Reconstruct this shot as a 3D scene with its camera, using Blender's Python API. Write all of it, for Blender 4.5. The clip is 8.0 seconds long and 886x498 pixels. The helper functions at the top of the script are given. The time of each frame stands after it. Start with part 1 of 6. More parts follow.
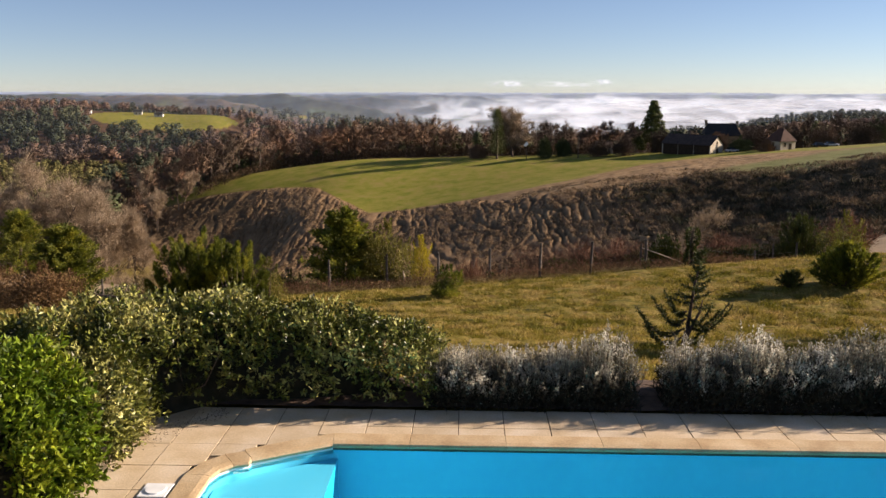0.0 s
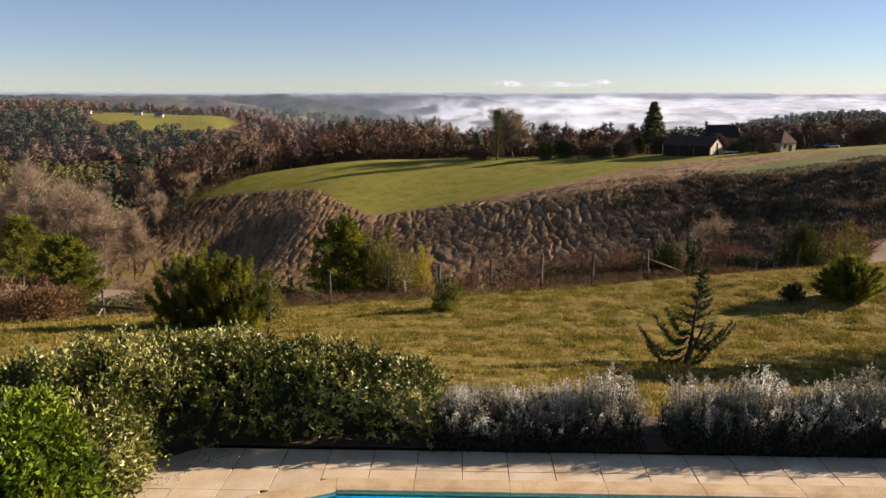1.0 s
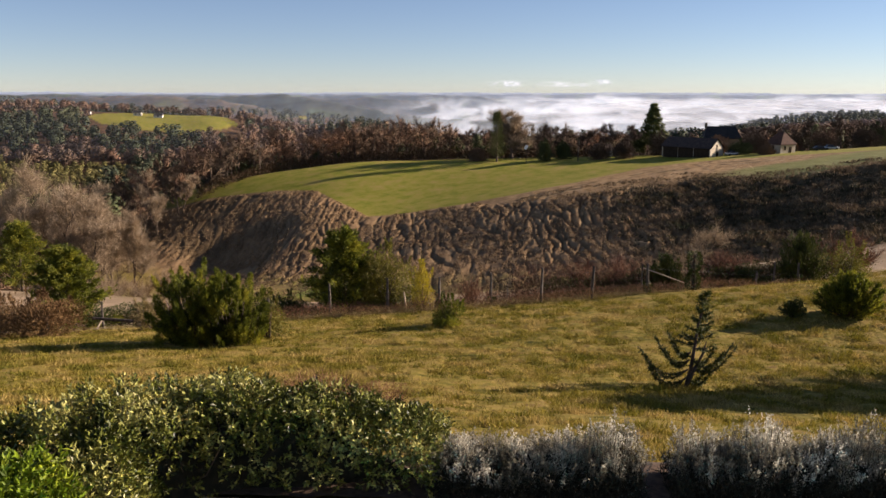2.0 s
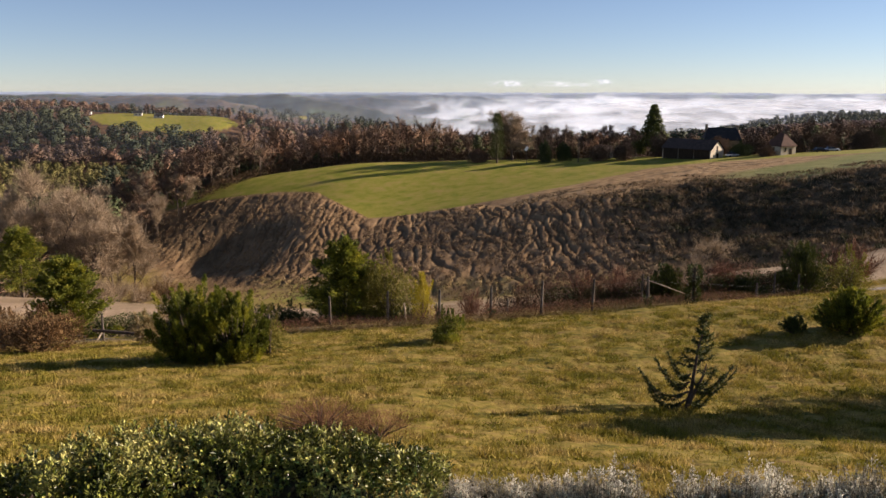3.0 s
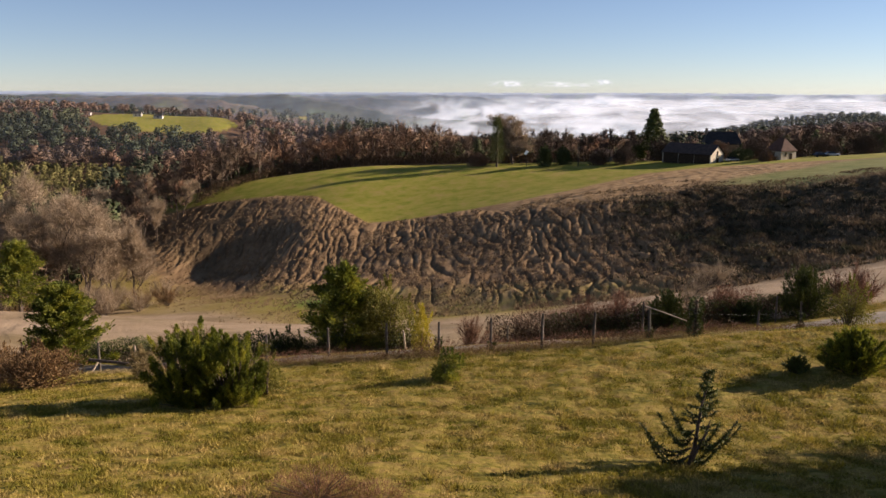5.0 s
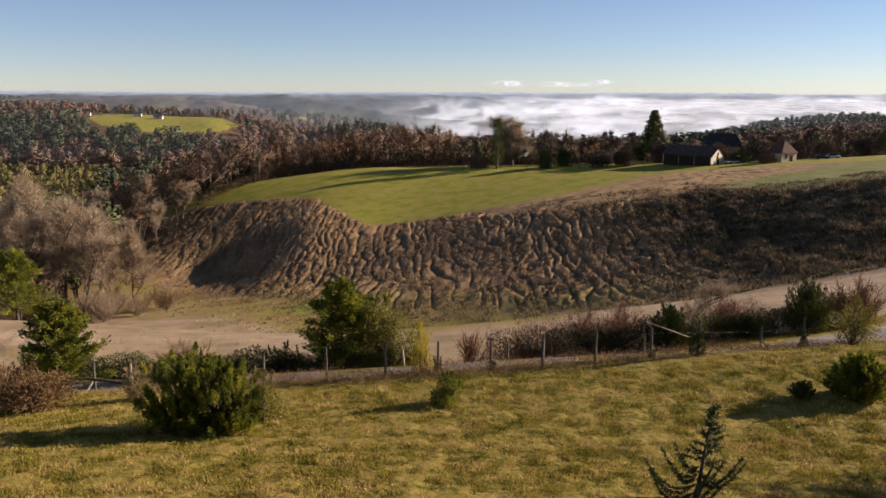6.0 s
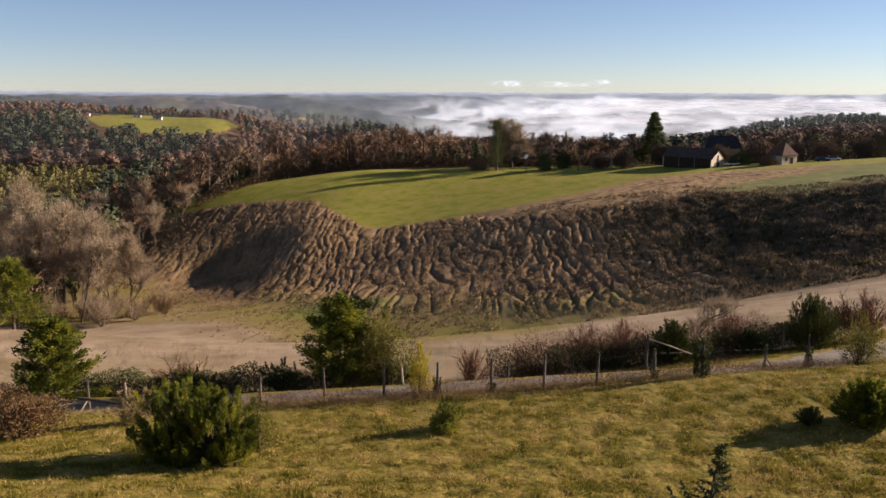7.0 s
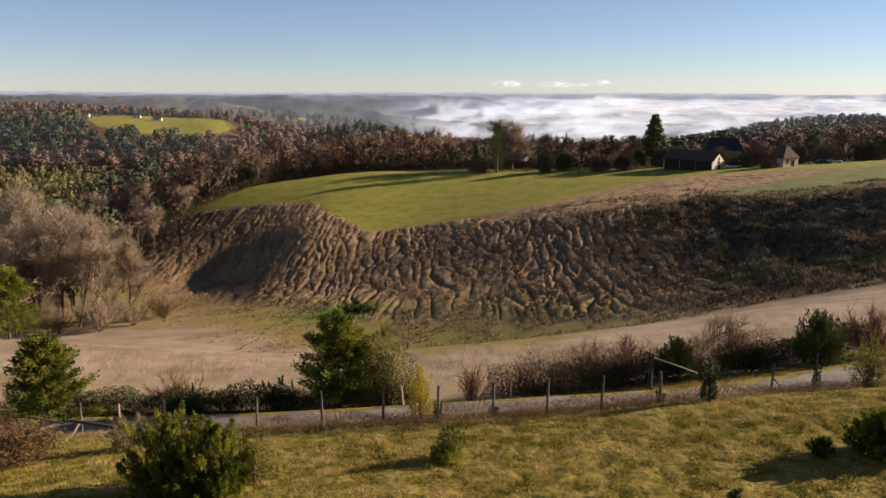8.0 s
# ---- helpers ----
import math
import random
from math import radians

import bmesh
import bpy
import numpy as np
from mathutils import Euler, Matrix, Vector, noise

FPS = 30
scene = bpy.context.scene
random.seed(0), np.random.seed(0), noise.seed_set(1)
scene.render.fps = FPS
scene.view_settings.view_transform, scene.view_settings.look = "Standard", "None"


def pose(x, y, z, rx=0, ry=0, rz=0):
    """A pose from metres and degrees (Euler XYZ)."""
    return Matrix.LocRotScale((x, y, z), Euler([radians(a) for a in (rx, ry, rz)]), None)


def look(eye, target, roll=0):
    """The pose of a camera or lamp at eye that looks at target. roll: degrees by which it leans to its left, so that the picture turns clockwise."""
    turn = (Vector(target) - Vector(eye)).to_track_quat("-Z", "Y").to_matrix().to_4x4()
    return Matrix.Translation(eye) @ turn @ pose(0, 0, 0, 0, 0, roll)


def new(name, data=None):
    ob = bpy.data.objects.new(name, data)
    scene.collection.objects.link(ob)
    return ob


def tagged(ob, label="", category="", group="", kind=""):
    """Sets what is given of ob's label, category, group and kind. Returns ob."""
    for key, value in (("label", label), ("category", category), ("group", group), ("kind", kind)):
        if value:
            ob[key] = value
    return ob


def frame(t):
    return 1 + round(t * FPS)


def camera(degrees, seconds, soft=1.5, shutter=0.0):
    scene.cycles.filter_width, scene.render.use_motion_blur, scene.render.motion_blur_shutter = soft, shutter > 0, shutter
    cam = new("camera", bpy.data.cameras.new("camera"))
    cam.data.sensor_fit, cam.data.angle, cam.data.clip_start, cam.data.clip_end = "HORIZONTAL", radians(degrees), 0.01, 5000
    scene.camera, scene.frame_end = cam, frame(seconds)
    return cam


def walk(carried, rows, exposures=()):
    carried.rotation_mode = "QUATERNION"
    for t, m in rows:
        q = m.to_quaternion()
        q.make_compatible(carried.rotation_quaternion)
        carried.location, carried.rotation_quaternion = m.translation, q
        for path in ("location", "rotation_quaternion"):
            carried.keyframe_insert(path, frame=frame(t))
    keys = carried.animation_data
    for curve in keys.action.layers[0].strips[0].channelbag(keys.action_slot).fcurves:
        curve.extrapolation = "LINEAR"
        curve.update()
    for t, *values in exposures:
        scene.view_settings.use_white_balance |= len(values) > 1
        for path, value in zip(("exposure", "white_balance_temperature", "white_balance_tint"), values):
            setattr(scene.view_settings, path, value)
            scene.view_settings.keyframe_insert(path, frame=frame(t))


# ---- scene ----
cam = camera(57.6, 8.0)
PATH = [
    (0, (0.089, -8.267, 3.617), (0.027, -6.306, 3.231), 0.1),
    (0.5, (0.076, -8.196, 3.828), (0.014, -6.235, 3.441), 0.1),
    (1, (0.044, -8.116, 4.051), (-0.018, -6.154, 3.665), 0.1),
    (1.5, (0.022, -8.017, 4.311), (-0.039, -6.056, 3.925), 0.1),
    (3, (0.024, -7.836, 5.119), (-0.038, -5.875, 4.732), 0.1),
    (3.5, (0.015, -7.733, 5.371), (-0.046, -5.772, 4.985), 0.2),
    (4, (0.011, -7.626, 5.676), (-0.05, -5.665, 5.288), 0.2),
    (4.5, (0.002, -7.483, 5.998), (-0.059, -5.522, 5.611), 0.2),
    (6, (0.009, -6.698, 7.008), (-0.052, -4.737, 6.62), 0.2),
    (6.5, (-0.011, -6.374, 7.319), (-0.072, -4.413, 6.932), 0.1),
    (7, (-0.014, -6.001, 7.645), (-0.074, -4.04, 7.257), 0.2),
    (7.5, (-0.039, -5.57, 7.963), (-0.1, -3.609, 7.575), 0.1),
    (8, (-0.073, -5.08, 8.273), (-0.133, -3.119, 7.885), 0.2),
]
LIGHT = [(0, 1.15, 6550, 21), (8, 1.15, 6550, 21)]
walk(cam, [(t, look(eye, target, roll)) for t, eye, target, roll in PATH], LIGHT)

# ---- world, sun, exposure ----
SUN_AZ, SUN_EL = radians(17), radians(19.5)
world = bpy.data.worlds.new("world")
scene.world = world
world.use_nodes = True
wn = world.node_tree.nodes
sky = wn.new("ShaderNodeTexSky")
sky.sky_type = 'NISHITA'
sky.sun_disc = False
sky.sun_elevation = SUN_EL
sky.sun_rotation = radians(90) - SUN_AZ
sky.altitude = 200
sky.air_density, sky.dust_density, sky.ozone_density = 0.70, 0.0, 2.4
wn["Background"].inputs[1].default_value = 0.048
veil = wn.new("ShaderNodeMix")
veil.data_type = 'RGBA'
veil.inputs[0].default_value, veil.inputs[7].default_value = 0.10, (3.9, 5.3, 6.9, 1)
world.node_tree.links.new(sky.outputs[0], veil.inputs[6])
world.node_tree.links.new(veil.outputs[2], wn["Background"].inputs[0])
sun_data = bpy.data.lights.new("sun", 'SUN')
sun_data.energy, sun_data.angle, sun_data.color = 5.0, radians(0.6), (1.0, 0.88, 0.70)
sun = new("sun", sun_data)
sun.matrix_world = look((0, 0, 50), (-math.cos(SUN_EL) * math.cos(SUN_AZ), -math.cos(SUN_EL) * math.sin(SUN_AZ), 50 - math.sin(SUN_EL)))
rng = np.random.default_rng(7)


# ---- materials ----
def material(name, stops, scale=3.0, rough=0.85, bump=0.0, bump_scale=None, coord="Object", detail=6.0,
             fine=None, metal=0.0, per_object=0.0, per_island=0.0, translucent=0.0, spec=0.3):
    """Noise-driven colour from stops [(pos, rgb)], a second finer grain, bump, and random value shifts."""
    m = bpy.data.materials.new(name)
    m.use_nodes = True
    nt = m.node_tree
    n, l = nt.nodes, nt.links
    b = n["Principled BSDF"]
    b.inputs["Roughness"].default_value = rough
    b.inputs["Metallic"].default_value = metal
    b.inputs["Specular IOR Level"].default_value = spec
    tc = n.new("ShaderNodeTexCoord")
    no = n.new("ShaderNodeTexNoise")
    no.inputs["Scale"].default_value = scale
    no.inputs["Detail"].default_value = detail
    l.new(tc.outputs[coord], no.inputs["Vector"])
    r = n.new("ShaderNodeValToRGB")
    while len(r.color_ramp.elements) < len(stops):
        r.color_ramp.elements.new(0.5)
    for e, (pos, rgb) in zip(r.color_ramp.elements, stops):
        e.position, e.color = pos, (*rgb, 1)
    l.new(no.outputs["Fac"], r.inputs[0])
    col = r.outputs[0]
    if fine:
        n2 = n.new("ShaderNodeTexNoise")
        n2.inputs["Scale"].default_value, n2.inputs["Detail"].default_value = fine[0], 3
        l.new(tc.outputs[coord], n2.inputs["Vector"])
        mr = n.new("ShaderNodeMapRange")
        mr.inputs[1].default_value, mr.inputs[2].default_value = 0.3, 0.7
        mr.inputs[3].default_value, mr.inputs[4].default_value = 1 - fine[1], 1 + fine[1]
        l.new(n2.outputs["Fac"], mr.inputs[0])
        hsv = n.new("ShaderNodeHueSaturation")
        l.new(mr.outputs[0], hsv.inputs["Value"])
        l.new(col, hsv.inputs["Color"])
        col = hsv.outputs[0]
    for amount, node, socket in ((per_object, "ShaderNodeObjectInfo", "Random"), (per_island, "ShaderNodeNewGeometry", "Random Per Island")):
        if amount:
            oi = n.new(node)
            mr = n.new("ShaderNodeMapRange")
            mr.inputs[3].default_value, mr.inputs[4].default_value = 1 - amount, 1 + amount
            l.new(oi.outputs[socket], mr.inputs[0])
            hsv = n.new("ShaderNodeHueSaturation")
            l.new(mr.outputs[0], hsv.inputs["Value"])
            l.new(col, hsv.inputs["Color"])
            col = hsv.outputs[0]
    l.new(col, b.inputs["Base Color"])
    if bump:
        n3 = n.new("ShaderNodeTexNoise")
        n3.inputs["Scale"].default_value, n3.inputs["Detail"].default_value = bump_scale or scale * 6, 5
        l.new(tc.outputs[coord], n3.inputs["Vector"])
        bp = n.new("ShaderNodeBump")
        bp.inputs["Strength"].default_value, bp.inputs["Distance"].default_value = bump, 0.02
        l.new(n3.outputs["Fac"], bp.inputs["Height"])
        l.new(bp.outputs[0], b.inputs["Normal"])
    if translucent:
        tr = n.new("ShaderNodeBsdfTranslucent")
        l.new(col, tr.inputs["Color"])
        mx = n.new("ShaderNodeMixShader")
        mx.inputs[0].default_value = translucent
        l.new(b.outputs[0], mx.inputs[1])
        l.new(tr.outputs[0], mx.inputs[2])
        l.new(mx.outputs[0], n["Material Output"].inputs[0])
    return m


M = {}
M["tile"] = material("deck_tile", [(0.3, (0.46, 0.34, 0.20)), (0.5, (0.55, 0.43, 0.28)), (0.7, (0.62, 0.51, 0.37))], 2.2, 0.8, 0.25, 60, fine=(45, 0.1), per_object=0.09)
M["coping"] = material("coping_stone", [(0.3, (0.40, 0.27, 0.14)), (0.5, (0.50, 0.36, 0.20)), (0.75, (0.58, 0.45, 0.28))], 3.0, 0.75, 0.3, 50, fine=(40, 0.12), per_object=0.07)
M["joint"] = material("joint_mortar", [(0.3, (0.07, 0.045, 0.03)), (0.7, (0.14, 0.10, 0.065))], 8, 0.95, 0.3, 40)
M["liner"] = material("pool_liner", [(0.4, (0.002, 0.55, 0.73)), (0.6, (0.003, 0.59, 0.77))], 0.8, 0.5)
M["liner_pale"] = material("pale_pool_steps", [(0.4, (0.16, 0.62, 0.80)), (0.6, (0.22, 0.68, 0.84))], 1.0, 0.4)
# Dark brown for the shade line below the pool coping
M["rimshade"] = material("coping_shade_rim", [(0.3, (0.07, 0.045, 0.03)), (0.7, (0.13, 0.09, 0.06))], 5, 0.8, 0.2, 30)
M["white"] = material("white_plastic", [(0.4, (0.72, 0.72, 0.68)), (0.6, (0.8, 0.8, 0.77))], 6, 0.45)
M["laurel"] = material("bright_leaf", [(0.3, (0.035, 0.065, 0.005)), (0.5, (0.115, 0.165, 0.008)), (0.7, (0.27, 0.29, 0.02))], 2.5, 0.45, per_island=0.65, translucent=0.25, spec=0.25)
M["eleagnus"] = material("olive_leaf", [(0.32, (0.024, 0.034, 0.005)), (0.49, (0.13, 0.137, 0.02)), (0.66, (0.44, 0.40, 0.13))], 2.0, 0.42, per_island=0.75, translucent=0.08, spec=0.3)
M["silver"] = material("silver_leaf", [(0.34, (0.10, 0.09, 0.06)), (0.5, (0.28, 0.255, 0.19)), (0.66, (0.68, 0.63, 0.51))], 3.0, 0.7, per_island=0.4, translucent=0.5)
# Near-black for shade inside the hedges, on core sheets and dead twigs
M["core"] = material("inner_shade_twigs", [(0.3, (0.012, 0.012, 0.006)), (0.7, (0.03, 0.026, 0.014))], 9, 0.95, 0.6, 30)
M["juniper"] = material("juniper_leaf", [(0.3, (0.035, 0.046, 0.006)), (0.5, (0.12, 0.132, 0.013)), (0.68, (0.31, 0.285, 0.028))], 1.4, 0.65, per_island=0.45, translucent=0.42)
M["yewdark"] = material("dark_needles", [(0.3, (0.028, 0.038, 0.007)), (0.55, (0.07, 0.082, 0.013)), (0.75, (0.15, 0.15, 0.022))], 1.2, 0.7, per_island=0.4, translucent=0.1)
M["yellowleaf"] = material("yellow_leaf", [(0.3, (0.27, 0.215, 0.015)), (0.6, (0.45, 0.36, 0.025))], 1.5, 0.7, per_island=0.35, translucent=0.3)
M["olive"] = material("autumn_olive_leaf", [(0.3, (0.09, 0.085, 0.014)), (0.6, (0.20, 0.175, 0.026)), (0.8, (0.31, 0.26, 0.04))], 1.0, 0.7, per_island=0.4, translucent=0.25)
M["redtwig"] = material("red_twigs", [(0.3, (0.13, 0.06, 0.03)), (0.6, (0.23, 0.11, 0.058)), (0.8, (0.31, 0.17, 0.095))], 2.0, 0.85, per_island=0.35)
M["bramble"] = material("brown_bramble", [(0.3, (0.10, 0.055, 0.022)), (0.55, (0.18, 0.105, 0.042)), (0.8, (0.26, 0.165, 0.065))], 0.8, 0.85, per_island=0.4, translucent=0.15)
# Bramble at about half tone, for scrub lying in shade
M["shadebramble"] = material("shaded_bramble", [(0.3, (0.045, 0.028, 0.014)), (0.55, (0.085, 0.052, 0.024)), (0.8, (0.14, 0.085, 0.04))], 0.8, 0.9, per_island=0.4, translucent=0.1)
M["greytwig"] = material("grey_twigs", [(0.3, (0.22, 0.16, 0.10)), (0.6, (0.34, 0.255, 0.165)), (0.8, (0.42, 0.325, 0.22))], 0.15, 0.9, per_island=0.3, translucent=0.22)
M["browntwig"] = material("brown_woodland_twigs", [(0.34, (0.13, 0.092, 0.06)), (0.5, (0.18, 0.112, 0.07)), (0.66, (0.26, 0.132, 0.07))], 0.03, 0.95, per_island=0.18, fine=(0.12, 0.22))
# Brown twigs darkened for the shaded trees around the farm
M["duskytwig"] = material("shaded_brown_twigs", [(0.34, (0.062, 0.046, 0.033)), (0.5, (0.092, 0.062, 0.042)), (0.66, (0.16, 0.082, 0.046))], 0.05, 0.95, per_island=0.18, fine=(0.12, 0.22))
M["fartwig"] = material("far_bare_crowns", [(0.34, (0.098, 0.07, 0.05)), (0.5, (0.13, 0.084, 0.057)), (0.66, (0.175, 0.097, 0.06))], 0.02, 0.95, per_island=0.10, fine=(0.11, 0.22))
M["youngwood"] = material("young_wood_crowns", [(0.3, (0.10, 0.09, 0.03)), (0.55, (0.16, 0.14, 0.045)), (0.75, (0.20, 0.16, 0.06))], 0.03, 0.95, per_island=0.12, fine=(0.13, 0.3))
M["farpine"] = material("far_pine_crowns", [(0.3, (0.034, 0.043, 0.025)), (0.55, (0.054, 0.064, 0.034)), (0.75, (0.092, 0.094, 0.042))], 0.015, 0.95, per_island=0.10, fine=(0.11, 0.25))
M["pine"] = material("pine_foliage", [(0.3, (0.036, 0.048, 0.018)), (0.55, (0.07, 0.082, 0.026)), (0.75, (0.13, 0.13, 0.036))], 0.05, 0.85, per_island=0.22, fine=(0.15, 0.25))
M["bark"] = material("grey_brown_bark", [(0.3, (0.05, 0.035, 0.025)), (0.6, (0.11, 0.08, 0.06)), (0.8, (0.16, 0.13, 0.10))], 6, 0.95, 0.6, 30, fine=(30, 0.3))
M["post"] = material("weathered_post", [(0.3, (0.05, 0.04, 0.03)), (0.6, (0.12, 0.10, 0.08)), (0.8, (0.20, 0.17, 0.13))], 5, 0.9, 0.5, 40, fine=(30, 0.25), per_object=0.25)
M["palepost"] = material("pale_new_post", [(0.3, (0.34, 0.26, 0.18)), (0.7, (0.48, 0.38, 0.28))], 5, 0.85, 0.4, 40)
M["wire"] = material("wire", [(0.4, (0.16, 0.15, 0.14)), (0.6, (0.2, 0.19, 0.18))], 10, 0.5, metal=0.8)
M["gravel"] = material("track_gravel", [(0.3, (0.095, 0.078, 0.06)), (0.5, (0.15, 0.124, 0.097)), (0.7, (0.215, 0.18, 0.142))], 0.7, 0.95, 0.6, 25, fine=(9, 0.3))
M["grassblade"] = material("dry_grass_blades", [(0.34, (0.124, 0.116, 0.010)), (0.5, (0.23, 0.181, 0.026)), (0.65, (0.40, 0.285, 0.095))], 1.1, 0.85, per_island=0.45, translucent=0.3)
M["verge"] = material("straw_grass", [(0.3, (0.20, 0.15, 0.06)), (0.6, (0.32, 0.24, 0.11)), (0.8, (0.42, 0.32, 0.17))], 0.7, 0.85, per_island=0.35, translucent=0.3)
M["bankgrass"] = material("bank_grass", [(0.32, (0.10, 0.095, 0.012)), (0.5, (0.21, 0.165, 0.03)), (0.66, (0.33, 0.23, 0.07))], 0.7, 0.85, per_island=0.4, translucent=0.3)
M["tussock"] = material("brown_tussock", [(0.3, (0.14, 0.092, 0.045)), (0.55, (0.22, 0.145, 0.075)), (0.75, (0.32, 0.225, 0.125))], 0.06, 0.95, per_island=0.35)
# Scrub tones lowered to stand for shade on the right slope
M["scrub"] = material("slope_scrub", [(0.32, (0.03, 0.034, 0.014)), (0.5, (0.08, 0.058, 0.03)), (0.66, (0.24, 0.165, 0.10))], 0.2, 0.95, per_island=0.4, translucent=0.2)
M["stone"] = material("pale_limestone", [(0.3, (0.40, 0.33, 0.24)), (0.6, (0.52, 0.45, 0.34))], 0.8, 0.9, 0.3, 8, fine=(6, 0.12))
M["brownstone"] = material("brown_rubble", [(0.3, (0.13, 0.095, 0.065)), (0.6, (0.24, 0.185, 0.13))], 0.8, 0.9, 0.3, 8, fine=(4, 0.25))
M["whitewash"] = material("whitewash", [(0.3, (0.50, 0.46, 0.40)), (0.7, (0.62, 0.57, 0.5))], 0.6, 0.9)
M["roof"] = material("dark_brown_tiles", [(0.3, (0.035, 0.025, 0.02)), (0.7, (0.075, 0.05, 0.04))], 1.2, 0.9, 0.4, 10, fine=(5, 0.25))
M["slate"] = material("slate_roof", [(0.3, (0.02, 0.018, 0.018)), (0.7, (0.04, 0.036, 0.034))], 1.2, 0.95, fine=(5, 0.2))
M["redroof"] = material("red_brown_tiles", [(0.3, (0.06, 0.03, 0.02)), (0.7, (0.11, 0.055, 0.035))], 1.2, 0.9, fine=(5, 0.2))
M["darkglass"] = material("dark_opening", [(0.4, (0.015, 0.015, 0.017)), (0.6, (0.025, 0.025, 0.027))], 3, 0.2, spec=0.5)
M["darkwood"] = material("near_black_boards", [(0.3, (0.022, 0.015, 0.010)), (0.7, (0.05, 0.034, 0.022))], 3, 0.9, fine=(20, 0.3), spec=0.1)
M["carpaint"] = material("car_paint", [(0.4, (0.5, 0.5, 0.52)), (0.6, (0.55, 0.55, 0.57))], 3, 0.3, spec=0.6)
M["tyre"] = material("tyre_rubber", [(0.4, (0.02, 0.02, 0.02)), (0.6, (0.03, 0.03, 0.03))], 9, 0.9)
M["soil"] = material("leaf_litter", [(0.3, (0.05, 0.03, 0.02)), (0.6, (0.11, 0.07, 0.045))], 10, 0.95, 0.5, 40)


def water_material():
    m = bpy.data.materials.new("pool_water")
    m.use_nodes = True
    n, l = m.node_tree.nodes, m.node_tree.links
    n.remove(n["Principled BSDF"])
    tr, gl, mx, fr = n.new("ShaderNodeBsdfTransparent"), n.new("ShaderNodeBsdfGlossy"), n.new("ShaderNodeMixShader"), n.new("ShaderNodeFresnel")
    tr.inputs[0].default_value = (0.45, 0.92, 1.0, 1)
    gl.inputs["Roughness"].default_value = 0.04
    fr.inputs["IOR"].default_value = 1.09
    tc, no, bp = n.new("ShaderNodeTexCoord"), n.new("ShaderNodeTexNoise"), n.new("ShaderNodeBump")
    no.inputs["Scale"].default_value = 1.6
    bp.inputs["Strength"].default_value, bp.inputs["Distance"].default_value = 0.08, 0.02
    l.new(tc.outputs["Object"], no.inputs["Vector"])
    l.new(no.outputs["Fac"], bp.inputs["Height"])
    l.new(bp.outputs[0], gl.inputs["Normal"])
    l.new(fr.outputs[0], mx.inputs[0])
    l.new(tr.outputs[0], mx.inputs[1])
    l.new(gl.outputs[0], mx.inputs[2])
    l.new(mx.outputs[0], n["Material Output"].inputs[0])
    return m


M["water"] = water_material()


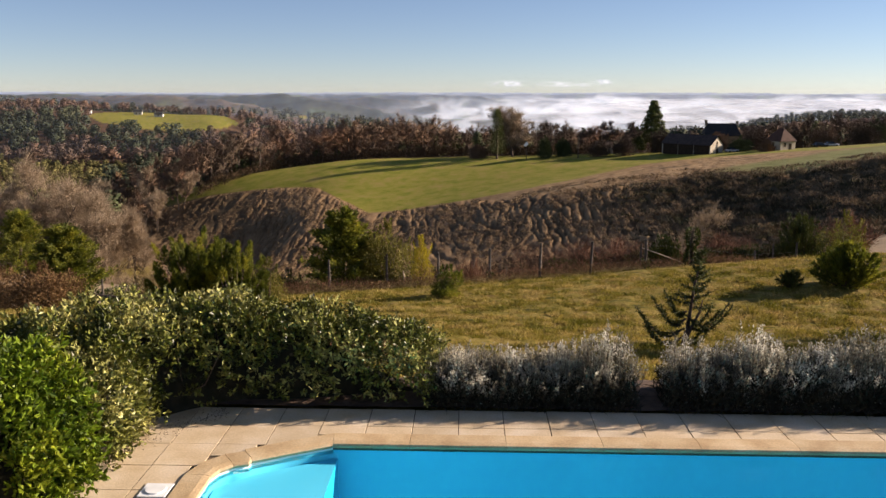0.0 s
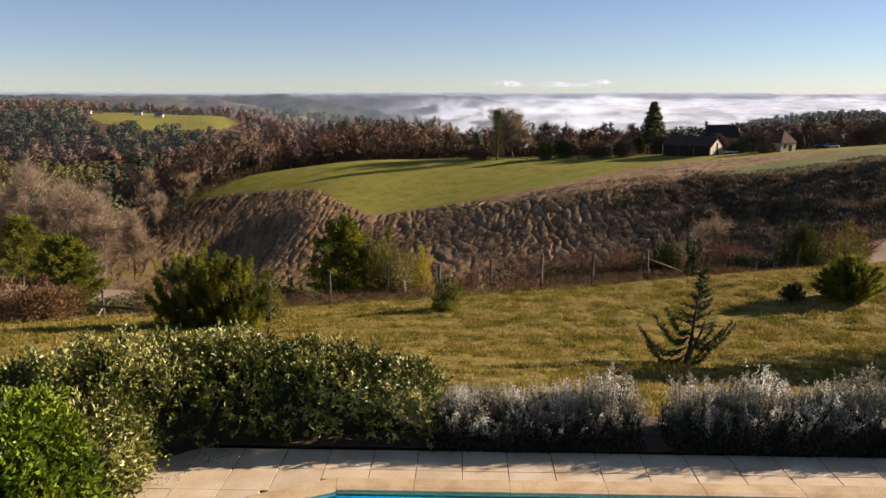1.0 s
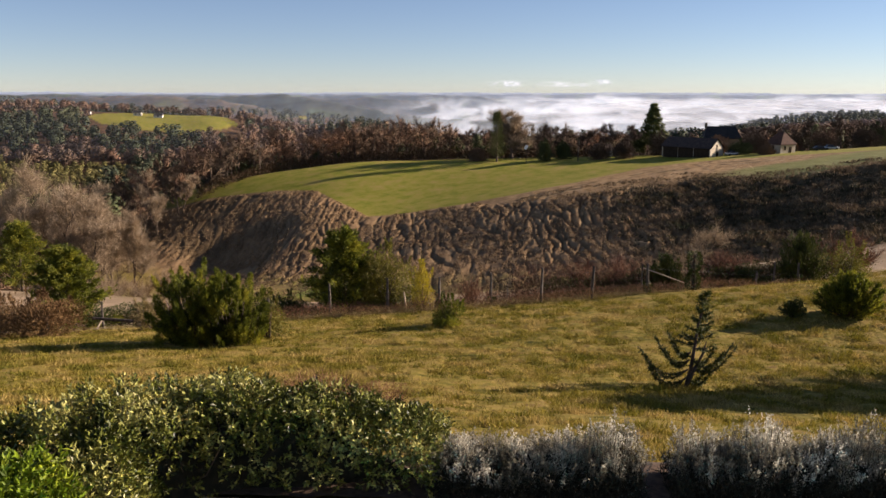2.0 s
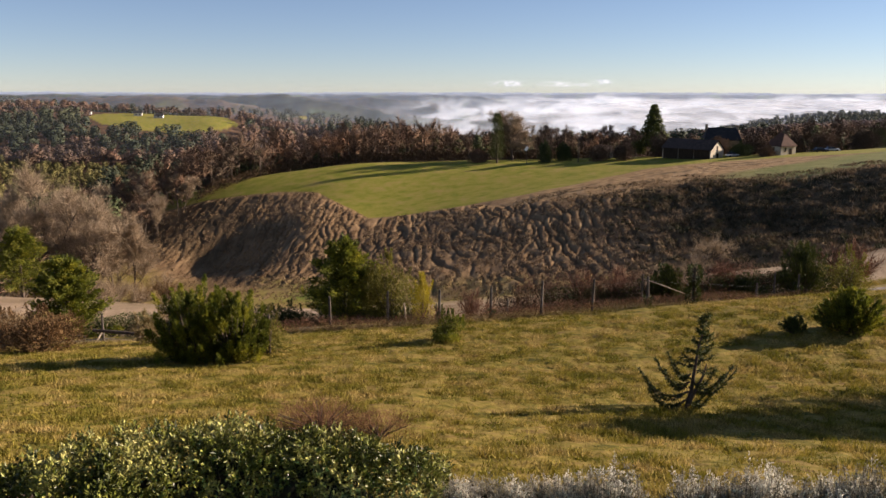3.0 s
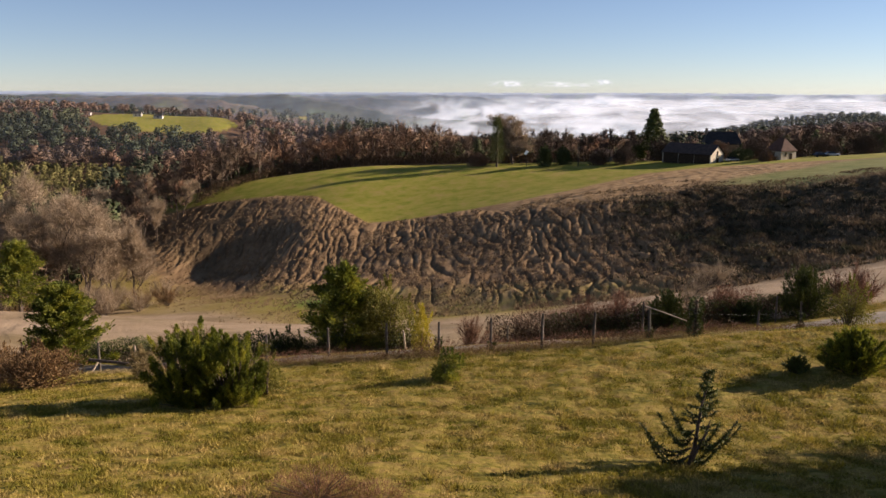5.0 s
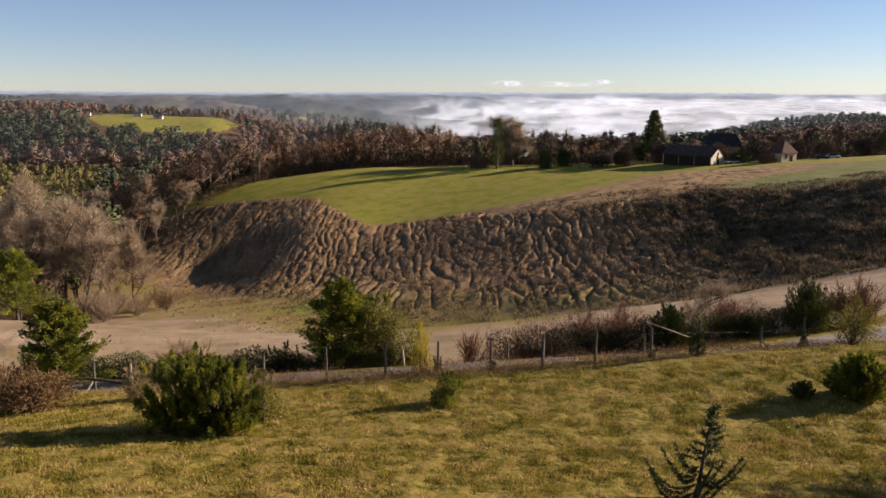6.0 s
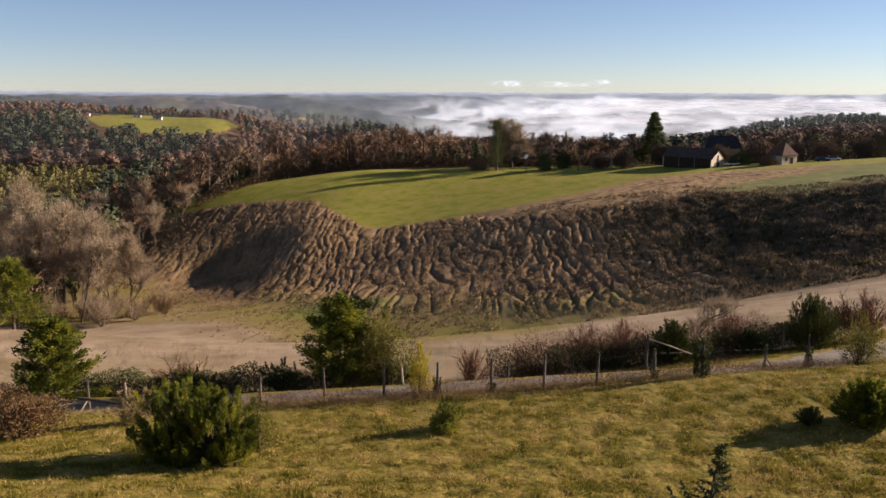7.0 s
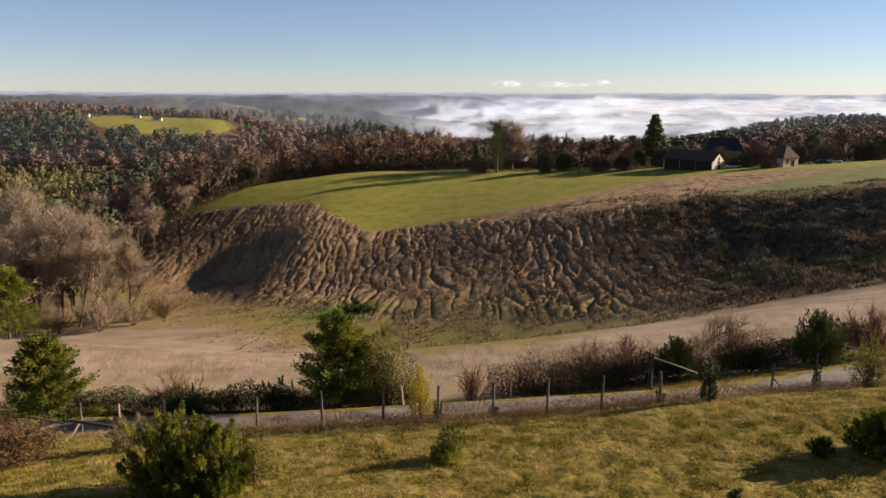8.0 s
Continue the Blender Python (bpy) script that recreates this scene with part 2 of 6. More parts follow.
def ground_material():
    """Land cover mixed by the sheet's cover attributes: meadow, dry hay, brown slope, pasture, woodland floor, bracken."""
    m = bpy.data.materials.new("land_cover")
    m.use_nodes = True
    n, l = m.node_tree.nodes, m.node_tree.links
    b = n["Principled BSDF"]
    b.inputs["Roughness"].default_value, b.inputs["Specular IOR Level"].default_value = 0.95, 0.1
    geo = n.new("ShaderNodeNewGeometry")

    def ramp(scale, stops, detail=8, stretch=(1, 1, 1)):
        mp = n.new("ShaderNodeMapping")
        mp.inputs["Scale"].default_value = stretch
        l.new(geo.outputs["Position"], mp.inputs[0])
        no = n.new("ShaderNodeTexNoise")
        no.inputs["Scale"].default_value, no.inputs["Detail"].default_value, no.inputs["Roughness"].default_value = scale, detail, 0.65
        l.new(mp.outputs[0], no.inputs["Vector"])
        r = n.new("ShaderNodeValToRGB")
        while len(r.color_ramp.elements) < len(stops):
            r.color_ramp.elements.new(0.5)
        for e, (pos, rgb) in zip(r.color_ramp.elements, stops):
            e.position, e.color = pos, (*rgb, 1)
        l.new(no.outputs["Fac"], r.inputs[0])
        return r.outputs[0]

    col = ramp(2.4, [(0.32, (0.054, 0.052, 0.008)), (0.44, (0.15, 0.12, 0.017)), (0.55, (0.235, 0.168, 0.04)), (0.68, (0.14, 0.086, 0.029))], stretch=(0.6, 1.0, 1))
    for name, other in (
        ("hay", ramp(0.12, [(0.35, (0.18, 0.128, 0.07)), (0.5, (0.265, 0.19, 0.118)), (0.65, (0.33, 0.24, 0.155))])),
        ("slope", ramp(0.35, [(0.3, (0.13, 0.078, 0.038)), (0.5, (0.215, 0.132, 0.066)), (0.68, (0.30, 0.195, 0.10))], stretch=(1, 0.35, 1))),
        ("pasture", ramp(0.22, [(0.34, (0.14, 0.155, 0.014)), (0.5, (0.215, 0.198, 0.03)), (0.66, (0.27, 0.205, 0.06))])),
        ("lush", ramp(0.3, [(0.35, (0.06, 0.16, 0.012)), (0.65, (0.10, 0.22, 0.02))])),
        ("bracken", ramp(0.5, [(0.35, (0.17, 0.10, 0.045)), (0.5, (0.28, 0.175, 0.08)), (0.65, (0.36, 0.25, 0.135))], stretch=(0.8, 1, 1))),
        # Worn earth in the tracks, plus slope shade put into the colour
        ("rut_and_shade", ramp(0.6, [(0.35, (0.035, 0.028, 0.013)), (0.65, (0.07, 0.05, 0.026))])),
        ("wood", ramp(0.1, [(0.35, (0.05, 0.03, 0.018)), (0.5, (0.10, 0.058, 0.032)), (0.65, (0.15, 0.085, 0.045))])),
    ):
        at = n.new("ShaderNodeAttribute")
        at.attribute_name = name
        mx = n.new("ShaderNodeMix")
        mx.data_type = 'RGBA'
        l.new(at.outputs["Fac"], mx.inputs[0])
        l.new(col, mx.inputs[6])
        l.new(other, mx.inputs[7])
        col = mx.outputs[2]
    l.new(col, b.inputs["Base Color"])
    no = n.new("ShaderNodeTexNoise")
    no.inputs["Scale"].default_value, no.inputs["Detail"].default_value = 4.5, 7
    l.new(geo.outputs["Position"], no.inputs["Vector"])
    bp = n.new("ShaderNodeBump")
    bp.inputs["Strength"].default_value, bp.inputs["Distance"].default_value = 0.7, 0.12
    l.new(no.outputs["Fac"], bp.inputs["Height"])
    l.new(bp.outputs[0], b.inputs["Normal"])
    return m


M["ground"] = ground_material()


def mist_material():
    """Valley mist: soft white, thinning out by its cover attribute and a soft noise."""
    m = bpy.data.materials.new("mist")
    m.use_nodes = True
    n, l = m.node_tree.nodes, m.node_tree.links
    n.remove(n["Principled BSDF"])
    df, em, ad, tr, mx = (n.new("ShaderNodeBsdfDiffuse"), n.new("ShaderNodeEmission"), n.new("ShaderNodeAddShader"),
                          n.new("ShaderNodeBsdfTransparent"), n.new("ShaderNodeMixShader"))
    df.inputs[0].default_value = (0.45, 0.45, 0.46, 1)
    # Glow added to the mist so that it reads sunlit white
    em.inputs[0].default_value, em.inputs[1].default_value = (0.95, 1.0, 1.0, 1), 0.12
    at = n.new("ShaderNodeAttribute")
    at.attribute_name = "cover"
    geo, mp, no, mr, mu = (n.new("ShaderNodeNewGeometry"), n.new("ShaderNodeMapping"), n.new("ShaderNodeTexNoise"),
                           n.new("ShaderNodeMapRange"), n.new("ShaderNodeMath"))
    mp.inputs["Scale"].default_value = (1, 0.3, 2.5)
    no.inputs["Scale"].default_value, no.inputs["Detail"].default_value = 0.012, 6
    mr.inputs[1].default_value, mr.inputs[2].default_value = 0.35, 0.6
    mr.inputs[3].default_value, mr.inputs[4].default_value = 0.25, 1.0
    mu.operation = 'MULTIPLY'
    l.new(geo.outputs["Position"], mp.inputs[0])
    l.new(mp.outputs[0], no.inputs["Vector"])
    l.new(no.outputs["Fac"], mr.inputs[0])
    l.new(mr.outputs[0], mu.inputs[0])
    l.new(at.outputs["Fac"], mu.inputs[1])
    l.new(df.outputs[0], ad.inputs[0])
    l.new(em.outputs[0], ad.inputs[1])
    l.new(mu.outputs[0], mx.inputs[0])
    l.new(tr.outputs[0], mx.inputs[1])
    l.new(ad.outputs[0], mx.inputs[2])
    l.new(mx.outputs[0], n["Material Output"].inputs[0])
    return m


M["mist"] = mist_material()


def veil_material():
    m = bpy.data.materials.new("mist_veil")
    m.use_nodes = True
    n, l = m.node_tree.nodes, m.node_tree.links
    n.remove(n["Principled BSDF"])
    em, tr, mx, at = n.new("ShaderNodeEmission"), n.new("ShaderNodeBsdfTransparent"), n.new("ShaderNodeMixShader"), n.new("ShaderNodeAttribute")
    # Sunlit brightness of the wisps put in as emission
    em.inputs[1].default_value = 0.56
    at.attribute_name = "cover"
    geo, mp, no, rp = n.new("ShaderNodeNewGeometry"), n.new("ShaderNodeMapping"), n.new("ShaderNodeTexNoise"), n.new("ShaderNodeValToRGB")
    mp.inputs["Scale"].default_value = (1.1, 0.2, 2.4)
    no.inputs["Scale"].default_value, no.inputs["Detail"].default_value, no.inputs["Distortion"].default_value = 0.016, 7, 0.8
    # Grey-to-white billow shading painted into the glow colour
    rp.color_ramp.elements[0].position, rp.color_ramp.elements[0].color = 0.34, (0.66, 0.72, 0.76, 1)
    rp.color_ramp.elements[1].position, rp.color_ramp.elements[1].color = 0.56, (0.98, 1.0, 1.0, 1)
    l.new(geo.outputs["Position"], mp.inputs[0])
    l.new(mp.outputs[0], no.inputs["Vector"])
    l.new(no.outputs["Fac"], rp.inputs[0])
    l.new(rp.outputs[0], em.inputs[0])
    l.new(at.outputs["Fac"], mx.inputs[0])
    l.new(tr.outputs[0], mx.inputs[1])
    l.new(em.outputs[0], mx.inputs[2])
    l.new(mx.outputs[0], n["Material Output"].inputs[0])
    return m


M["veil"] = veil_material()


def haze_material():
    """Thin morning haze: mostly clear, scattering a little sunlight and sky."""
    m = bpy.data.materials.new("valley_haze")
    m.use_nodes = True
    n, l = m.node_tree.nodes, m.node_tree.links
    n.remove(n["Principled BSDF"])
    df, tl, sc, tr, mx, at = (n.new("ShaderNodeBsdfDiffuse"), n.new("ShaderNodeBsdfTranslucent"), n.new("ShaderNodeMixShader"),
                              n.new("ShaderNodeBsdfTransparent"), n.new("ShaderNodeMixShader"), n.new("ShaderNodeAttribute"))
    for node in (df, tl):
        node.inputs[0].default_value = (0.72, 0.80, 0.92, 1)
    at.attribute_name = "cover"
    l.new(df.outputs[0], sc.inputs[1])
    l.new(tl.outputs[0], sc.inputs[2])
    l.new(at.outputs["Fac"], mx.inputs[0])
    l.new(tr.outputs[0], mx.inputs[1])
    l.new(sc.outputs[0], mx.inputs[2])
    l.new(mx.outputs[0], n["Material Output"].inputs[0])
    return m


M["haze"] = haze_material()



# ---- mesh helpers ----
def link_mesh(name, verts, faces, mats, parent=None, label="", smooth=False, index=None, normals=None):
    me = bpy.data.meshes.new(name)
    verts = np.asarray(verts, dtype=np.float32)
    if isinstance(faces, np.ndarray):
        k = faces.shape[1]
        me.vertices.add(len(verts))
        me.vertices.foreach_set("co", verts.ravel())
        me.loops.add(faces.size)
        me.loops.foreach_set("vertex_index", faces.ravel().astype(np.int32))
        me.polygons.add(len(faces))
        me.polygons.foreach_set("loop_start", np.arange(0, faces.size, k, dtype=np.int32))
        me.update(calc_edges=True)
    else:
        me.from_pydata([tuple(v) for v in verts], [], faces)
    for m in (mats if isinstance(mats, (list, tuple)) else [mats]):
        me.materials.append(m)
    if index is not None:
        me.polygons.foreach_set("material_index", np.asarray(index, dtype=np.int32))
    me.polygons.foreach_set("use_smooth", np.full(len(me.polygons), smooth or normals is not None))
    me.update()
    if normals is not None:
        way = normals / np.maximum(np.linalg.norm(normals, axis=1, keepdims=True), 1e-6)
        me.normals_split_custom_set_from_vertices(way.astype(np.float32))
    ob = new(name, me)
    if parent:
        ob.parent = parent
    if label:
        ob["label"] = label
    return ob


def part(name, bm, mat, parent, label="", smooth=False):
    me = bpy.data.meshes.new(name)
    bm.to_mesh(me)
    bm.free()
    me.materials.append(mat)
    if smooth:
        me.polygons.foreach_set("use_smooth", np.full(len(me.polygons), True))
    ob = new(name, me)
    ob.parent = parent
    if label:
        ob["label"] = label
    return ob


def box(bm, lo, hi, bevel=0.0):
    v = [bm.verts.new((x, y, z)) for z in (lo[2], hi[2]) for y in (lo[1], hi[1]) for x in (lo[0], hi[0])]
    fs = [bm.faces.new([v[i] for i in q]) for q in ((0, 2, 3, 1), (4, 5, 7, 6), (0, 1, 5, 4), (2, 6, 7, 3), (0, 4, 6, 2), (1, 3, 7, 5))]
    if bevel:
        es = list({e for f in fs for e in f.edges})
        bmesh.ops.bevel(bm, geom=es, offset=bevel, segments=1, affect='EDGES', profile=0.5)
    return bm


def value_noise(x, y, seed=0):
    """Smooth 2D lattice noise in 0..1."""
    xi, yi = np.floor(x).astype(np.int64), np.floor(y).astype(np.int64)
    fx, fy = x - xi, y - yi
    fx, fy = fx * fx * fx * (fx * (fx * 6 - 15) + 10), fy * fy * fy * (fy * (fy * 6 - 15) + 10)

    def h(a, b):
        n = (a * 374761393 + b * 668265263 + seed * 974634777) & 0x7FFFFFFF
        n = ((n ^ (n >> 13)) * 1274126177) & 0x7FFFFFFF
        return ((n ^ (n >> 16)) & 0xFFFF) / 65535.0
    a, b, c, d = h(xi, yi), h(xi + 1, yi), h(xi, yi + 1), h(xi + 1, yi + 1)
    return (a * (1 - fx) + b * fx) * (1 - fy) + (c * (1 - fx) + d * fx) * fy


def fbm(x, y, octaves=4, seed=0):
    total, amp, norm = 0, 1.0, 0
    for k in range(octaves):
        total = total + amp * value_noise(x * 2 ** k + 17.3 * k, y * 2 ** k + 9.1 * k, seed + k)
        norm += amp
        amp *= 0.5
    return total / norm


def smooth_step(a, b, v):
    t = np.clip((v - a) / (b - a), 0, 1)
    return t * t * (3 - 2 * t)


# ---- the lie of the land ----
KX = np.array([-170, -100, -50, -12, 25, 70, 150.0])
KY = np.array([1, 11, 24, 30, 60, 95, 135, 175, 220, 270, 340.0])
KZ = np.array([
    [-0.3, 0.0, 0.0, -0.1, 0.0, -0.1, 0.5],
    [-5.0, -3.8, -2.7, -2.3, -2.8, -1.2, 0.3],
    [-11.0, -8.9, -7.4, -5.1, -2.3, -1.1, -0.4],
    [-13.7, -11.1, -8.5, -7.0, -4.4, -1.9, -0.6],
    [-26.4, -19.9, -13.1, -13.7, -9.8, -4.9, 0.7],
    [-38.1, -29.8, -26.7, -27.4, -19.9, -8.8, 1.6],
    [-47.6, -36.7, -33.2, -30.0, -22.6, -8.5, 2.6],
    [-55.1, -41.3, -38.2, -28.8, -18.9, -12.1, -1.9],
    [-62.8, -40.9, -29.8, -26.1, -20.8, -14.7, -7.4],
    [-64.7, -31.2, -21.4, -19.7, -18.2, -16.8, -14.6],
    [-61.0, -46.0, -30.0, -25.0, -26.0, -26.0, -24.0]])
FU = np.array([-0.75, -0.4, -0.22, -0.03, 0.17, 0.4, 0.75])
FY = np.array([400, 560, 700, 800, 950, 1300, 2000, 3000, 4800.0])
FZ = np.array([
    [-62, -60, -45, -34, -30, -27, -24], [-52, -50, -48, -42, -40, -30, -26], [-31, -27, -42, -48, -50, -36, -28],
    [-24, -17, -40, -50, -54, -31, -22], [-14, -27, -40, -60, -70, -34, -24], [-10, -30, -40, -70, -80, -70, -60],
    [-22, -38, -50, -64, -70, -75, -75], [-50, -60, -60, -65, -70, -70, -70], [-70, -70, -70, -70, -70, -70, -70.0]])


def weights(k, v):
    """Cubic blend weights of the knots k at the places v."""
    v = np.clip(v, k[0], k[-1])
    n = len(k)
    eye = np.eye(n)
    slope = np.array([(eye[min(i + 1, n - 1)] - eye[max(i - 1, 0)]) / (k[min(i + 1, n - 1)] - k[max(i - 1, 0)]) for i in range(n)])
    i = np.clip(np.searchsorted(k, v, side='right') - 1, 0, n - 2)
    h = (k[i + 1] - k[i])
    t = ((v - k[i]) / h)[:, None]
    h = h[:, None]
    return (2 * t**3 - 3 * t**2 + 1) * eye[i] + (t**3 - 2 * t**2 + t) * h * slope[i] + (3 * t**2 - 2 * t**3) * eye[i + 1] + (t**3 - t**2) * h * slope[i + 1]


def land(x, y):
    """Height of the bare land, for arrays."""
    x, y = np.atleast_1d(np.asarray(x, float)), np.atleast_1d(np.asarray(y, float))
    shape = x.shape
    x, y = x.ravel(), y.ravel()
    near = np.einsum('ni,ij,nj->n', weights(KY, y), KZ, weights(KX, x))
    far = np.einsum('ni,ij,nj->n', weights(FY, y), FZ, weights(FU, x / (np.maximum(y, 50) + 8)))
    far = far + 17 * np.exp(-((x / (y + 8) + 0.135) / 0.05) ** 2 - ((y - 730) / 70) ** 2)
    far = far + 10 * np.exp(-((x / (y + 8) + 0.295) / 0.055) ** 2 - ((y - 760) / 110) ** 2)
    far = far + (fbm(x / 160, y / 160, 3, 5) - 0.5) * 14 * smooth_step(380, 800, y)
    near = near + 3.0 * np.exp(-((x + 41) / 12) ** 2 - ((y - 190) / 24) ** 2) - 4.0 * np.exp(-((x + 65) / 12) ** 2 - ((y - 198) / 15) ** 2)
    near = near - 1.5 * np.exp(-((x - 50) / 14) ** 2 - ((y - 128) / 30) ** 2)
    s = smooth_step(310, 420, y)
    return (near * (1 - s) + far * s).reshape(shape)


def land1(x, y):
    return float(land(x, y)[0])


def in_far_field(x, y):
    """The green fields on the far side of the valley."""
    wob = (fbm(x / 40, y / 40, 3, 51) - 0.5) * 0.5
    a = ((x / (y + 8) + 0.378) / 0.092) ** 2 + ((y - 742) / 66) ** 2 + wob
    b = ((x / (y + 8) + 0.265) / 0.08) ** 2 + ((y - 1400) / 120) ** 2 + wob
    c = ((x / (y + 8) + 0.53) / 0.05) ** 2 + ((y - 1500) / 90) ** 2 + wob
    return (a < 1) | (b < 1) | (c < 1)


def slope_top(x):
    """Where the pasture ends."""
    return np.interp(x, [-115, -84, -60, -46, -27, -20, 3, 14, 26, 50, 68, 88, 101, 115], [245, 248, 243, 237, 207, 207, 206, 205, 210, 226, 225, 215, 198, 180])


def bracken_foot(x):
    """Lower edge of the bracken band."""
    return np.interp(x, [0, 10, 22, 37, 53, 75, 90], [204, 184, 174, 168, 174, 183, 195])


def slope_crest(x):
    """Upper edge of the rough worn face."""
    return np.interp(x, [-115, -84, -60, -46, -27, -20, 0, 10, 22, 37, 53, 60, 68, 90, 115], [245, 248, 243, 237, 207, 207, 206, 188, 178, 172, 172, 154, 140, 132, 120])


def slope_foot(x):
    return np.interp(x, [-115, -89, -55, -38, -20, 0, 18, 35, 55, 80], [210, 200, 166, 144, 126, 118, 101, 92, 84, 74])


TRACK_X = [-60, -17, -8, 1, 5, 10.5, 15, 20, 30, 60]
TRACK_Y = [32, 28.3, 27.2, 27.2, 27.6, 29, 31.0, 33.5, 39.5, 60]


def track_mid(x):
    w = weights(np.array(TRACK_X, float), np.atleast_1d(np.asarray(x, float)))
    return w @ np.array(TRACK_Y)


def ruts(x, y):
    """Narrow wandering cattle tracks that branch and meet down the slope, 0 to 1."""
    a = x + 3.2 * (fbm(x / 7, y / 30, 2, 11) - 0.5) * 2 + 2.4 * (fbm(x / 2.0, y / 7, 2, 12) - 0.5)
    b = x + 0.10 * (y - 150) + 4.0 * (fbm(x / 9, y / 26, 2, 15) - 0.5) * 2 + 2.6 * (fbm(x / 2.3, y / 8, 2, 16) - 0.5)
    c = x - 0.30 * (y - 150) + 5.0 * (fbm(x / 8, y / 20, 2, 25) - 0.5) * 2 + 2.0 * (fbm(x / 2.0, y / 6, 2, 26) - 0.5)
    one = np.exp(-(((a / 2.3) % 1.0 - 0.5) / 0.085) ** 2) * smooth_step(0.28, 0.46, fbm(x / 8, y / 20, 2, 17))
    two = np.exp(-(((b / 3.6) % 1.0 - 0.5) / 0.06) ** 2) * smooth_step(0.34, 0.52, fbm(x / 7, y / 18, 2, 18))
    three = 0.8 * np.exp(-(((c / 5.5) % 1.0 - 0.5) / 0.04) ** 2) * smooth_step(0.42, 0.58, fbm(x / 7, y / 14, 2, 28))
    return np.maximum(np.maximum(one, two), three)


def relief(x, y):
    """Cattle-worn ribs running down the brown slope, higher and shaggier on its overgrown side."""
    inside = smooth_step(0, 12, y - slope_foot(x)) * smooth_step(0, 4 + 8 * smooth_step(0, 20, x), slope_crest(x) + 5 * smooth_step(0, 20, x) - y) * smooth_step(-108, -95, x)
    lumps = fbm(x / 1.1, y / 2.2, 3, 21)
    shaggy = smooth_step(22, 48, x)
    band = smooth_step(4, 16, x) * smooth_step(-4, 6, y - bracken_foot(x)) * (1 - smooth_step(-6, 0, y - slope_top(x)))
    return band * 0.45 * (fbm(x / 1.4, y / 2.6, 3, 27) - 0.5) + inside * (0.40 * lumps + 0.3 * fbm(x / 5, y / 16, 2, 23) - (0.60 + 0.4 * shaggy) * ruts(x, y) + 0.15 + shaggy * (1.3 * fbm(x / 2.4, y / 7, 3, 24) - 0.6))


def ground_sheet():
    ys = np.concatenate([np.linspace(-70, -12, 20), np.arange(-11.5, 3, 0.4), np.arange(3, 33, 0.25), np.arange(33, 90, 1.1),
                         np.arange(90, 250, 1.0), np.arange(250, 420, 2.5), np.arange(420, 1000, 9.0), np.geomspace(1000, 4900, 40)])
    s = np.concatenate([np.linspace(-1, -0.72, 30)[:-1], np.linspace(-0.72, 0.72, 601), np.linspace(0.72, 1, 30)[1:]])
    half = np.maximum(45, 0.72 * (ys + 25))
    X = s[None, :] * half[:, None]
    Y = np.repeat(ys[:, None], len(s), 1)
    Z = land(X, Y)
    rough = (fbm(X / 1.1, Y / 1.1, 3, 2) - 0.5) * (0.09 + 0.07 * smooth_step(28, 40, Y)) * smooth_step(2, 5, Y) * (1 - smooth_step(60, 110, Y))
    rough = rough + (fbm(X / 0.42, Y / 0.6, 2, 3) - 0.5) * 0.08 * smooth_step(2, 5, Y) * (1 - smooth_step(24, 34, Y))
    Z = Z + rough + relief(X, Y)
    d = np.abs(Y - track_mid(X.ravel()).reshape(X.shape))
    level = land(X, track_mid(X.ravel()).reshape(X.shape))
    Z = np.where(d < 3.2, Z * smooth_step(1.5, 3.2, d) + (level - 0.12) * (1 - smooth_step(1.5, 3.2, d)), Z)
    pit = smooth_step(-3.9, -3.6, X) * (1 - smooth_step(13.2, 13.6, X)) * smooth_step(-9.4, -9.2, Y) * (1 - smooth_step(0.2, 0.6, Y))
    Z = Z - 2.6 * pit
    nr, nc = X.shape
    i = np.arange(nr * nc).reshape(nr, nc)
    faces = np.stack([i[:-1, :-1], i[:-1, 1:], i[1:, 1:], i[1:, :-1]], -1).reshape(-1, 4)
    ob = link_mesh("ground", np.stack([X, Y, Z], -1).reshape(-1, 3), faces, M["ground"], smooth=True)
    wob = (fbm(X / 9, Y / 9, 3, 8) - 0.5) * 2
    top, foot = slope_top(X), slope_foot(X)
    hay = np.maximum(smooth_step(34, 46, Y), 0.85 * smooth_step(3.8, 5.5, Y - track_mid(X.ravel()).reshape(X.shape))) * (1 - smooth_step(-9, 5, Y - np.interp(X, [-90, -60, -30, -23, -10, -3, 7, 14, 20, 60], [138, 136, 120, 113, 80, 54, 58, 80, 93, 90]) + 7 * wob))
    hay = np.maximum(hay, 0.4 * smooth_step(60, 90, Y) * (1 - smooth_step(-20, 0, Y - foot)) * (0.7 + 0.6 * wob))
    slope = smooth_step(-14, 4, Y - foot + 5 * wob) * (1 - smooth_step(-0.6, 0.6, Y - top + 0.8 * wob)) * smooth_step(-112, -98, X)
    plateau = smooth_step(-0.6, 0.6, Y - top + 0.8 * wob) * (1 - smooth_step(345, 360, Y))
    farfield = in_far_field(X, Y) * 1.0
    low, crest = bracken_foot(X), slope_crest(X)
    bracken = smooth_step(-3, 7, Y - low + 5 * wob) * smooth_step(2, 14, X) * (1 - smooth_step(84, 96, X)) * (1 - smooth_step(-2, 2, Y - top + 3 * wob)) * (0.75 + 0.4 * fbm(X / 6, Y / 14, 3, 62))
    tyre = np.exp(-((Y - top + 13 + 2 * wob) / 1.2) ** 2) + np.exp(-((Y - top + 21 + 3 * wob) / 1.6) ** 2)
    tyre = tyre * smooth_step(12, 24, X) * (1 - smooth_step(80, 92, X)) * smooth_step(0.34, 0.5, fbm(X / 8, Y / 8, 2, 63))
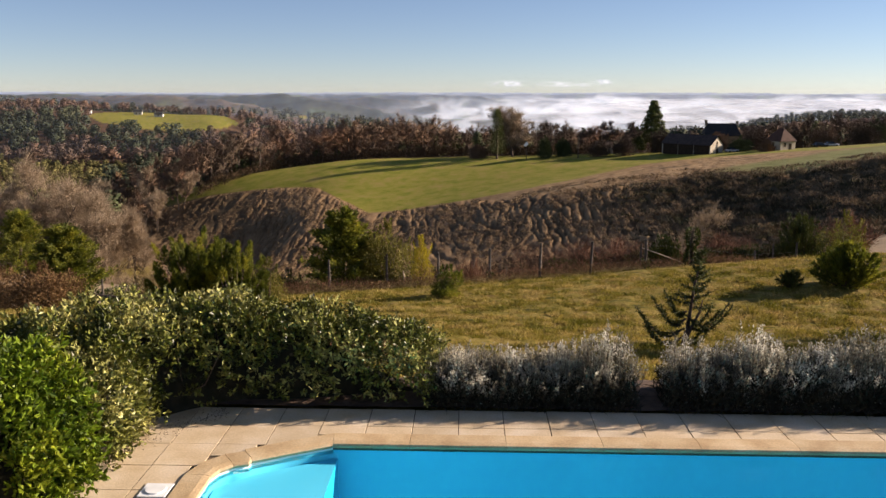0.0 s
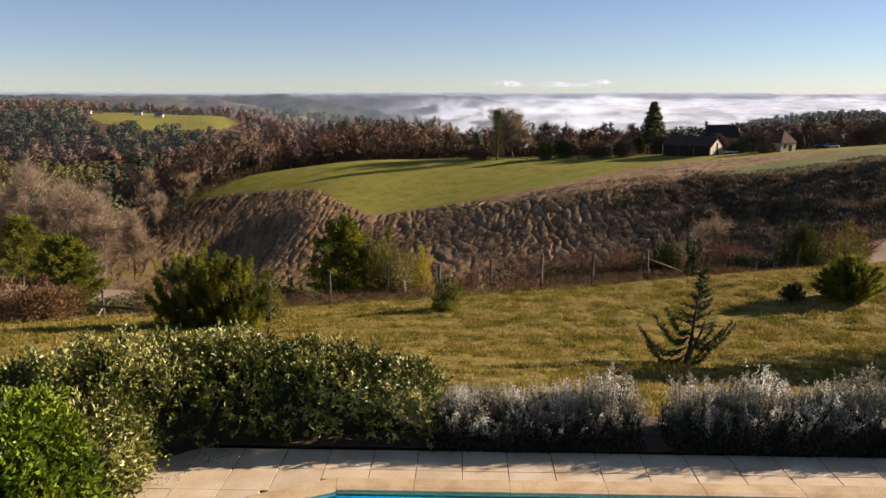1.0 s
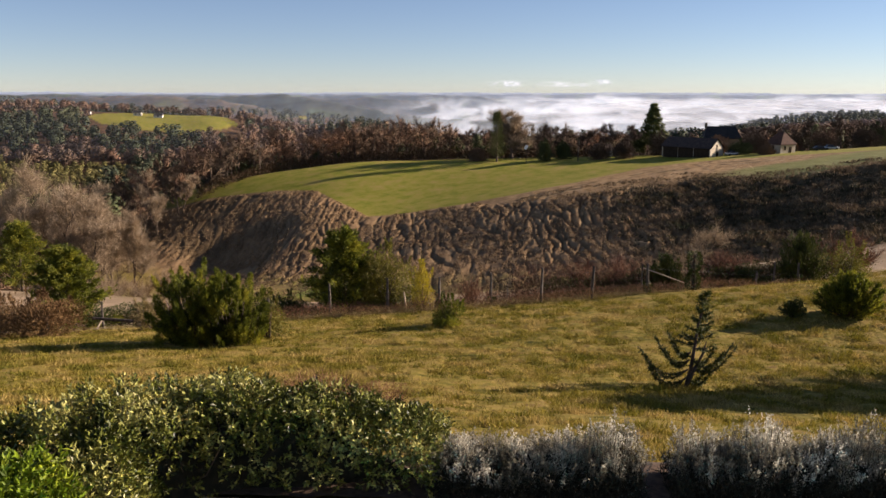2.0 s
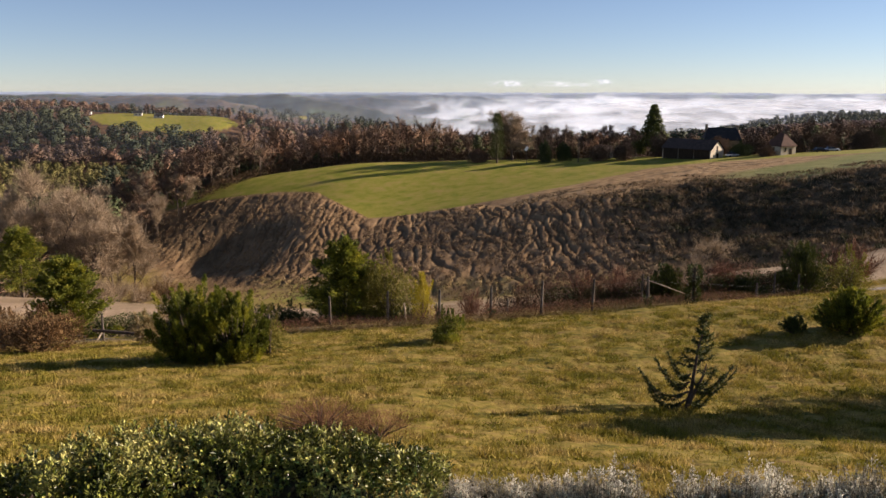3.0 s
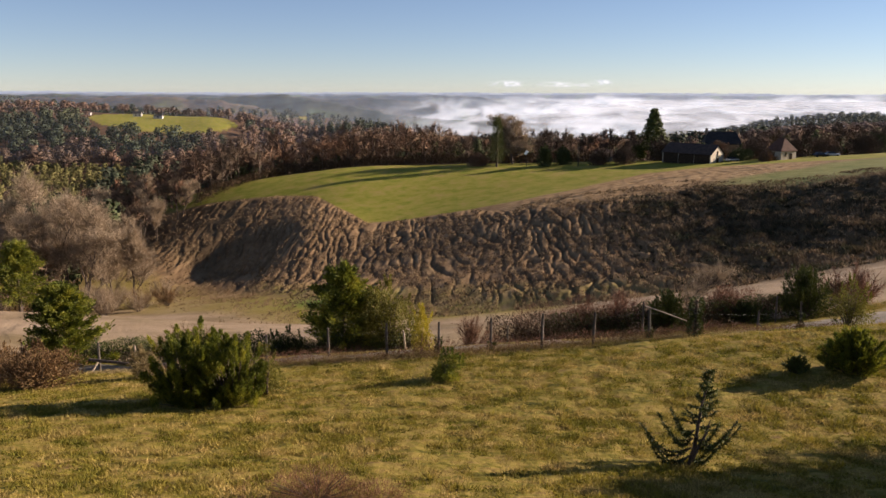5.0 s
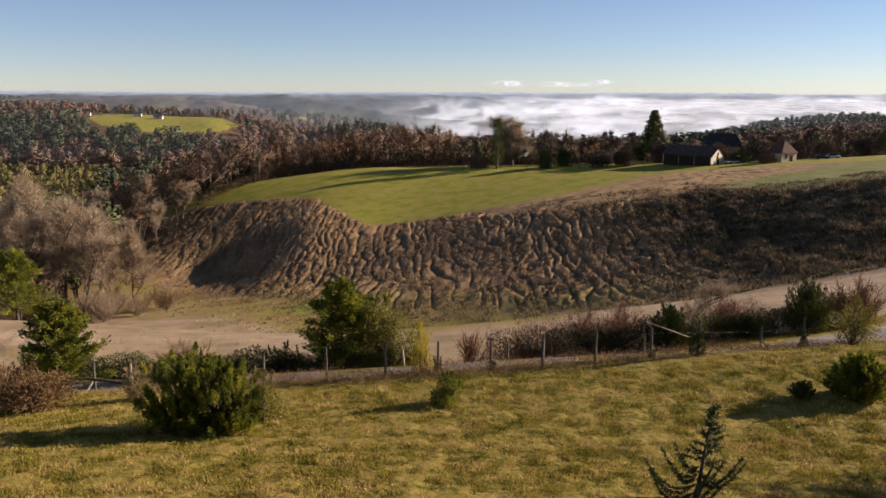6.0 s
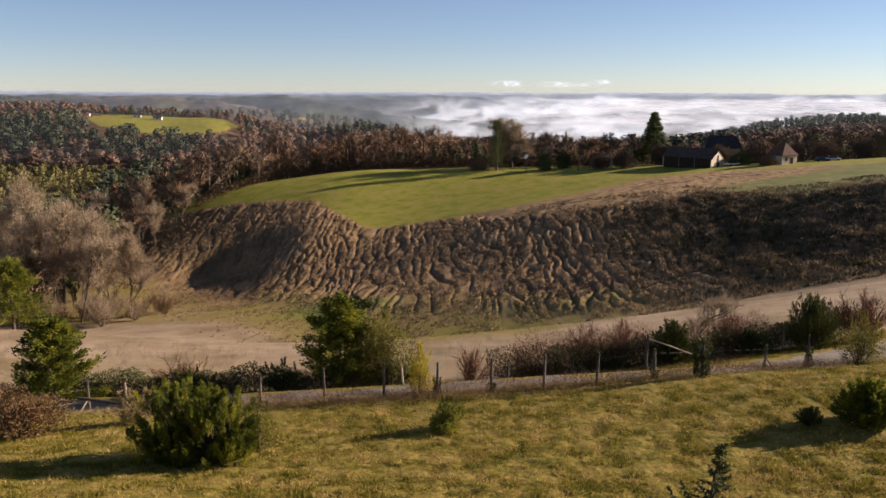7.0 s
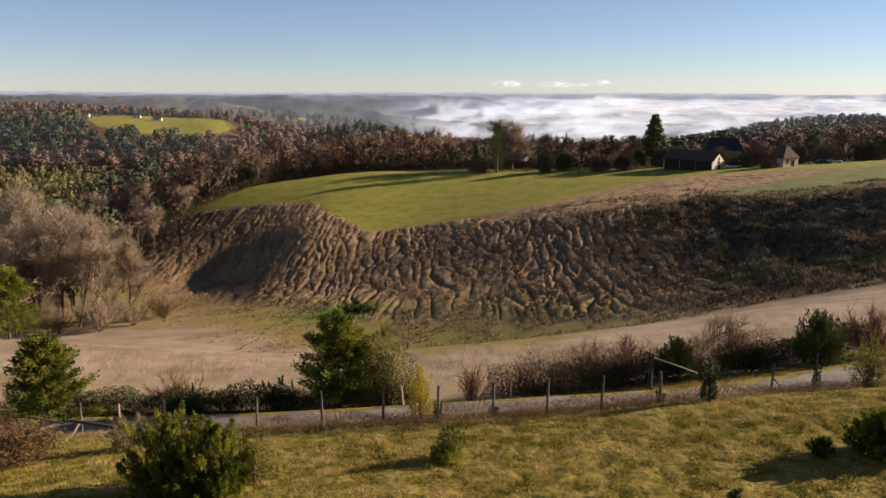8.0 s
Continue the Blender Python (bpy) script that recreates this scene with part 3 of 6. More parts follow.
    bracken = bracken * (1 - 0.6 * smooth_step(50, 70, X) * (1 - smooth_step(176, 190, Y)))
    bracken = np.maximum(bracken, np.exp(-((Y - 243 + 0.8 * (X + 95)) / 5) ** 2) * smooth_step(-118, -110, X) * (1 - smooth_step(-92, -86, X)))
    lush = np.exp(-((X + 24) / 7) ** 2 - ((Y - 134) / 5) ** 2) * 1.0
    green_right = smooth_step(46, 66, X + 4 * wob) * smooth_step(-8, 8, Y - crest + 6 * wob) * (1 - smooth_step(-4, 6, Y - np.maximum(low, 186) + 4 * wob))
    lush = np.clip(np.maximum(lush, green_right * 0.42), 0, 1)
    # Shade of the right side and left hollow put into the cover, over scrub
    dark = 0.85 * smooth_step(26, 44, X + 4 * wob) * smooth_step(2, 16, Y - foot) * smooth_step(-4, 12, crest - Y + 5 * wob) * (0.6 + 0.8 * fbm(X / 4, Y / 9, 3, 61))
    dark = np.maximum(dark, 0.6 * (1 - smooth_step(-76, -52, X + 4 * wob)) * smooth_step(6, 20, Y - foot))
    wood = np.where(farfield, 0, np.maximum(smooth_step(276, 284, Y + 0.0 * X + 3 * wob), (1 - smooth_step(-112, -98, X + 3 * wob)) * smooth_step(60, 90, Y)))
    skirt = 0.5 * smooth_step(-20, -6, Y - foot + 5 * wob) * (1 - smooth_step(4, 22, Y - foot + 6 * wob)) * smooth_step(-52, -40, X) * (1 - smooth_step(18, 34, X)) * fbm(X / 2, Y / 3, 3, 64) * 1.6
    pasture = np.clip(np.maximum(np.maximum(plateau, farfield * 1.0), skirt), 0, 1)
    for name, a in (("hay", hay), ("slope", slope), ("pasture", pasture), ("lush", lush), ("bracken", bracken), ("wood", wood), ("rut_and_shade", np.maximum(np.maximum(ruts(X, Y) * 0.55 * (Y < crest + 6), dark) * slope * (1 - bracken), 0.75 * tyre))):
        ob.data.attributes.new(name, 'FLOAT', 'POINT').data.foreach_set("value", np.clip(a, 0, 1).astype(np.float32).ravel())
    return tagged(ob, "rolling grassy hillside, meadow and wooded valley land", "ground", kind="structure")


ground = ground_sheet()


def track_strip():
    xs = np.arange(-58, 58, 0.5)
    mid = track_mid(xs)
    rows = []
    for o in (-1.55, -0.9, -0.3, 0.3, 0.9, 1.55):
        z = land(xs, mid) - 0.04 + 0.04 * (abs(o) < 0.5) + 0.02 * np.sin(xs * 1.7 + o)
        edge = (fbm(xs / 0.8, xs * 0 + o * 5, 2, 4) - 0.5) * 0.5 if abs(o) > 1.2 else 0
        rows.append(np.stack([xs, mid + o + edge, z - (0.10 if abs(o) > 1.2 else 0)], -1))
    V = np.concatenate(rows)
    n = len(xs)
    i = np.arange(n * 6).reshape(6, n)
    F = np.stack([i[:-1, :-1], i[:-1, 1:], i[1:, 1:], i[1:, :-1]], -1).reshape(-1, 4)
    return tagged(link_mesh("road", V, F, M["gravel"], smooth=True), "pale grey gravel farm track", "track", kind="structure")


road = track_strip()


# ---- foliage builders ----
def leaf_arrays(P, D, length, width, fold=0.25, seed=0):
    """One bent four-cornered leaf at each place P, pointing along D."""
    r = np.random.default_rng(seed)
    n = len(P)
    D = D / np.maximum(np.linalg.norm(D, axis=1, keepdims=True), 1e-6)
    side = np.cross(D, r.normal(size=(n, 3)))
    side /= np.maximum(np.linalg.norm(side, axis=1, keepdims=True), 1e-6)
    up = np.cross(side, D)
    L = (length * r.uniform(0.65, 1.25, n))[:, None]
    W = (width * r.uniform(0.7, 1.2, n))[:, None]
    V = np.empty((n, 4, 3))
    V[:, 0] = P
    V[:, 1] = P + D * L * 0.5 + side * W * 0.5 + up * W * fold
    V[:, 2] = P + D * L
    V[:, 3] = P + D * L * 0.5 - side * W * 0.5 + up * W * fold
    return V.reshape(-1, 3), np.arange(4 * n).reshape(n, 4)


def sliver_arrays(P, D, length, width, seed=0):
    """Thin three-cornered twigs or blades from P along D."""
    r = np.random.default_rng(seed)
    n = len(P)
    D = D / np.maximum(np.linalg.norm(D, axis=1, keepdims=True), 1e-6)
    side = np.cross(D, r.normal(size=(n, 3)))
    side /= np.maximum(np.linalg.norm(side, axis=1, keepdims=True), 1e-6)
    L = (np.ones(n) * length * r.uniform(0.5, 1.3, n))[:, None]
    W = np.ones((n, 1)) * width
    V = np.empty((n, 3, 3))
    V[:, 0], V[:, 1], V[:, 2] = P - side * W / 2, P + side * W / 2, P + D * L
    return V.reshape(-1, 3), np.arange(3 * n).reshape(n, 3)


def shell_arrays(P, N, size, seed=0, jitter=0.45):
    """Crown facets lying across the outward ways N."""
    r = np.random.default_rng(seed)
    n = len(P)
    N = N / np.maximum(np.linalg.norm(N, axis=1, keepdims=True), 1e-6) + r.normal(scale=jitter, size=(n, 3))
    N = N / np.linalg.norm(N, axis=1, keepdims=True)
    a = np.cross(N, r.normal(size=(n, 3)))
    a /= np.maximum(np.linalg.norm(a, axis=1, keepdims=True), 1e-6)
    b = np.cross(N, a)
    k = (size * r.uniform(0.55, 1.2, n))[:, None]
    V = np.empty((n, 3, 3))
    V[:, 0], V[:, 1], V[:, 2] = P + a * k * 0.55, P - a * k * 0.3 + b * k * 0.42, P - a * k * 0.3 - b * k * 0.42
    return V.reshape(-1, 3), np.arange(3 * n).reshape(n, 3)


def tube_arrays(points, radii, sides=5):
    """A tapered tube through points."""
    points = np.asarray(points, float)
    V, F = [], []
    for k, p in enumerate(points):
        d = points[min(k + 1, len(points) - 1)] - points[max(k - 1, 0)]
        d = d / max(np.linalg.norm(d), 1e-6)
        a = np.cross(d, (0.31, 0.87, 0.37) if abs(d[2]) > 0.9 else (0, 0, 1))
        a /= max(np.linalg.norm(a), 1e-6)
        b = np.cross(d, a)
        for s in range(sides):
            t = 2 * math.pi * s / sides
            V.append(p + radii[k] * (math.cos(t) * a + math.sin(t) * b))
    for k in range(len(points) - 1):
        for s in range(sides):
            F.append((k * sides + s, k * sides + (s + 1) % sides, (k + 1) * sides + (s + 1) % sides, (k + 1) * sides + s))
    return np.array(V), np.array(F)


def join(parts):
    """Joins (verts, faces) of one face size."""
    V, F, o = [], [], 0
    for v, f in parts:
        V.append(v)
        F.append(f + o)
        o += len(v)
    return np.concatenate(V), np.concatenate(F)


def branches(seed, height, spread, levels=3, kids=5, trunk=0.035, up=0.5, start=0.25):
    """A branching skeleton: tubes of trunk and limbs, and the outer ends with their ways."""
    r = np.random.default_rng(seed)
    tubes, ends = [], []

    def grow(base, way, length, radius, level):
        n = 4
        pts = [base]
        w = way
        for k in range(n):
            w = w + r.normal(scale=0.13, size=3) + np.array((0, 0, 0.06 * up))
            w /= np.linalg.norm(w)
            pts.append(pts[-1] + w * length / n)
        tubes.append(tube_arrays(pts, np.linspace(radius, radius * (0.45 if level < levels else 0.2), n + 1), 5 if level < 2 else 3))
        if level >= levels:
            ends.append((pts, w))
            return
        for c in range(kids):
            t = start + (1 - start) * (c + r.uniform(0.2, 0.9)) / kids if level == 0 else r.uniform(0.35, 1.0)
            i = min(int(t * n), n - 1)
            p = pts[i] + (pts[i + 1] - pts[i]) * (t * n - i)
            a = r.uniform(0, 2 * math.pi)
            out = np.array((math.cos(a), math.sin(a), 0)) * spread
            grow(p, (w * 0.7 + out + np.array((0, 0, up * 0.5))) / np.linalg.norm(w * 0.7 + out + np.array((0, 0, up * 0.5))), length * r.uniform(0.45, 0.65), radius * 0.5, level + 1)
    grow(np.zeros(3), np.array((0, 0, 1.0)), height * 0.62, height * trunk, 0)
    return join(tubes), ends


def twig_cloud(ends, per, length, width, seed):
    r = np.random.default_rng(seed)
    P, D = [], []
    for pts, w in ends:
        pts = np.array(pts)
        k = r.integers(0, len(pts) - 1, per)
        f = r.uniform(0, 1, (per, 1))
        p = pts[k] * (1 - f) + pts[k + 1] * f
        P.append(p)
        D.append(w + r.normal(scale=0.65, size=(per, 3)))
    return sliver_arrays(np.concatenate(P), np.concatenate(D), length, width, seed)


def tree_thing(name, label, x, y, wood, crown, wood_mat, crown_mat, scale=1.0, spin=0.0, category="tree", sink=0.05, crown_name="crown", z=None, wood_name="trunk"):
    e = new(name)
    e.matrix_basis = pose(x, y, (land1(x, y) if z is None else z) - sink, 0, 0, spin)
    e.scale = (scale, scale, scale)
    if wood is not None:
        stem = link_mesh(wood_name, wood[0], wood[1], wood_mat, e, smooth=True)
        if wood_name == "woody_base":
            stem["kind"] = "stuff"
    link_mesh(crown_name, crown[0], crown[1], crown_mat, e)
    return tagged(e, label, category)


def clump_points(n, radii, seed, inner=0.55, lumps=0.22, flat=True):
    """Places and outward ways in the shell of a lumpy, flat-bottomed ellipsoid."""
    r = np.random.default_rng(seed)
    d = r.normal(size=(n, 3))
    d /= np.linalg.norm(d, axis=1, keepdims=True)
    if flat:
        d[:, 2] = np.abs(d[:, 2]) * r.choice([1, 1, 1, -0.5], n)
    rad = 1 + lumps * (np.sin(3.1 * d[:, 0] * 2 + seed) * np.cos(2.7 * d[:, 1] * 2 + 1.3 * seed) + 0.6 * np.sin(7.3 * d[:, 2] + 5 * d[:, 0] + seed))
    rad *= r.uniform(inner, 1, n) ** 0.6
    return d * rad[:, None] * np.array(radii), d


def bush(name, label, x, y, size, count, mat, leaf=(0.09, 0.035), seed=1, spikes=0, spike=0.5, category="bush", up=0.5, inner=0.5, core=True, slivers=False, z=None):
    """A dense bush: many small leaves on lumpy masses with shoots, and dark stems inside."""
    r = np.random.default_rng(seed)
    w, d, h = size
    P, D = [], []
    k = max(3, int(5 * w))
    for c in range(k):
        a = r.uniform(0, 2 * math.pi)
        q = r.uniform(0, 0.62)
        cx, cy = q * w / 2 * math.cos(a), q * d / 2 * math.sin(a)
        cz = h * r.uniform(0.15, 0.72) * (1 - 0.45 * q)
        p, o = clump_points(count // k, (w * r.uniform(0.2, 0.32), d * r.uniform(0.2, 0.32), h * r.uniform(0.2, 0.3)), seed * 31 + c, inner, flat=False)
        P.append(p + (cx, cy, cz))
        D.append(o + r.normal(scale=0.5, size=o.shape) + (0, 0, up))
    for c in range(spikes):
        a, q = r.uniform(0, 2 * math.pi), r.uniform(0, 0.8)
        b = np.array((q * w / 2 * math.cos(a), q * d / 2 * math.sin(a), h * (0.92 - 0.4 * q)))
        way = np.array((math.cos(a) * 0.35 * q, math.sin(a) * 0.35 * q, 1.0)) + r.normal(scale=0.12, size=3)
        m = 60
        t = r.uniform(0, 1, (m, 1))
        P.append(b + way * t * spike * r.uniform(0.6, 1.2) + r.normal(scale=0.06 * spike, size=(m, 3)) * (1.2 - t))
        D.append(way + r.normal(scale=0.6, size=(m, 3)))
    P, D = np.concatenate(P), np.concatenate(D)
    P[:, 2] = np.where(P[:, 2] < 0.02, np.abs(P[:, 2]) * 0.5 + 0.02, P[:, 2])
    crown = (sliver_arrays if slivers else leaf_arrays)(P, D, leaf[0], leaf[1], seed=seed)
    stems = []
    for c in range(max(5, int(6 * w))):
        a, q = r.uniform(0, 2 * math.pi), r.uniform(0.1, 0.75)
        tip = np.array((q * w / 2 * math.cos(a), q * d / 2 * math.sin(a), h * r.uniform(0.5, 0.85) * (1 - 0.3 * q)))
        stems.append(tube_arrays([tip * (0.06, 0.06, -0.05), tip * (0.35, 0.35, 0.45), tip], [0.03 * h ** 0.5, 0.02 * h ** 0.5, 0.006], 4))
    return tree_thing(name, label, x, y, join(stems), crown, M["bark"], mat, category=category, crown_name="foliage", z=z, wood_name="woody_base")


# ---- woods and distance ----
def scatter(protos, places, name, label, mats, category="trees"):
    """Many trees joined into one mesh: each place is x, y, z, scale, spin, which."""
    V, F, I, N, o = [], [], [], [], 0
    for x, y, z, s, a, k in places:
        v, f, idx = protos[k][:3]
        c, n = math.cos(a), math.sin(a)
        R = np.array(((c, -n, 0), (n, c, 0), (0, 0, 1.0)))
        V.append(v @ R.T * s + (x, y, z))
        F.append(f + o)
        I.append(idx)
        if len(protos[k]) > 3:
            N.append(protos[k][3] @ R.T)
        o += len(v)
    ob = link_mesh(name, np.concatenate(V), np.concatenate(F), mats, index=np.concatenate(I), normals=np.concatenate(N) if N else None)
    return tagged(ob, label, category, kind="stuff")


def triangulate(vf):
    v, f = vf
    return (v, np.concatenate([f[:, (0, 1, 2)], f[:, (0, 2, 3)]])) if f.shape[1] == 4 else vf


def bare_proto(seed, per, height=11.0, twig=0.10):
    """A leafless woodland tree: trunk, limbs and a fuzz of twigs shaded as one soft crown."""
    r = np.random.default_rng(seed)
    top = np.array((r.normal(scale=0.4), r.normal(scale=0.4), height * 0.75))
    tubes, ends = [tube_arrays([(0, 0, 0), top * 0.5 + (0.2, 0, 0), top], [0.15, 0.10, 0.04], 3)], [([top * 0.6, top], np.array((0, 0, 1.0)))]
    for c in range(9):
        a, t = 2.399 * c + r.uniform(-0.4, 0.4), r.uniform(0.25, 0.85)
        b = top * t
        tip = b + np.array((math.cos(a), math.sin(a), r.uniform(0.5, 1.3))) * height * r.uniform(0.17, 0.30)
        tubes.append(tube_arrays([b, tip], [0.06, 0.02], 3))
        ends.append(([b * 0.5 + tip * 0.5, tip], (tip - b) / np.linalg.norm(tip - b)))
    wood = triangulate(join(tubes))
    tw = twig_cloud(ends, per, height * 0.15, twig, seed)
    v, f = join([wood, tw])
    out = v - (0, 0, height * 0.48)
    out = out / np.maximum(np.linalg.norm(out, axis=1, keepdims=True), 1e-6) + (0, 0, 0.25)
    out[:len(wood[0])] = wood[0] * (1, 1, 0) + r.normal(scale=0.1, size=wood[0].shape)
    return v, f, np.concatenate([np.zeros(len(wood[1]), int), np.ones(len(tw[1]), int)]), out


def pine_proto(seed, count, height=11.0, leaf=0.9, cone=False, wide=1.0, jitter=0.45):
    r = np.random.default_rng(seed)
    wood = triangulate(tube_arrays([(0, 0, 0), (0.1, 0, height * 0.5), (0, 0.1, height * 0.9)], [0.2, 0.14, 0.04], 4))
    P, D = [], []
    m = 9 if count < 5000 else 40
    for c in range(m):
        a, q = (r.uniform(0, 2 * math.pi), r.uniform(0, 1)) if m == 9 else (2.399 * c, 1.0)
        t = (c + 0.5) / m
        rad = (1 - t) * height * 0.22 if cone else height * (0.24 - 0.12 * t) * q
        zc = height * (0.12 + 0.85 * t) if cone else height * (0.42 + 0.52 * t)
        big = 0.16 if m == 9 else 0.05 + 0.06 * (1 - t)
        p, d = clump_points(count // m, (height * big, height * big, height * big * 0.7), seed + c, 0.7, flat=False)
        P.append(p + (rad * math.cos(a), rad * math.sin(a), zc))
        D.append(d)
    lv = triangulate(shell_arrays(np.concatenate(P), np.concatenate(D), leaf, seed, jitter))
    v, f = join([wood, lv])
    v = v * (wide, wide, 1.0)
    out = v - (0, 0, height * (0.35 if cone else 0.55))
    out = out / np.maximum(np.linalg.norm(out, axis=1, keepdims=True), 1e-6)
    lump = np.concatenate(D)
    lump = np.repeat(lump / np.maximum(np.linalg.norm(lump, axis=1, keepdims=True), 1e-6), len(lv[0]) // len(lump), 0)
    out[len(wood[0]):] = 0.6 * out[len(wood[0]):] + 0.6 * lump + (0, 0, 0.15)
    return v, f, np.concatenate([np.zeros(len(wood[1]), int), np.ones(len(lv[1]), int)]), out


def field_far(x):
    return np.interp(x, [-95, -82, -64, -40, 0, 20, 46, 100, 160], [232, 246, 270, 278, 277, 268, 262, 262, 252])


bare_near = [bare_proto(40 + k, 34, 11, 0.11) for k in range(6)]
bare_far = [pine_proto(60 + k, 216, 9.5, 1.0, False, 1.5, 0.3) for k in range(4)]
pine_near = [pine_proto(80 + k, 420, 11, 0.8, k == 3, 1.15) for k in range(4)]
pine_far = [pine_proto(90 + k, 189, 10, 1.1, k == 3, 1.3, 0.3) for k in range(4)]


def stand(area, spacing, keep, size, seed, kinds):
    """Jittered places in a box of land where keep(x, y) holds."""
    r = np.random.default_rng(seed)
    x0, x1, y0, y1 = area
    gx, gy = np.meshgrid(np.arange(x0, x1, spacing), np.arange(y0, y1, spacing))
    x = gx.ravel() + r.uniform(-0.5, 0.5, gx.size) * spacing
    y = gy.ravel() + r.uniform(-0.5, 0.5, gx.size) * spacing
    ok = keep(x, y) & (np.abs(x) < 0.66 * (y + 25))
    x, y = x[ok], y[ok]
    z = land(x, y) - 0.2
    s = r.uniform(*size, len(x))
    return [(a, b, c, d, e, f) for a, b, c, d, e, f in zip(x, y, z, s, r.uniform(0, 6.28, len(x)), r.integers(0, kinds, len(x)))]


def patch(x, y, seed, scale=70.0):
    return fbm(x / scale, y / (0.45 * scale), 3, seed)


def belt(x, y):
    return (y > field_far(x) + 8) & (y < field_far(x) + 95) & (x > -100) & ~((x > 52) & (x < 112) & (y < 300))


def left_slope(x, y):
    edge = np.interp(y, [90, 130, 170, 210, 250, 300], [-78, -72, -84, -95, -84, -82])
    return (x < edge - 3) & (y > 105)


def pine_share(x, y):
    return np.where((y > 185) & (y < 275) & (x > -128), 0.24, np.where(y < 210, 0.36, np.where(y < 330, 0.46, np.where(x / y < -0.3, 0.50, 0.43))))


def blob(x, y, u0, y0, du, dy, seed):
    """An uneven patch of the valley side, in bearing and distance."""
    return ((x / (y + 5) - u0) / du) ** 2 + ((y - y0) / dy) ** 2 + 1.6 * (fbm(x / 45, y / 45, 3, seed) - 0.5) < 1


def young(x, y):
    """Low olive-green young wood on the valley side."""
    return blob(x, y, -0.60, 480, 0.13, 95, 77) | blob(x, y, -0.47, 520, 0.05, 40, 78)


def far_pines(x, y):
    dark = blob(x, y, -0.54, 655, 0.11, 75, 35) | blob(x, y, -0.40, 620, 0.07, 40, 36) | blob(x, y, -0.41, 455, 0.08, 55, 37) | blob(x, y, -0.13, 735, 0.055, 45, 40)
    return dark | (patch(x, y, 38, 90) < 0.33) | ((x > 0.16 * y) & (y > 760)) | ((y > 850) & (patch(x, y, 39, 130) < 0.5))


def clear_front(x, y):
    """Open rough ground just below the far green field."""
    return (np.abs(x / (y + 8) + 0.378) < 0.095) & (y > 650) & (y < 745)


FAR = (-640, 640, 372, 720)
FARTHER = (-700, 700, 720, 1000)
stands = [
    ("woodland", "bare brown oaks and birches along the field", bare_near, "browntwig",
     stand((-110, 165, 255, 375), 6.4, lambda x, y: belt(x, y) & (x < -8) & (patch(x, y, 31, 30) < 0.68), (1.25, 1.75), 1, 6)),
    ("woodland", "bare brown trees behind the field", bare_near, "duskytwig",
     stand((-12, 40, 255, 375), 6.4, lambda x, y: belt(x, y) & (x >= -8) & (x < 38) & (patch(x, y, 31, 30) < 0.68), (0.95, 1.3), 21, 6)),
    ("woodland", "low bare brown trees around the farm", bare_near, "duskytwig",
     stand((38, 165, 255, 375), 6.4, lambda x, y: belt(x, y) & (patch(x, y, 31, 30) < 0.74), (0.85, 1.2), 11, 6)),
    ("pine_wood", "dark pines among the bare belt of trees", pine_near, "pine",
     stand((-110, 165, 255, 375), 9.0, lambda x, y: belt(x, y) & (patch(x, y, 31, 30) > 0.60), (0.6, 0.9), 2, 4)),
    ("woodland", "bare grey-brown trees covering the valley side", bare_near, "browntwig",
     stand((-260, -70, 105, 420), 9.0, lambda x, y: left_slope(x, y) & ~young(x, y) & (patch(x, y, 33, 90) > pine_share(x, y)), (1.1, 1.75), 3, 6)),
    ("pine_wood", "green pines covering the valley side", pine_near, "pine",
     stand((-260, -70, 150, 420), 8.0, lambda x, y: left_slope(x, y) & ~young(x, y) & (patch(x, y, 33, 90) <= pine_share(x, y)), (1.0, 1.6), 4, 4)),
    ("young_wood", "olive-green young wood on the valley side", pine_far, "youngwood",
     stand((-460, -70, 220, 620), 6.5, lambda x, y: left_slope(x, y) & young(x, y), (0.5, 0.8), 24, 3)),
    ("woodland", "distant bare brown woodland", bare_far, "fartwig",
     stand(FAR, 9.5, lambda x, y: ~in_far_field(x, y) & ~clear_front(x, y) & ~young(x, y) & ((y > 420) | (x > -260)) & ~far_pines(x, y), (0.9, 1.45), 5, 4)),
    ("pine_wood", "distant dark pine woodland", pine_far, "farpine",
     stand(FAR, 11.0, lambda x, y: ~in_far_field(x, y) & ~clear_front(x, y) & ~young(x, y) & ((y > 420) | (x > -260)) & far_pines(x, y), (1.0, 1.6), 6, 4)),
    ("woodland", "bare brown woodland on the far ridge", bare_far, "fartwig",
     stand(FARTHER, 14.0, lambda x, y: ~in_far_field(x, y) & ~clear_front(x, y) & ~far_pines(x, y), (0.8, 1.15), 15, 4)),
    ("pine_wood", "dark pine woodland on the far ridge", pine_far, "farpine",
     stand(FARTHER, 13.0, lambda x, y: ~in_far_field(x, y) & ~clear_front(x, y) & far_pines(x, y), (0.8, 1.15), 16, 4)),
    ("pine_wood", "far dark tree-covered ridges", pine_far, "farpine",
     stand((-1150, 1150, 1000, 1750), 24.0, lambda x, y: ~in_far_field(x, y) & (x < -0.03 * y) & (patch(x, y, 36, 160) > 0.42), (0.9, 1.5), 7, 4)),
]
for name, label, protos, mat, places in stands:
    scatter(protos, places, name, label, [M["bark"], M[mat]])


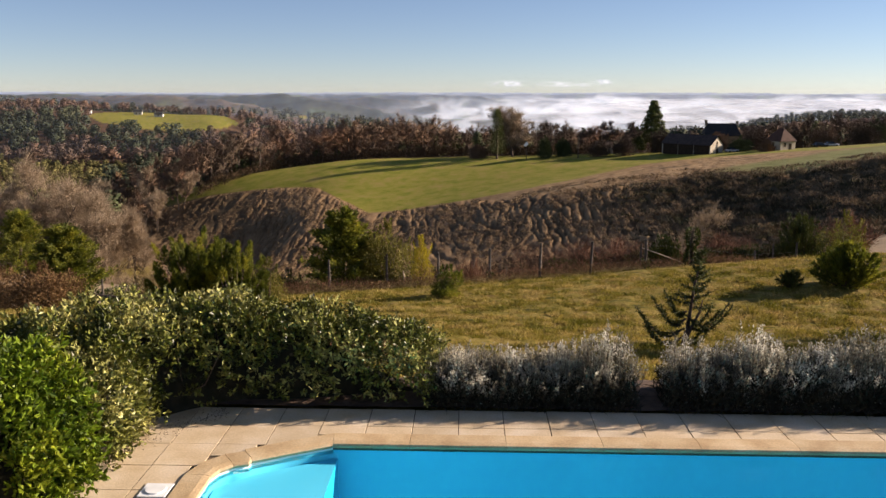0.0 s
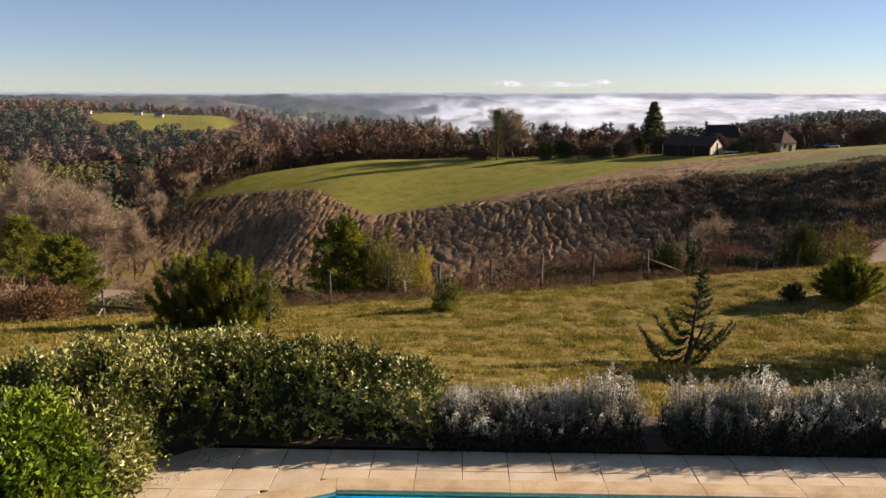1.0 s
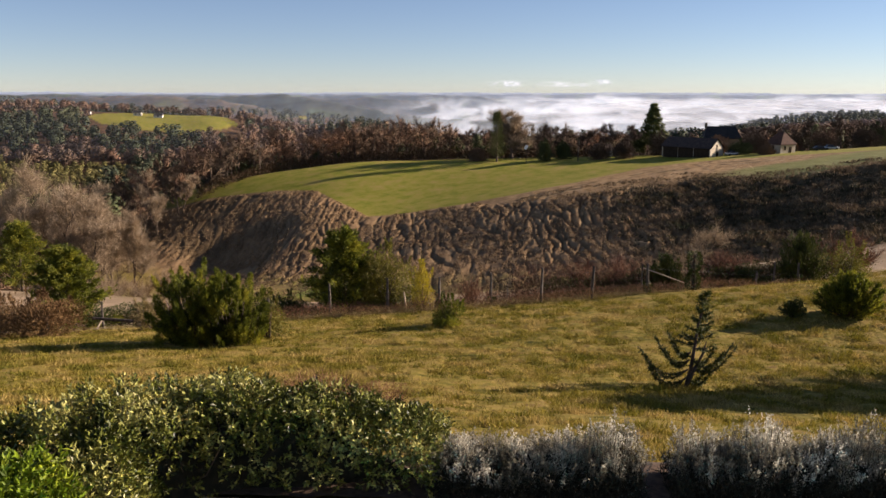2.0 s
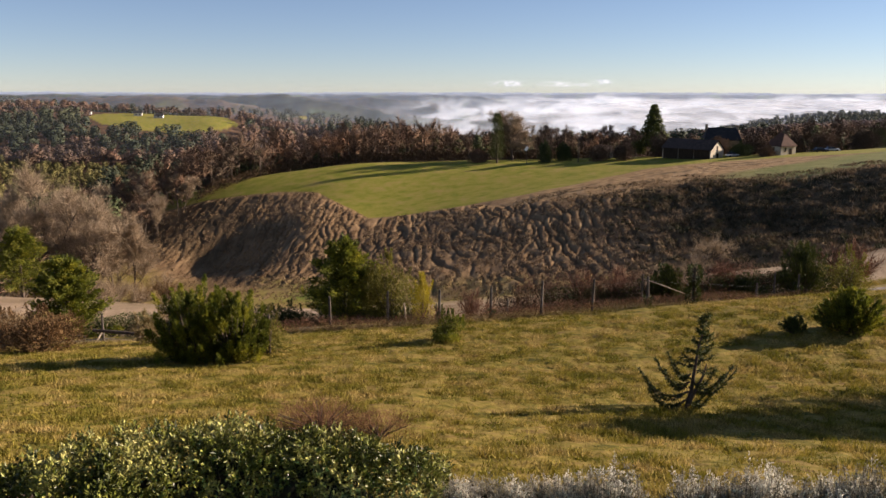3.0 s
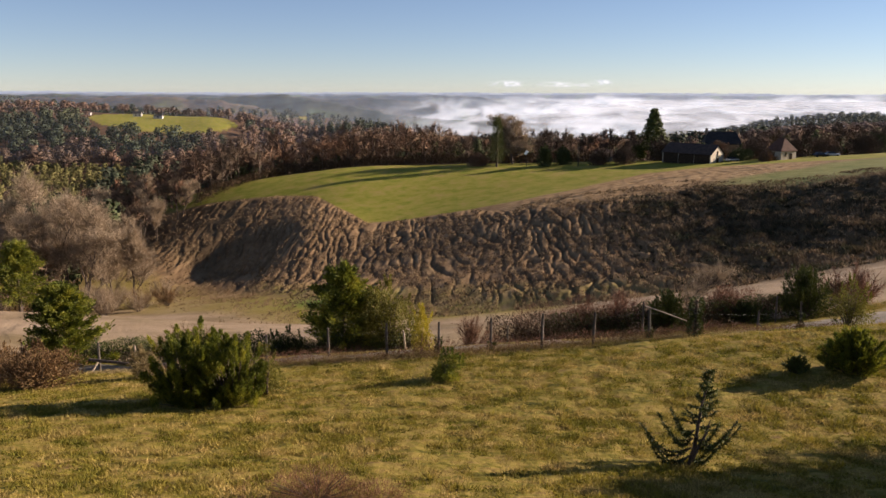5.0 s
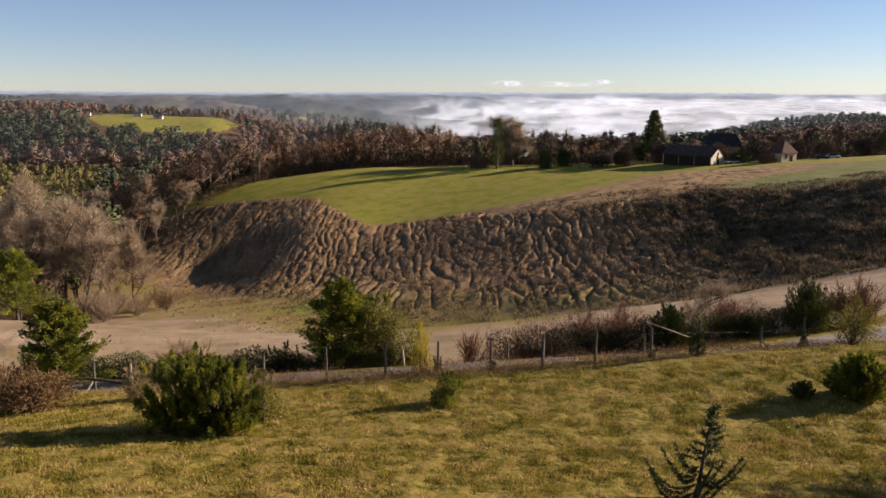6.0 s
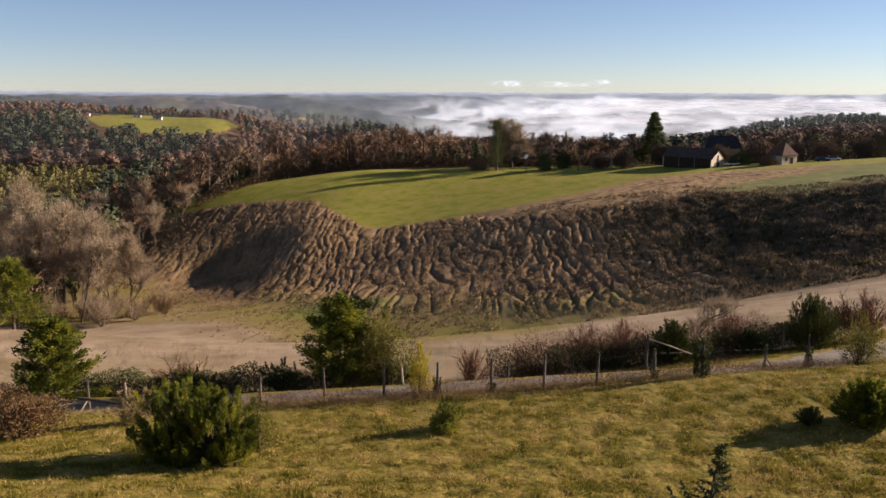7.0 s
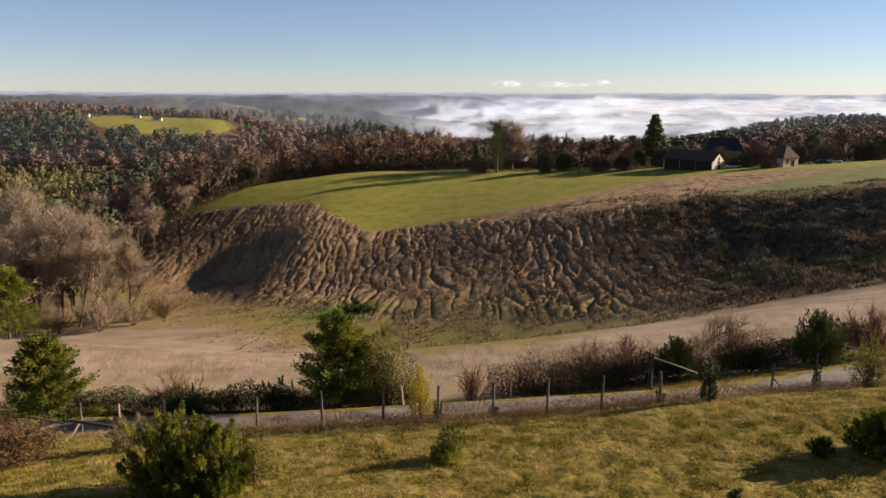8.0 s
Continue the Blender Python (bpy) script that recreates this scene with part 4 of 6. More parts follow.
def backdrop_ridge(y, z, swell, seed, mat, taper=None):
    """A far line of hills across the whole view."""
    u = np.linspace(-0.85, 0.85, 500)
    x = u * y
    body = z + swell * (fbm(u * 7, u * 0, 4, seed) - 0.5) * 2
    if taper:
        body = body - 45 * smooth_step(taper[0], taper[1], u)
    crest = body + 7.0 * fbm(u * y / 16, u * 0, 3, seed)
    rows = [(y - 260, body * 0 + z - 130), (y, body), (y + 6, crest), (y + 400, body - 120)]
    V = np.concatenate([np.stack([x, np.full_like(x, a), h], -1) for a, h in rows])
    i = np.arange(2000).reshape(4, 500)
    F = np.stack([i[:-1, :-1], i[:-1, 1:], i[1:, 1:], i[1:, :-1]], -1).reshape(-1, 4)
    return tagged(link_mesh("backdrop", V, F, mat, smooth=True), "hazy blue hills on the horizon", "hills", kind="structure")


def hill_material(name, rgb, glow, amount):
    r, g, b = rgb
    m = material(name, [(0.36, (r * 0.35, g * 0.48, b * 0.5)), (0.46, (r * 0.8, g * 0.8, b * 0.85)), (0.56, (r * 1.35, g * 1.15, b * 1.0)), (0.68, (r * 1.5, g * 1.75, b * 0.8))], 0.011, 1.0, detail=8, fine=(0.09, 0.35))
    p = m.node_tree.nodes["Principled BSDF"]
    # Distance haze put in as bluish glow, stronger on farther ridges
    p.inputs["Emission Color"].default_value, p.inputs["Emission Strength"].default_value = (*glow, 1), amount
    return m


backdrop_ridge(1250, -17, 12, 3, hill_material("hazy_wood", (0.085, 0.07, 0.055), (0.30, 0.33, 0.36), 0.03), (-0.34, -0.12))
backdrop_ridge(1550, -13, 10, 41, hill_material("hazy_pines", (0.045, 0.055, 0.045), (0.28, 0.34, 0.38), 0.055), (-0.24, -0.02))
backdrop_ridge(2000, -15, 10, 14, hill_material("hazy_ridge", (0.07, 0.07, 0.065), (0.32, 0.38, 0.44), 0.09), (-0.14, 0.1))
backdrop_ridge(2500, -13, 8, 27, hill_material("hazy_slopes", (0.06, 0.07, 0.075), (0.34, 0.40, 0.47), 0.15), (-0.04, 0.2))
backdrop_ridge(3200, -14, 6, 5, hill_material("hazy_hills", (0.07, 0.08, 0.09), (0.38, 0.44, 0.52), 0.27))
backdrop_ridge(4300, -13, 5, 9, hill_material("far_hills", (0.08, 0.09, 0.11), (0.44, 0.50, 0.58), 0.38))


def mist_sheet(name, y0, y1, base, height, seed, left, density):
    """A billowing sheet of mist lying in the valley."""
    ys = np.geomspace(y0, y1, 60)
    u = np.linspace(-0.25, 0.9, 260)
    X = u[None, :] * ys[:, None]
    Y = np.repeat(ys[:, None], len(u), 1)
    n = fbm(X / 140, Y / 260, 5, seed)
    t = (Y - y0) / (y1 - y0)
    cover = smooth_step(left, left + 0.22, u)[None, :] * smooth_step(0, 0.12, t) * np.ones_like(X)
    Z = base + height * (n - 0.4) * 2.0 * (0.3 + 0.7 * cover) * (1 - 0.8 * t) + 26 * t
    i = np.arange(X.size).reshape(X.shape)
    F = np.stack([i[:-1, :-1], i[:-1, 1:], i[1:, 1:], i[1:, :-1]], -1).reshape(-1, 4)
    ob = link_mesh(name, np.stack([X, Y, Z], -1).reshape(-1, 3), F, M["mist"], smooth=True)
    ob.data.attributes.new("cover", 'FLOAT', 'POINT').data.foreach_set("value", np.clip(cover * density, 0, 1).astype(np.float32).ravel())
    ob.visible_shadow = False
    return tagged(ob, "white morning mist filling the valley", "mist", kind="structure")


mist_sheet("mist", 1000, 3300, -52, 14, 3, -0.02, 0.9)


def mist_veil(y, low, high, seed, left, density):
    """Drifting wisps that rise from the valley, far off."""
    u = np.linspace(-0.2, 0.66, 400)
    h = np.linspace(0, 1, 24)
    U, Hh = np.meshgrid(u, h)
    X, Z = U * y, low + Hh * (high - low) * 1.15
    billow = fbm(U * 30 + 3 * fbm(U * 12, Hh * 3, 3, seed + 1), Hh * 3.2, 5, seed + 2)
    edge = low + (high - low) * (0.15 + 0.95 * fbm(U * 11, U * 0 + 1, 4, seed))
    a = (1 - smooth_step(-0.32 * (high - low), 0.12 * (high - low), Z - edge + (billow - 0.5) * (high - low) * 0.9)) * smooth_step(left, left + 0.16, U) * smooth_step(0.28, 0.6, billow)
    Y = y + 60 * fbm(U * 15, Hh * 2, 2, seed + 5)
    i = np.arange(X.size).reshape(X.shape)
    F = np.stack([i[:-1, :-1], i[:-1, 1:], i[1:, 1:], i[1:, :-1]], -1).reshape(-1, 4)
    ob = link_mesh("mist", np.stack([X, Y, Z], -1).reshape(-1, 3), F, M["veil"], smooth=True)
    ob.data.attributes.new("cover", 'FLOAT', 'POINT').data.foreach_set("value", np.clip(a * density, 0, 1).astype(np.float32).ravel())
    ob.visible_shadow = False
    return tagged(ob, "wisps of white mist rising from the valley", "mist", kind="structure")


def haze_bank(y, density, seed):
    """A thin bank of haze across the valley that fades out upwards."""
    u, h = np.linspace(-0.8, 0.8, 80), np.linspace(0, 1, 14)
    U, H = np.meshgrid(u, h)
    Z = -90 + H * 108
    cover = density * (1 - smooth_step(0.75, 1.0, H)) * (0.8 + 0.4 * fbm(U * 6, H * 3, 3, seed))
    i = np.arange(U.size).reshape(U.shape)
    F = np.stack([i[:-1, :-1], i[:-1, 1:], i[1:, 1:], i[1:, :-1]], -1).reshape(-1, 4)
    ob = link_mesh("haze", np.stack([U * y, np.full_like(U, y), Z], -1).reshape(-1, 3), F, M["haze"], smooth=True)
    ob.data.attributes.new("cover", 'FLOAT', 'POINT').data.foreach_set("value", np.clip(cover, 0, 1).astype(np.float32).ravel())
    ob.visible_shadow = False
    return tagged(ob, "thin bluish morning haze over the valley", "haze", kind="structure")


haze_bank(560, 0.03, 72)
haze_bank(860, 0.07, 73)
haze_bank(1120, 0.09, 74)
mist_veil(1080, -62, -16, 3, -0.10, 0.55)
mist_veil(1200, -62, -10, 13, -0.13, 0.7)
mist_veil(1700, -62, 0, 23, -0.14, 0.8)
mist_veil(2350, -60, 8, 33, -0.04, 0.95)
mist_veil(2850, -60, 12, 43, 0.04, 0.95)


def cloud_wisp(x, z, w, h, seed):
    """A small thin cloud low over the horizon."""
    U, H = np.meshgrid(np.linspace(-1, 1, 60), np.linspace(-1, 1, 14))
    puff = fbm(U * 4 + seed, H * 1.6, 4, seed)
    cover = 0.75 * smooth_step(0.30, 0.62, puff) * (1 - smooth_step(0.35, 1.0, np.sqrt(U ** 2 + H ** 2)))
    i = np.arange(U.size).reshape(U.shape)
    F = np.stack([i[:-1, :-1], i[:-1, 1:], i[1:, 1:], i[1:, :-1]], -1).reshape(-1, 4)
    ob = link_mesh("cloud", np.stack([x + U * w / 2, 4700 + 20 * puff, z + H * h / 2], -1).reshape(-1, 3), F, M["veil"], smooth=True)
    ob.data.attributes.new("cover", 'FLOAT', 'POINT').data.foreach_set("value", np.clip(cover, 0, 1).astype(np.float32).ravel())
    ob.visible_shadow = False
    return tagged(ob, "small thin white cloud above the horizon", "cloud", kind="structure")


cloud_wisp(215, 42, 260, 46, 5)
cloud_wisp(560, 40, 420, 40, 8)
cloud_wisp(755, 52, 150, 40, 12)


# ---- pool terrace ----
TILE = 0.5


def pool_outline(offset):
    """The pool's edge with its rounded corner, pushed outwards by offset: x, y round the basin."""
    pts = [(12.5, -0.47 + offset)]
    for x in np.arange(11.5, -1.2, -1.0):
        pts.append((x, -0.47 + offset))
    pts += [(-1.3 - 0.1 * offset, -0.47 + offset), (-1.68 - 0.3 * offset, -0.66 + offset * 0.95), (-2.05 - 0.5 * offset, -0.86 + offset * 0.85)]
    cx, cy, rad = -2.0, -1.27, 0.36
    for a in (100, 125, 150, 175):
        pts.append((cx + (rad + offset) * math.cos(radians(a)), cy + (rad + offset) * math.sin(radians(a))))
    pts += [(cx - rad - offset, y) for y in (-1.6, -2.2, -3.0, -4.0)]
    pts += [(cx - rad - offset, -5.0 - offset), (12.5, -5.0 - offset)]
    return pts


def pool():
    inner, waterline = pool_outline(0.0), -0.056
    e = new("swimming_pool")
    tagged(e, "bright blue swimming pool with pale corner steps", "pool")
    n = len(inner)
    V = [(x, y, 0.0) for x, y in inner] + [(x, y, -0.062) for x, y in inner] + [(x, y, -1.45) for x, y in inner]
    ring = [(i, (i + 1) % n, n + (i + 1) % n, n + i) for i in range(n)]
    low = [(n + i, n + (i + 1) % n, 2 * n + (i + 1) % n, 2 * n + i) for i in range(n)] + [tuple(range(2 * n, 3 * n))]
    m = n - 2 - 14 + 1
    lip = [(x, y, 0.0) for x, y in inner[14:n - 1]] + [(x, y, -0.10) for x, y in inner[14:n - 1]]
    link_mesh("corner_lip", lip, [(i, i + 1, m + i + 1, m + i) for i in range(m - 1)], M["white"], e, "white moulded lip at the pool's corner", smooth=True)
    k0 = 13
    # Shade under the coping is painted here as a dark strip
    link_mesh("rim_shade_band", V[:2 * n], [q for i, q in enumerate(ring) if not 14 <= i < n - 2], M["rimshade"], e, "dark band that stands for shade under the coping")
    link_mesh("basin", V, low, M["liner"], e, "smooth blue pool liner")
    rim = pool_outline(-0.006)[k0:n - 1]
    rim[0] = (-1.245, -0.476)
    wall = [(x, y, -0.095) for x, y in rim] + [(x, y, -1.44) for x, y in rim]
    c = n - 1 - k0
    link_mesh("step_wall", wall, [(i, i + 1, c + i + 1, c + i) for i in range(c - 1)], M["liner_pale"], e, "pale moulded wall round the steps", smooth=True)
    for k, (x1, z) in enumerate(((-1.25, -0.15),)):
        bm = bmesh.new()
        pts = [(x1, -0.50), (-1.30, -0.50), (-1.68, -0.69), (-2.04, -0.89), (-2.2, -1.02), (-2.33, -1.2), (-2.34, -4.9), (x1, -4.9)]
        top = [bm.verts.new((x, y, z)) for x, y in pts]
        low = [bm.verts.new((x, y, -1.44)) for x, y in pts]
        bm.faces.new(top)
        for i in range(len(pts)):
            j = (i + 1) % len(pts)
            bm.faces.new((top[j], top[i], low[i], low[j]))
        step = part("pool_step", bm, M["liner_pale"], e, "pale moulded corner step")
        step.data.materials.append(M["liner"])
        step.data.polygons[len(pts)].material_index = 1
    V = [(x, y, waterline) for x, y in inner]
    w = link_mesh("water", V, [tuple(range(n))], M["water"], e, "clear still pool water")
    w.visible_shadow = False
    return e


pool()


def coping_stones():
    """Rounded coping stones end to end round the pool."""
    e = new("pool_coping")
    tagged(e, "sandy rounded stone coping round the pool", "coping", kind="structure")
    prof = [(0.01, -0.05), (-0.032, -0.002), (-0.018, 0.016), (0.05, 0.026), (0.24, 0.020), (0.25, -0.05)]
    out = [pool_outline(o) for o, _ in prof]
    pts = np.array(out)
    runs, n = [], pts.shape[1]
    start = 0
    while start < n - 2:
        runs.append((start, start + 1) if start < 14 or start > 21 else (start, min(start + 2, 22)))
        start = runs[-1][1]
    for a, b in runs:
        V, F = [], []
        for i in range(a, b + 1):
            for k, (o, z) in enumerate(prof):
                p = pts[k, i].copy()
                q = pts[k, b] if i == a else (pts[k, a] if i == b else None)
                if q is not None:
                    d = q - p
                    p = p + d / max(np.linalg.norm(d), 1e-6) * 0.002
                V.append((p[0], p[1], z))
        m = len(prof)
        for i in range(b - a):
            for k in range(m - 1):
                F.append((i * m + k, i * m + k + 1, (i + 1) * m + k + 1, (i + 1) * m + k))
        F.append(tuple(range(m)))
        F.append(tuple(range((b - a) * m, (b - a + 1) * m))[::-1])
        link_mesh("coping_stone", V, F, M["coping"], e, smooth=False)
    return e


coping_stones()


def terrace():
    """Mortar bed with separate square slabs, kept clear of the pool."""
    bed = bmesh.new()
    for lo, hi in (((-3.9, -0.23, -0.2), (13, 0.50, -0.010)), ((-3.9, -9.5, -0.2), (-2.60, -0.23, -0.010)), ((-2.6, -0.9, -0.2), (-2.1, -0.23, -0.010)),
                   ((-2.1, -0.50, -0.2), (-1.55, -0.23, -0.010)), ((-2.6, -9.5, -0.2), (13, -5.2, -0.010)), ((-2.60, -1.15, -0.2), (-2.42, -0.9, -0.010))):
        box(bed, lo, hi)
    e = new("pavement")
    tagged(e, "sand-coloured square stone slabs round the pool", "paving", kind="structure")
    part("mortar_bed", bed, M["joint"], e)
    r = random.Random(4)

    def slab(x0, x1, y0, y1):
        bm = bmesh.new()
        g = 0.0045
        box(bm, (x0 + g, y0 + g, -0.055), (x1 - g, y1 - g, 0.0), 0.002)
        ob = part("slab", bm, M["tile"], e)
        ob.matrix_basis = pose(0, 0, r.uniform(-0.003, 0.003))
    for i in range(-8, 24):
        x = i * TILE
        for j in (0,):
            slab(x, x + TILE, j * 0.49 - 0.0, j * 0.49 + 0.49)
        if x >= -1.5:
            slab(x, x + TILE, -0.235, 0)
    for i in range(-8, -3):
        x = i * TILE
        for j in range(1, 12):
            y1 = -(j - 1) * TILE
            y0 = y1 - TILE
            x1 = x + TILE
            if x == -2.0:
                if j == 1:
                    slab(x, x1, -0.54, y1)
                continue
            if x == -2.5:
                if j == 1:
                    slab(x, x1, y0, y1)
                elif j == 2:
                    slab(x, x + 0.42, -0.78, y1)
                continue
            if x == -3.0 and j >= 3:
                x1 = -2.6
            slab(x, x1, y0, y1)
    # wide terrace behind the pool, on one shared slab mesh
    bm = bmesh.new()
    box(bm, (0.0045, 0.0045, -0.055), (0.4955, 0.4955, 0.0), 0.002)
    first = part("slab", bm, M["tile"], e)
    places = [(-3.9 + TILE * i, -9.5 + TILE * j) for i in range(33) for j in range(8)]
    for k, (x, y) in enumerate(places):
        ob = first if k == 0 else new("slab", first.data)
        ob.parent = e
        ob.matrix_basis = pose(x, y, r.uniform(-0.003, 0.003))
    return e


terrace()


def skimmer_lid():
    e = new("skimmer_lid")
    tagged(e, "white plastic skimmer lid set in the paving", "pool fitting")
    bm = bmesh.new()
    box(bm, (-0.13, -0.13, 0), (0.13, 0.13, 0.012), 0.004)
    part("frame", bm, M["white"], e)
    bm = bmesh.new()
    bmesh.ops.create_cone(bm, cap_ends=True, segments=24, radius1=0.095, radius2=0.09, depth=0.012, matrix=Matrix.Translation((0, 0, 0.018)))
    part("cover", bm, M["white"], e)
    e.matrix_basis = pose(-2.76, -1.52, 0.002)


skimmer_lid()


def litter():
    """Dead leaves and soil washed onto the slabs below the hedge."""
    r = np.random.default_rng(12)
    n = 420
    x = r.uniform(-3.6, -2.6, n)
    y = np.interp(x, [-3.6, -2.6], [-0.9, 0.5]) + r.normal(scale=0.16, size=n)
    P = np.stack([x, y, np.full(n, 0.006)], -1)
    D = r.normal(size=(n, 3)) * (1, 1, 0.12)
    v, f = leaf_arrays(P, D, 0.022, 0.012, 0.1, 3)
    v[:, 2] = np.maximum(v[:, 2], 0.004)
    tagged(link_mesh("dead_leaves", v, f, M["soil"]), "scattered brown dead leaves on the slabs", "leaves", kind="stuff")


litter()


def planting_bed():
    xs, ys = np.linspace(-6, 8, 90), np.linspace(0.495, 1.9, 13)
    X, Y = np.meshgrid(xs, ys)
    Z = 0.005 + 0.05 * fbm(X / 0.2, Y / 0.2, 3, 5) - 0.35 * smooth_step(1.5, 1.9, Y)
    i = np.arange(X.size).reshape(X.shape)
    F = np.stack([i[:-1, :-1], i[:-1, 1:], i[1:, 1:], i[1:, :-1]], -1).reshape(-1, 4)
    tagged(link_mesh("planting_bed", np.stack([X, Y, Z], -1).reshape(-1, 3), F, M["soil"], smooth=True), "dark soil bed under the shrubs", "soil", kind="structure")


planting_bed()


# ---- hedges round the terrace ----
def hedge(name, label, spine, width, height, count, mat, leaf, seed, base_z=0.0, up=0.5, shoots=0, shoot=0.25, category="hedge", stiff=0.5, hollow=0.0):
    """Leaves on the lumpy shell of a hedge that runs along a spine of (x, y, height factor)."""
    r = np.random.default_rng(seed)
    sp = np.array(spine, float)
    seg = np.concatenate([[0], np.cumsum(np.linalg.norm(np.diff(sp[:, :2], axis=0), axis=1))])
    t = r.uniform(0, seg[-1], count)
    c = np.stack([np.interp(t, seg, sp[:, k]) for k in range(3)], -1)
    a = r.uniform(-0.12, math.pi + 0.12, count)
    lump = 0.80 + 0.42 * fbm(t / 0.32 + seed, a * 2.6, 3, seed)
    depth = 1 - 0.42 * r.uniform(0, 1, count) ** 2.2
    ca, sa = np.cos(a), np.sin(a)
    sq = 1 / np.maximum(np.abs(ca) ** 3 + np.abs(sa) ** 3, 1e-3) ** (1 / 3)
    k = np.clip(np.searchsorted(seg, t, side='right') - 1, 0, len(sp) - 2)
    way = sp[k + 1, :2] - sp[k, :2]
    way /= np.linalg.norm(way, axis=1, keepdims=True)
    nor = np.stack([way[:, 1], -way[:, 0]], -1)
    off = ca * sq * width / 2 * lump * depth
    z = np.maximum(sa, 0.0) * sq * height * c[:, 2] * lump * depth * 0.93
    low = sa < 0.05
    z = np.where(low, r.uniform(0, 0.4, count) * height, z)
    P = np.stack([c[:, 0] + nor[:, 0] * off, c[:, 1] + nor[:, 1] * off, base_z + z + 0.02], -1)
    D = np.stack([nor[:, 0] * ca, nor[:, 1] * ca, sa], -1) + r.normal(scale=stiff, size=(count, 3)) + (0, 0, up)
    pick = r.permutation(count)[:count // 9]
    up_share = (P[pick, 2] - base_z) / (height * c[pick, 2])
    pick = pick[r.uniform(0, 1, len(pick)) < 1 - hollow * (1 - smooth_step(0.22, 0.62, up_share))]
    base, axis = np.repeat(P[pick], 9, 0), np.repeat(D[pick] / np.linalg.norm(D[pick], axis=1, keepdims=True), 9, 0)
    along = np.tile(np.linspace(0.0, 1.0, 9), len(pick))[:, None]
    P = base + axis * along * leaf[0] * 2.2 + r.normal(scale=0.004, size=base.shape)
    P[:, 2] = np.maximum(P[:, 2], base_z + 0.01)
    D = axis * (0.25 + 0.75 * along) + r.normal(scale=0.65, size=base.shape)
    parts = [(P, D)]
    for s in range(shoots):
        q = r.uniform(0, seg[-1])
        b = np.array([np.interp(q, seg, sp[:, m]) for m in range(3)])
        hgt = b[2] * height * 0.95
        o = r.uniform(-0.3, 0.3) * width
        m = 22
        tt = r.uniform(0, 1, (m, 1))
        w = np.array((r.normal(scale=0.2), r.normal(scale=0.2), 1.0))
        parts.append((np.array((b[0] + r.normal(scale=0.05), b[1] + o, base_z + hgt * 0.9)) + w * tt * shoot * r.uniform(0.6, 1.3) + r.normal(scale=0.015, size=(m, 3)), w * 0.6 + r.normal(scale=0.6, size=(m, 3))))
    P = np.concatenate([p for p, _ in parts])
    D = np.concatenate([d for _, d in parts])
    v, f = leaf_arrays(P, D, leaf[0], leaf[1], 0.22, seed)
    e = new(name)
    tagged(e, label, category)
    link_mesh("foliage", v, f, mat, e)
    stems = []
    for s in range(int(seg[-1] * 14)):
        q = r.uniform(0.05, seg[-1] - 0.05)
        b = np.array([np.interp(q, seg, sp[:, m]) for m in range(3)])
        tip = np.array((b[0] + r.normal(scale=width * 0.22), b[1] + r.normal(scale=width * 0.22), base_z + b[2] * height * r.uniform(0.55, 0.85)))
        root = np.array((b[0], b[1], base_z - 0.02))
        stems.append(tube_arrays([root, root * 0.5 + tip * 0.5 + r.normal(scale=0.04, size=3), tip], [0.014, 0.010, 0.004], 4))
    sv, sf = join(stems)
    link_mesh("woody_base", sv, sf, M["bark"], e)
    # near-black inner core: stands for the hedge's inner shade and keeps the light out
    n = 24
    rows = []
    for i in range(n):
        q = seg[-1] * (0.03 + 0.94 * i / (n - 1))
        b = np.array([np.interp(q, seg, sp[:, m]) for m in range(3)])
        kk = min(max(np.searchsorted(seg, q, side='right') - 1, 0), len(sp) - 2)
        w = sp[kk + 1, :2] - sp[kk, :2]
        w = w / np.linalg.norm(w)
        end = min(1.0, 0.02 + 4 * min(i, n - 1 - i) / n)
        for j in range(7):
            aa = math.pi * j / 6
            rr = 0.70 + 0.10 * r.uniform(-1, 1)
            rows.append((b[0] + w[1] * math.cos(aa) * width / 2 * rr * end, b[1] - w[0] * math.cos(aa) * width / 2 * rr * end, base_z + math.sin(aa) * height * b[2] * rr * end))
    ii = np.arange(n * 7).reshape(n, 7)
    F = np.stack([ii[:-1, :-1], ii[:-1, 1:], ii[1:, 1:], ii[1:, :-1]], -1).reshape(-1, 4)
    link_mesh("shade_core", np.array(rows), F, M["core"], e)
    return e


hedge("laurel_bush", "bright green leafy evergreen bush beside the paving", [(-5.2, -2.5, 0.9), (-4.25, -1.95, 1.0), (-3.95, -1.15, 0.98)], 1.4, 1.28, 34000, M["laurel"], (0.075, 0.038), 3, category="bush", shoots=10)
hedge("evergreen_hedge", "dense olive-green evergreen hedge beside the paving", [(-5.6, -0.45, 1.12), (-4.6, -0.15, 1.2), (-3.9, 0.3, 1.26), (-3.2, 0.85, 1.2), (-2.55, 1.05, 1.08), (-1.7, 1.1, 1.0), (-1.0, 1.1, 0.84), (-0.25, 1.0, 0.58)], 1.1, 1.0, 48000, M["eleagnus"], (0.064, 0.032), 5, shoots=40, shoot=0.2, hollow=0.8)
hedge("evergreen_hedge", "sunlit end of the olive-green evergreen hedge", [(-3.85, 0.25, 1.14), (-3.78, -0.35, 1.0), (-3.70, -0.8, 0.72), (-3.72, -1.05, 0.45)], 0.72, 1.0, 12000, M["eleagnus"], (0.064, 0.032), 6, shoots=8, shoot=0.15)


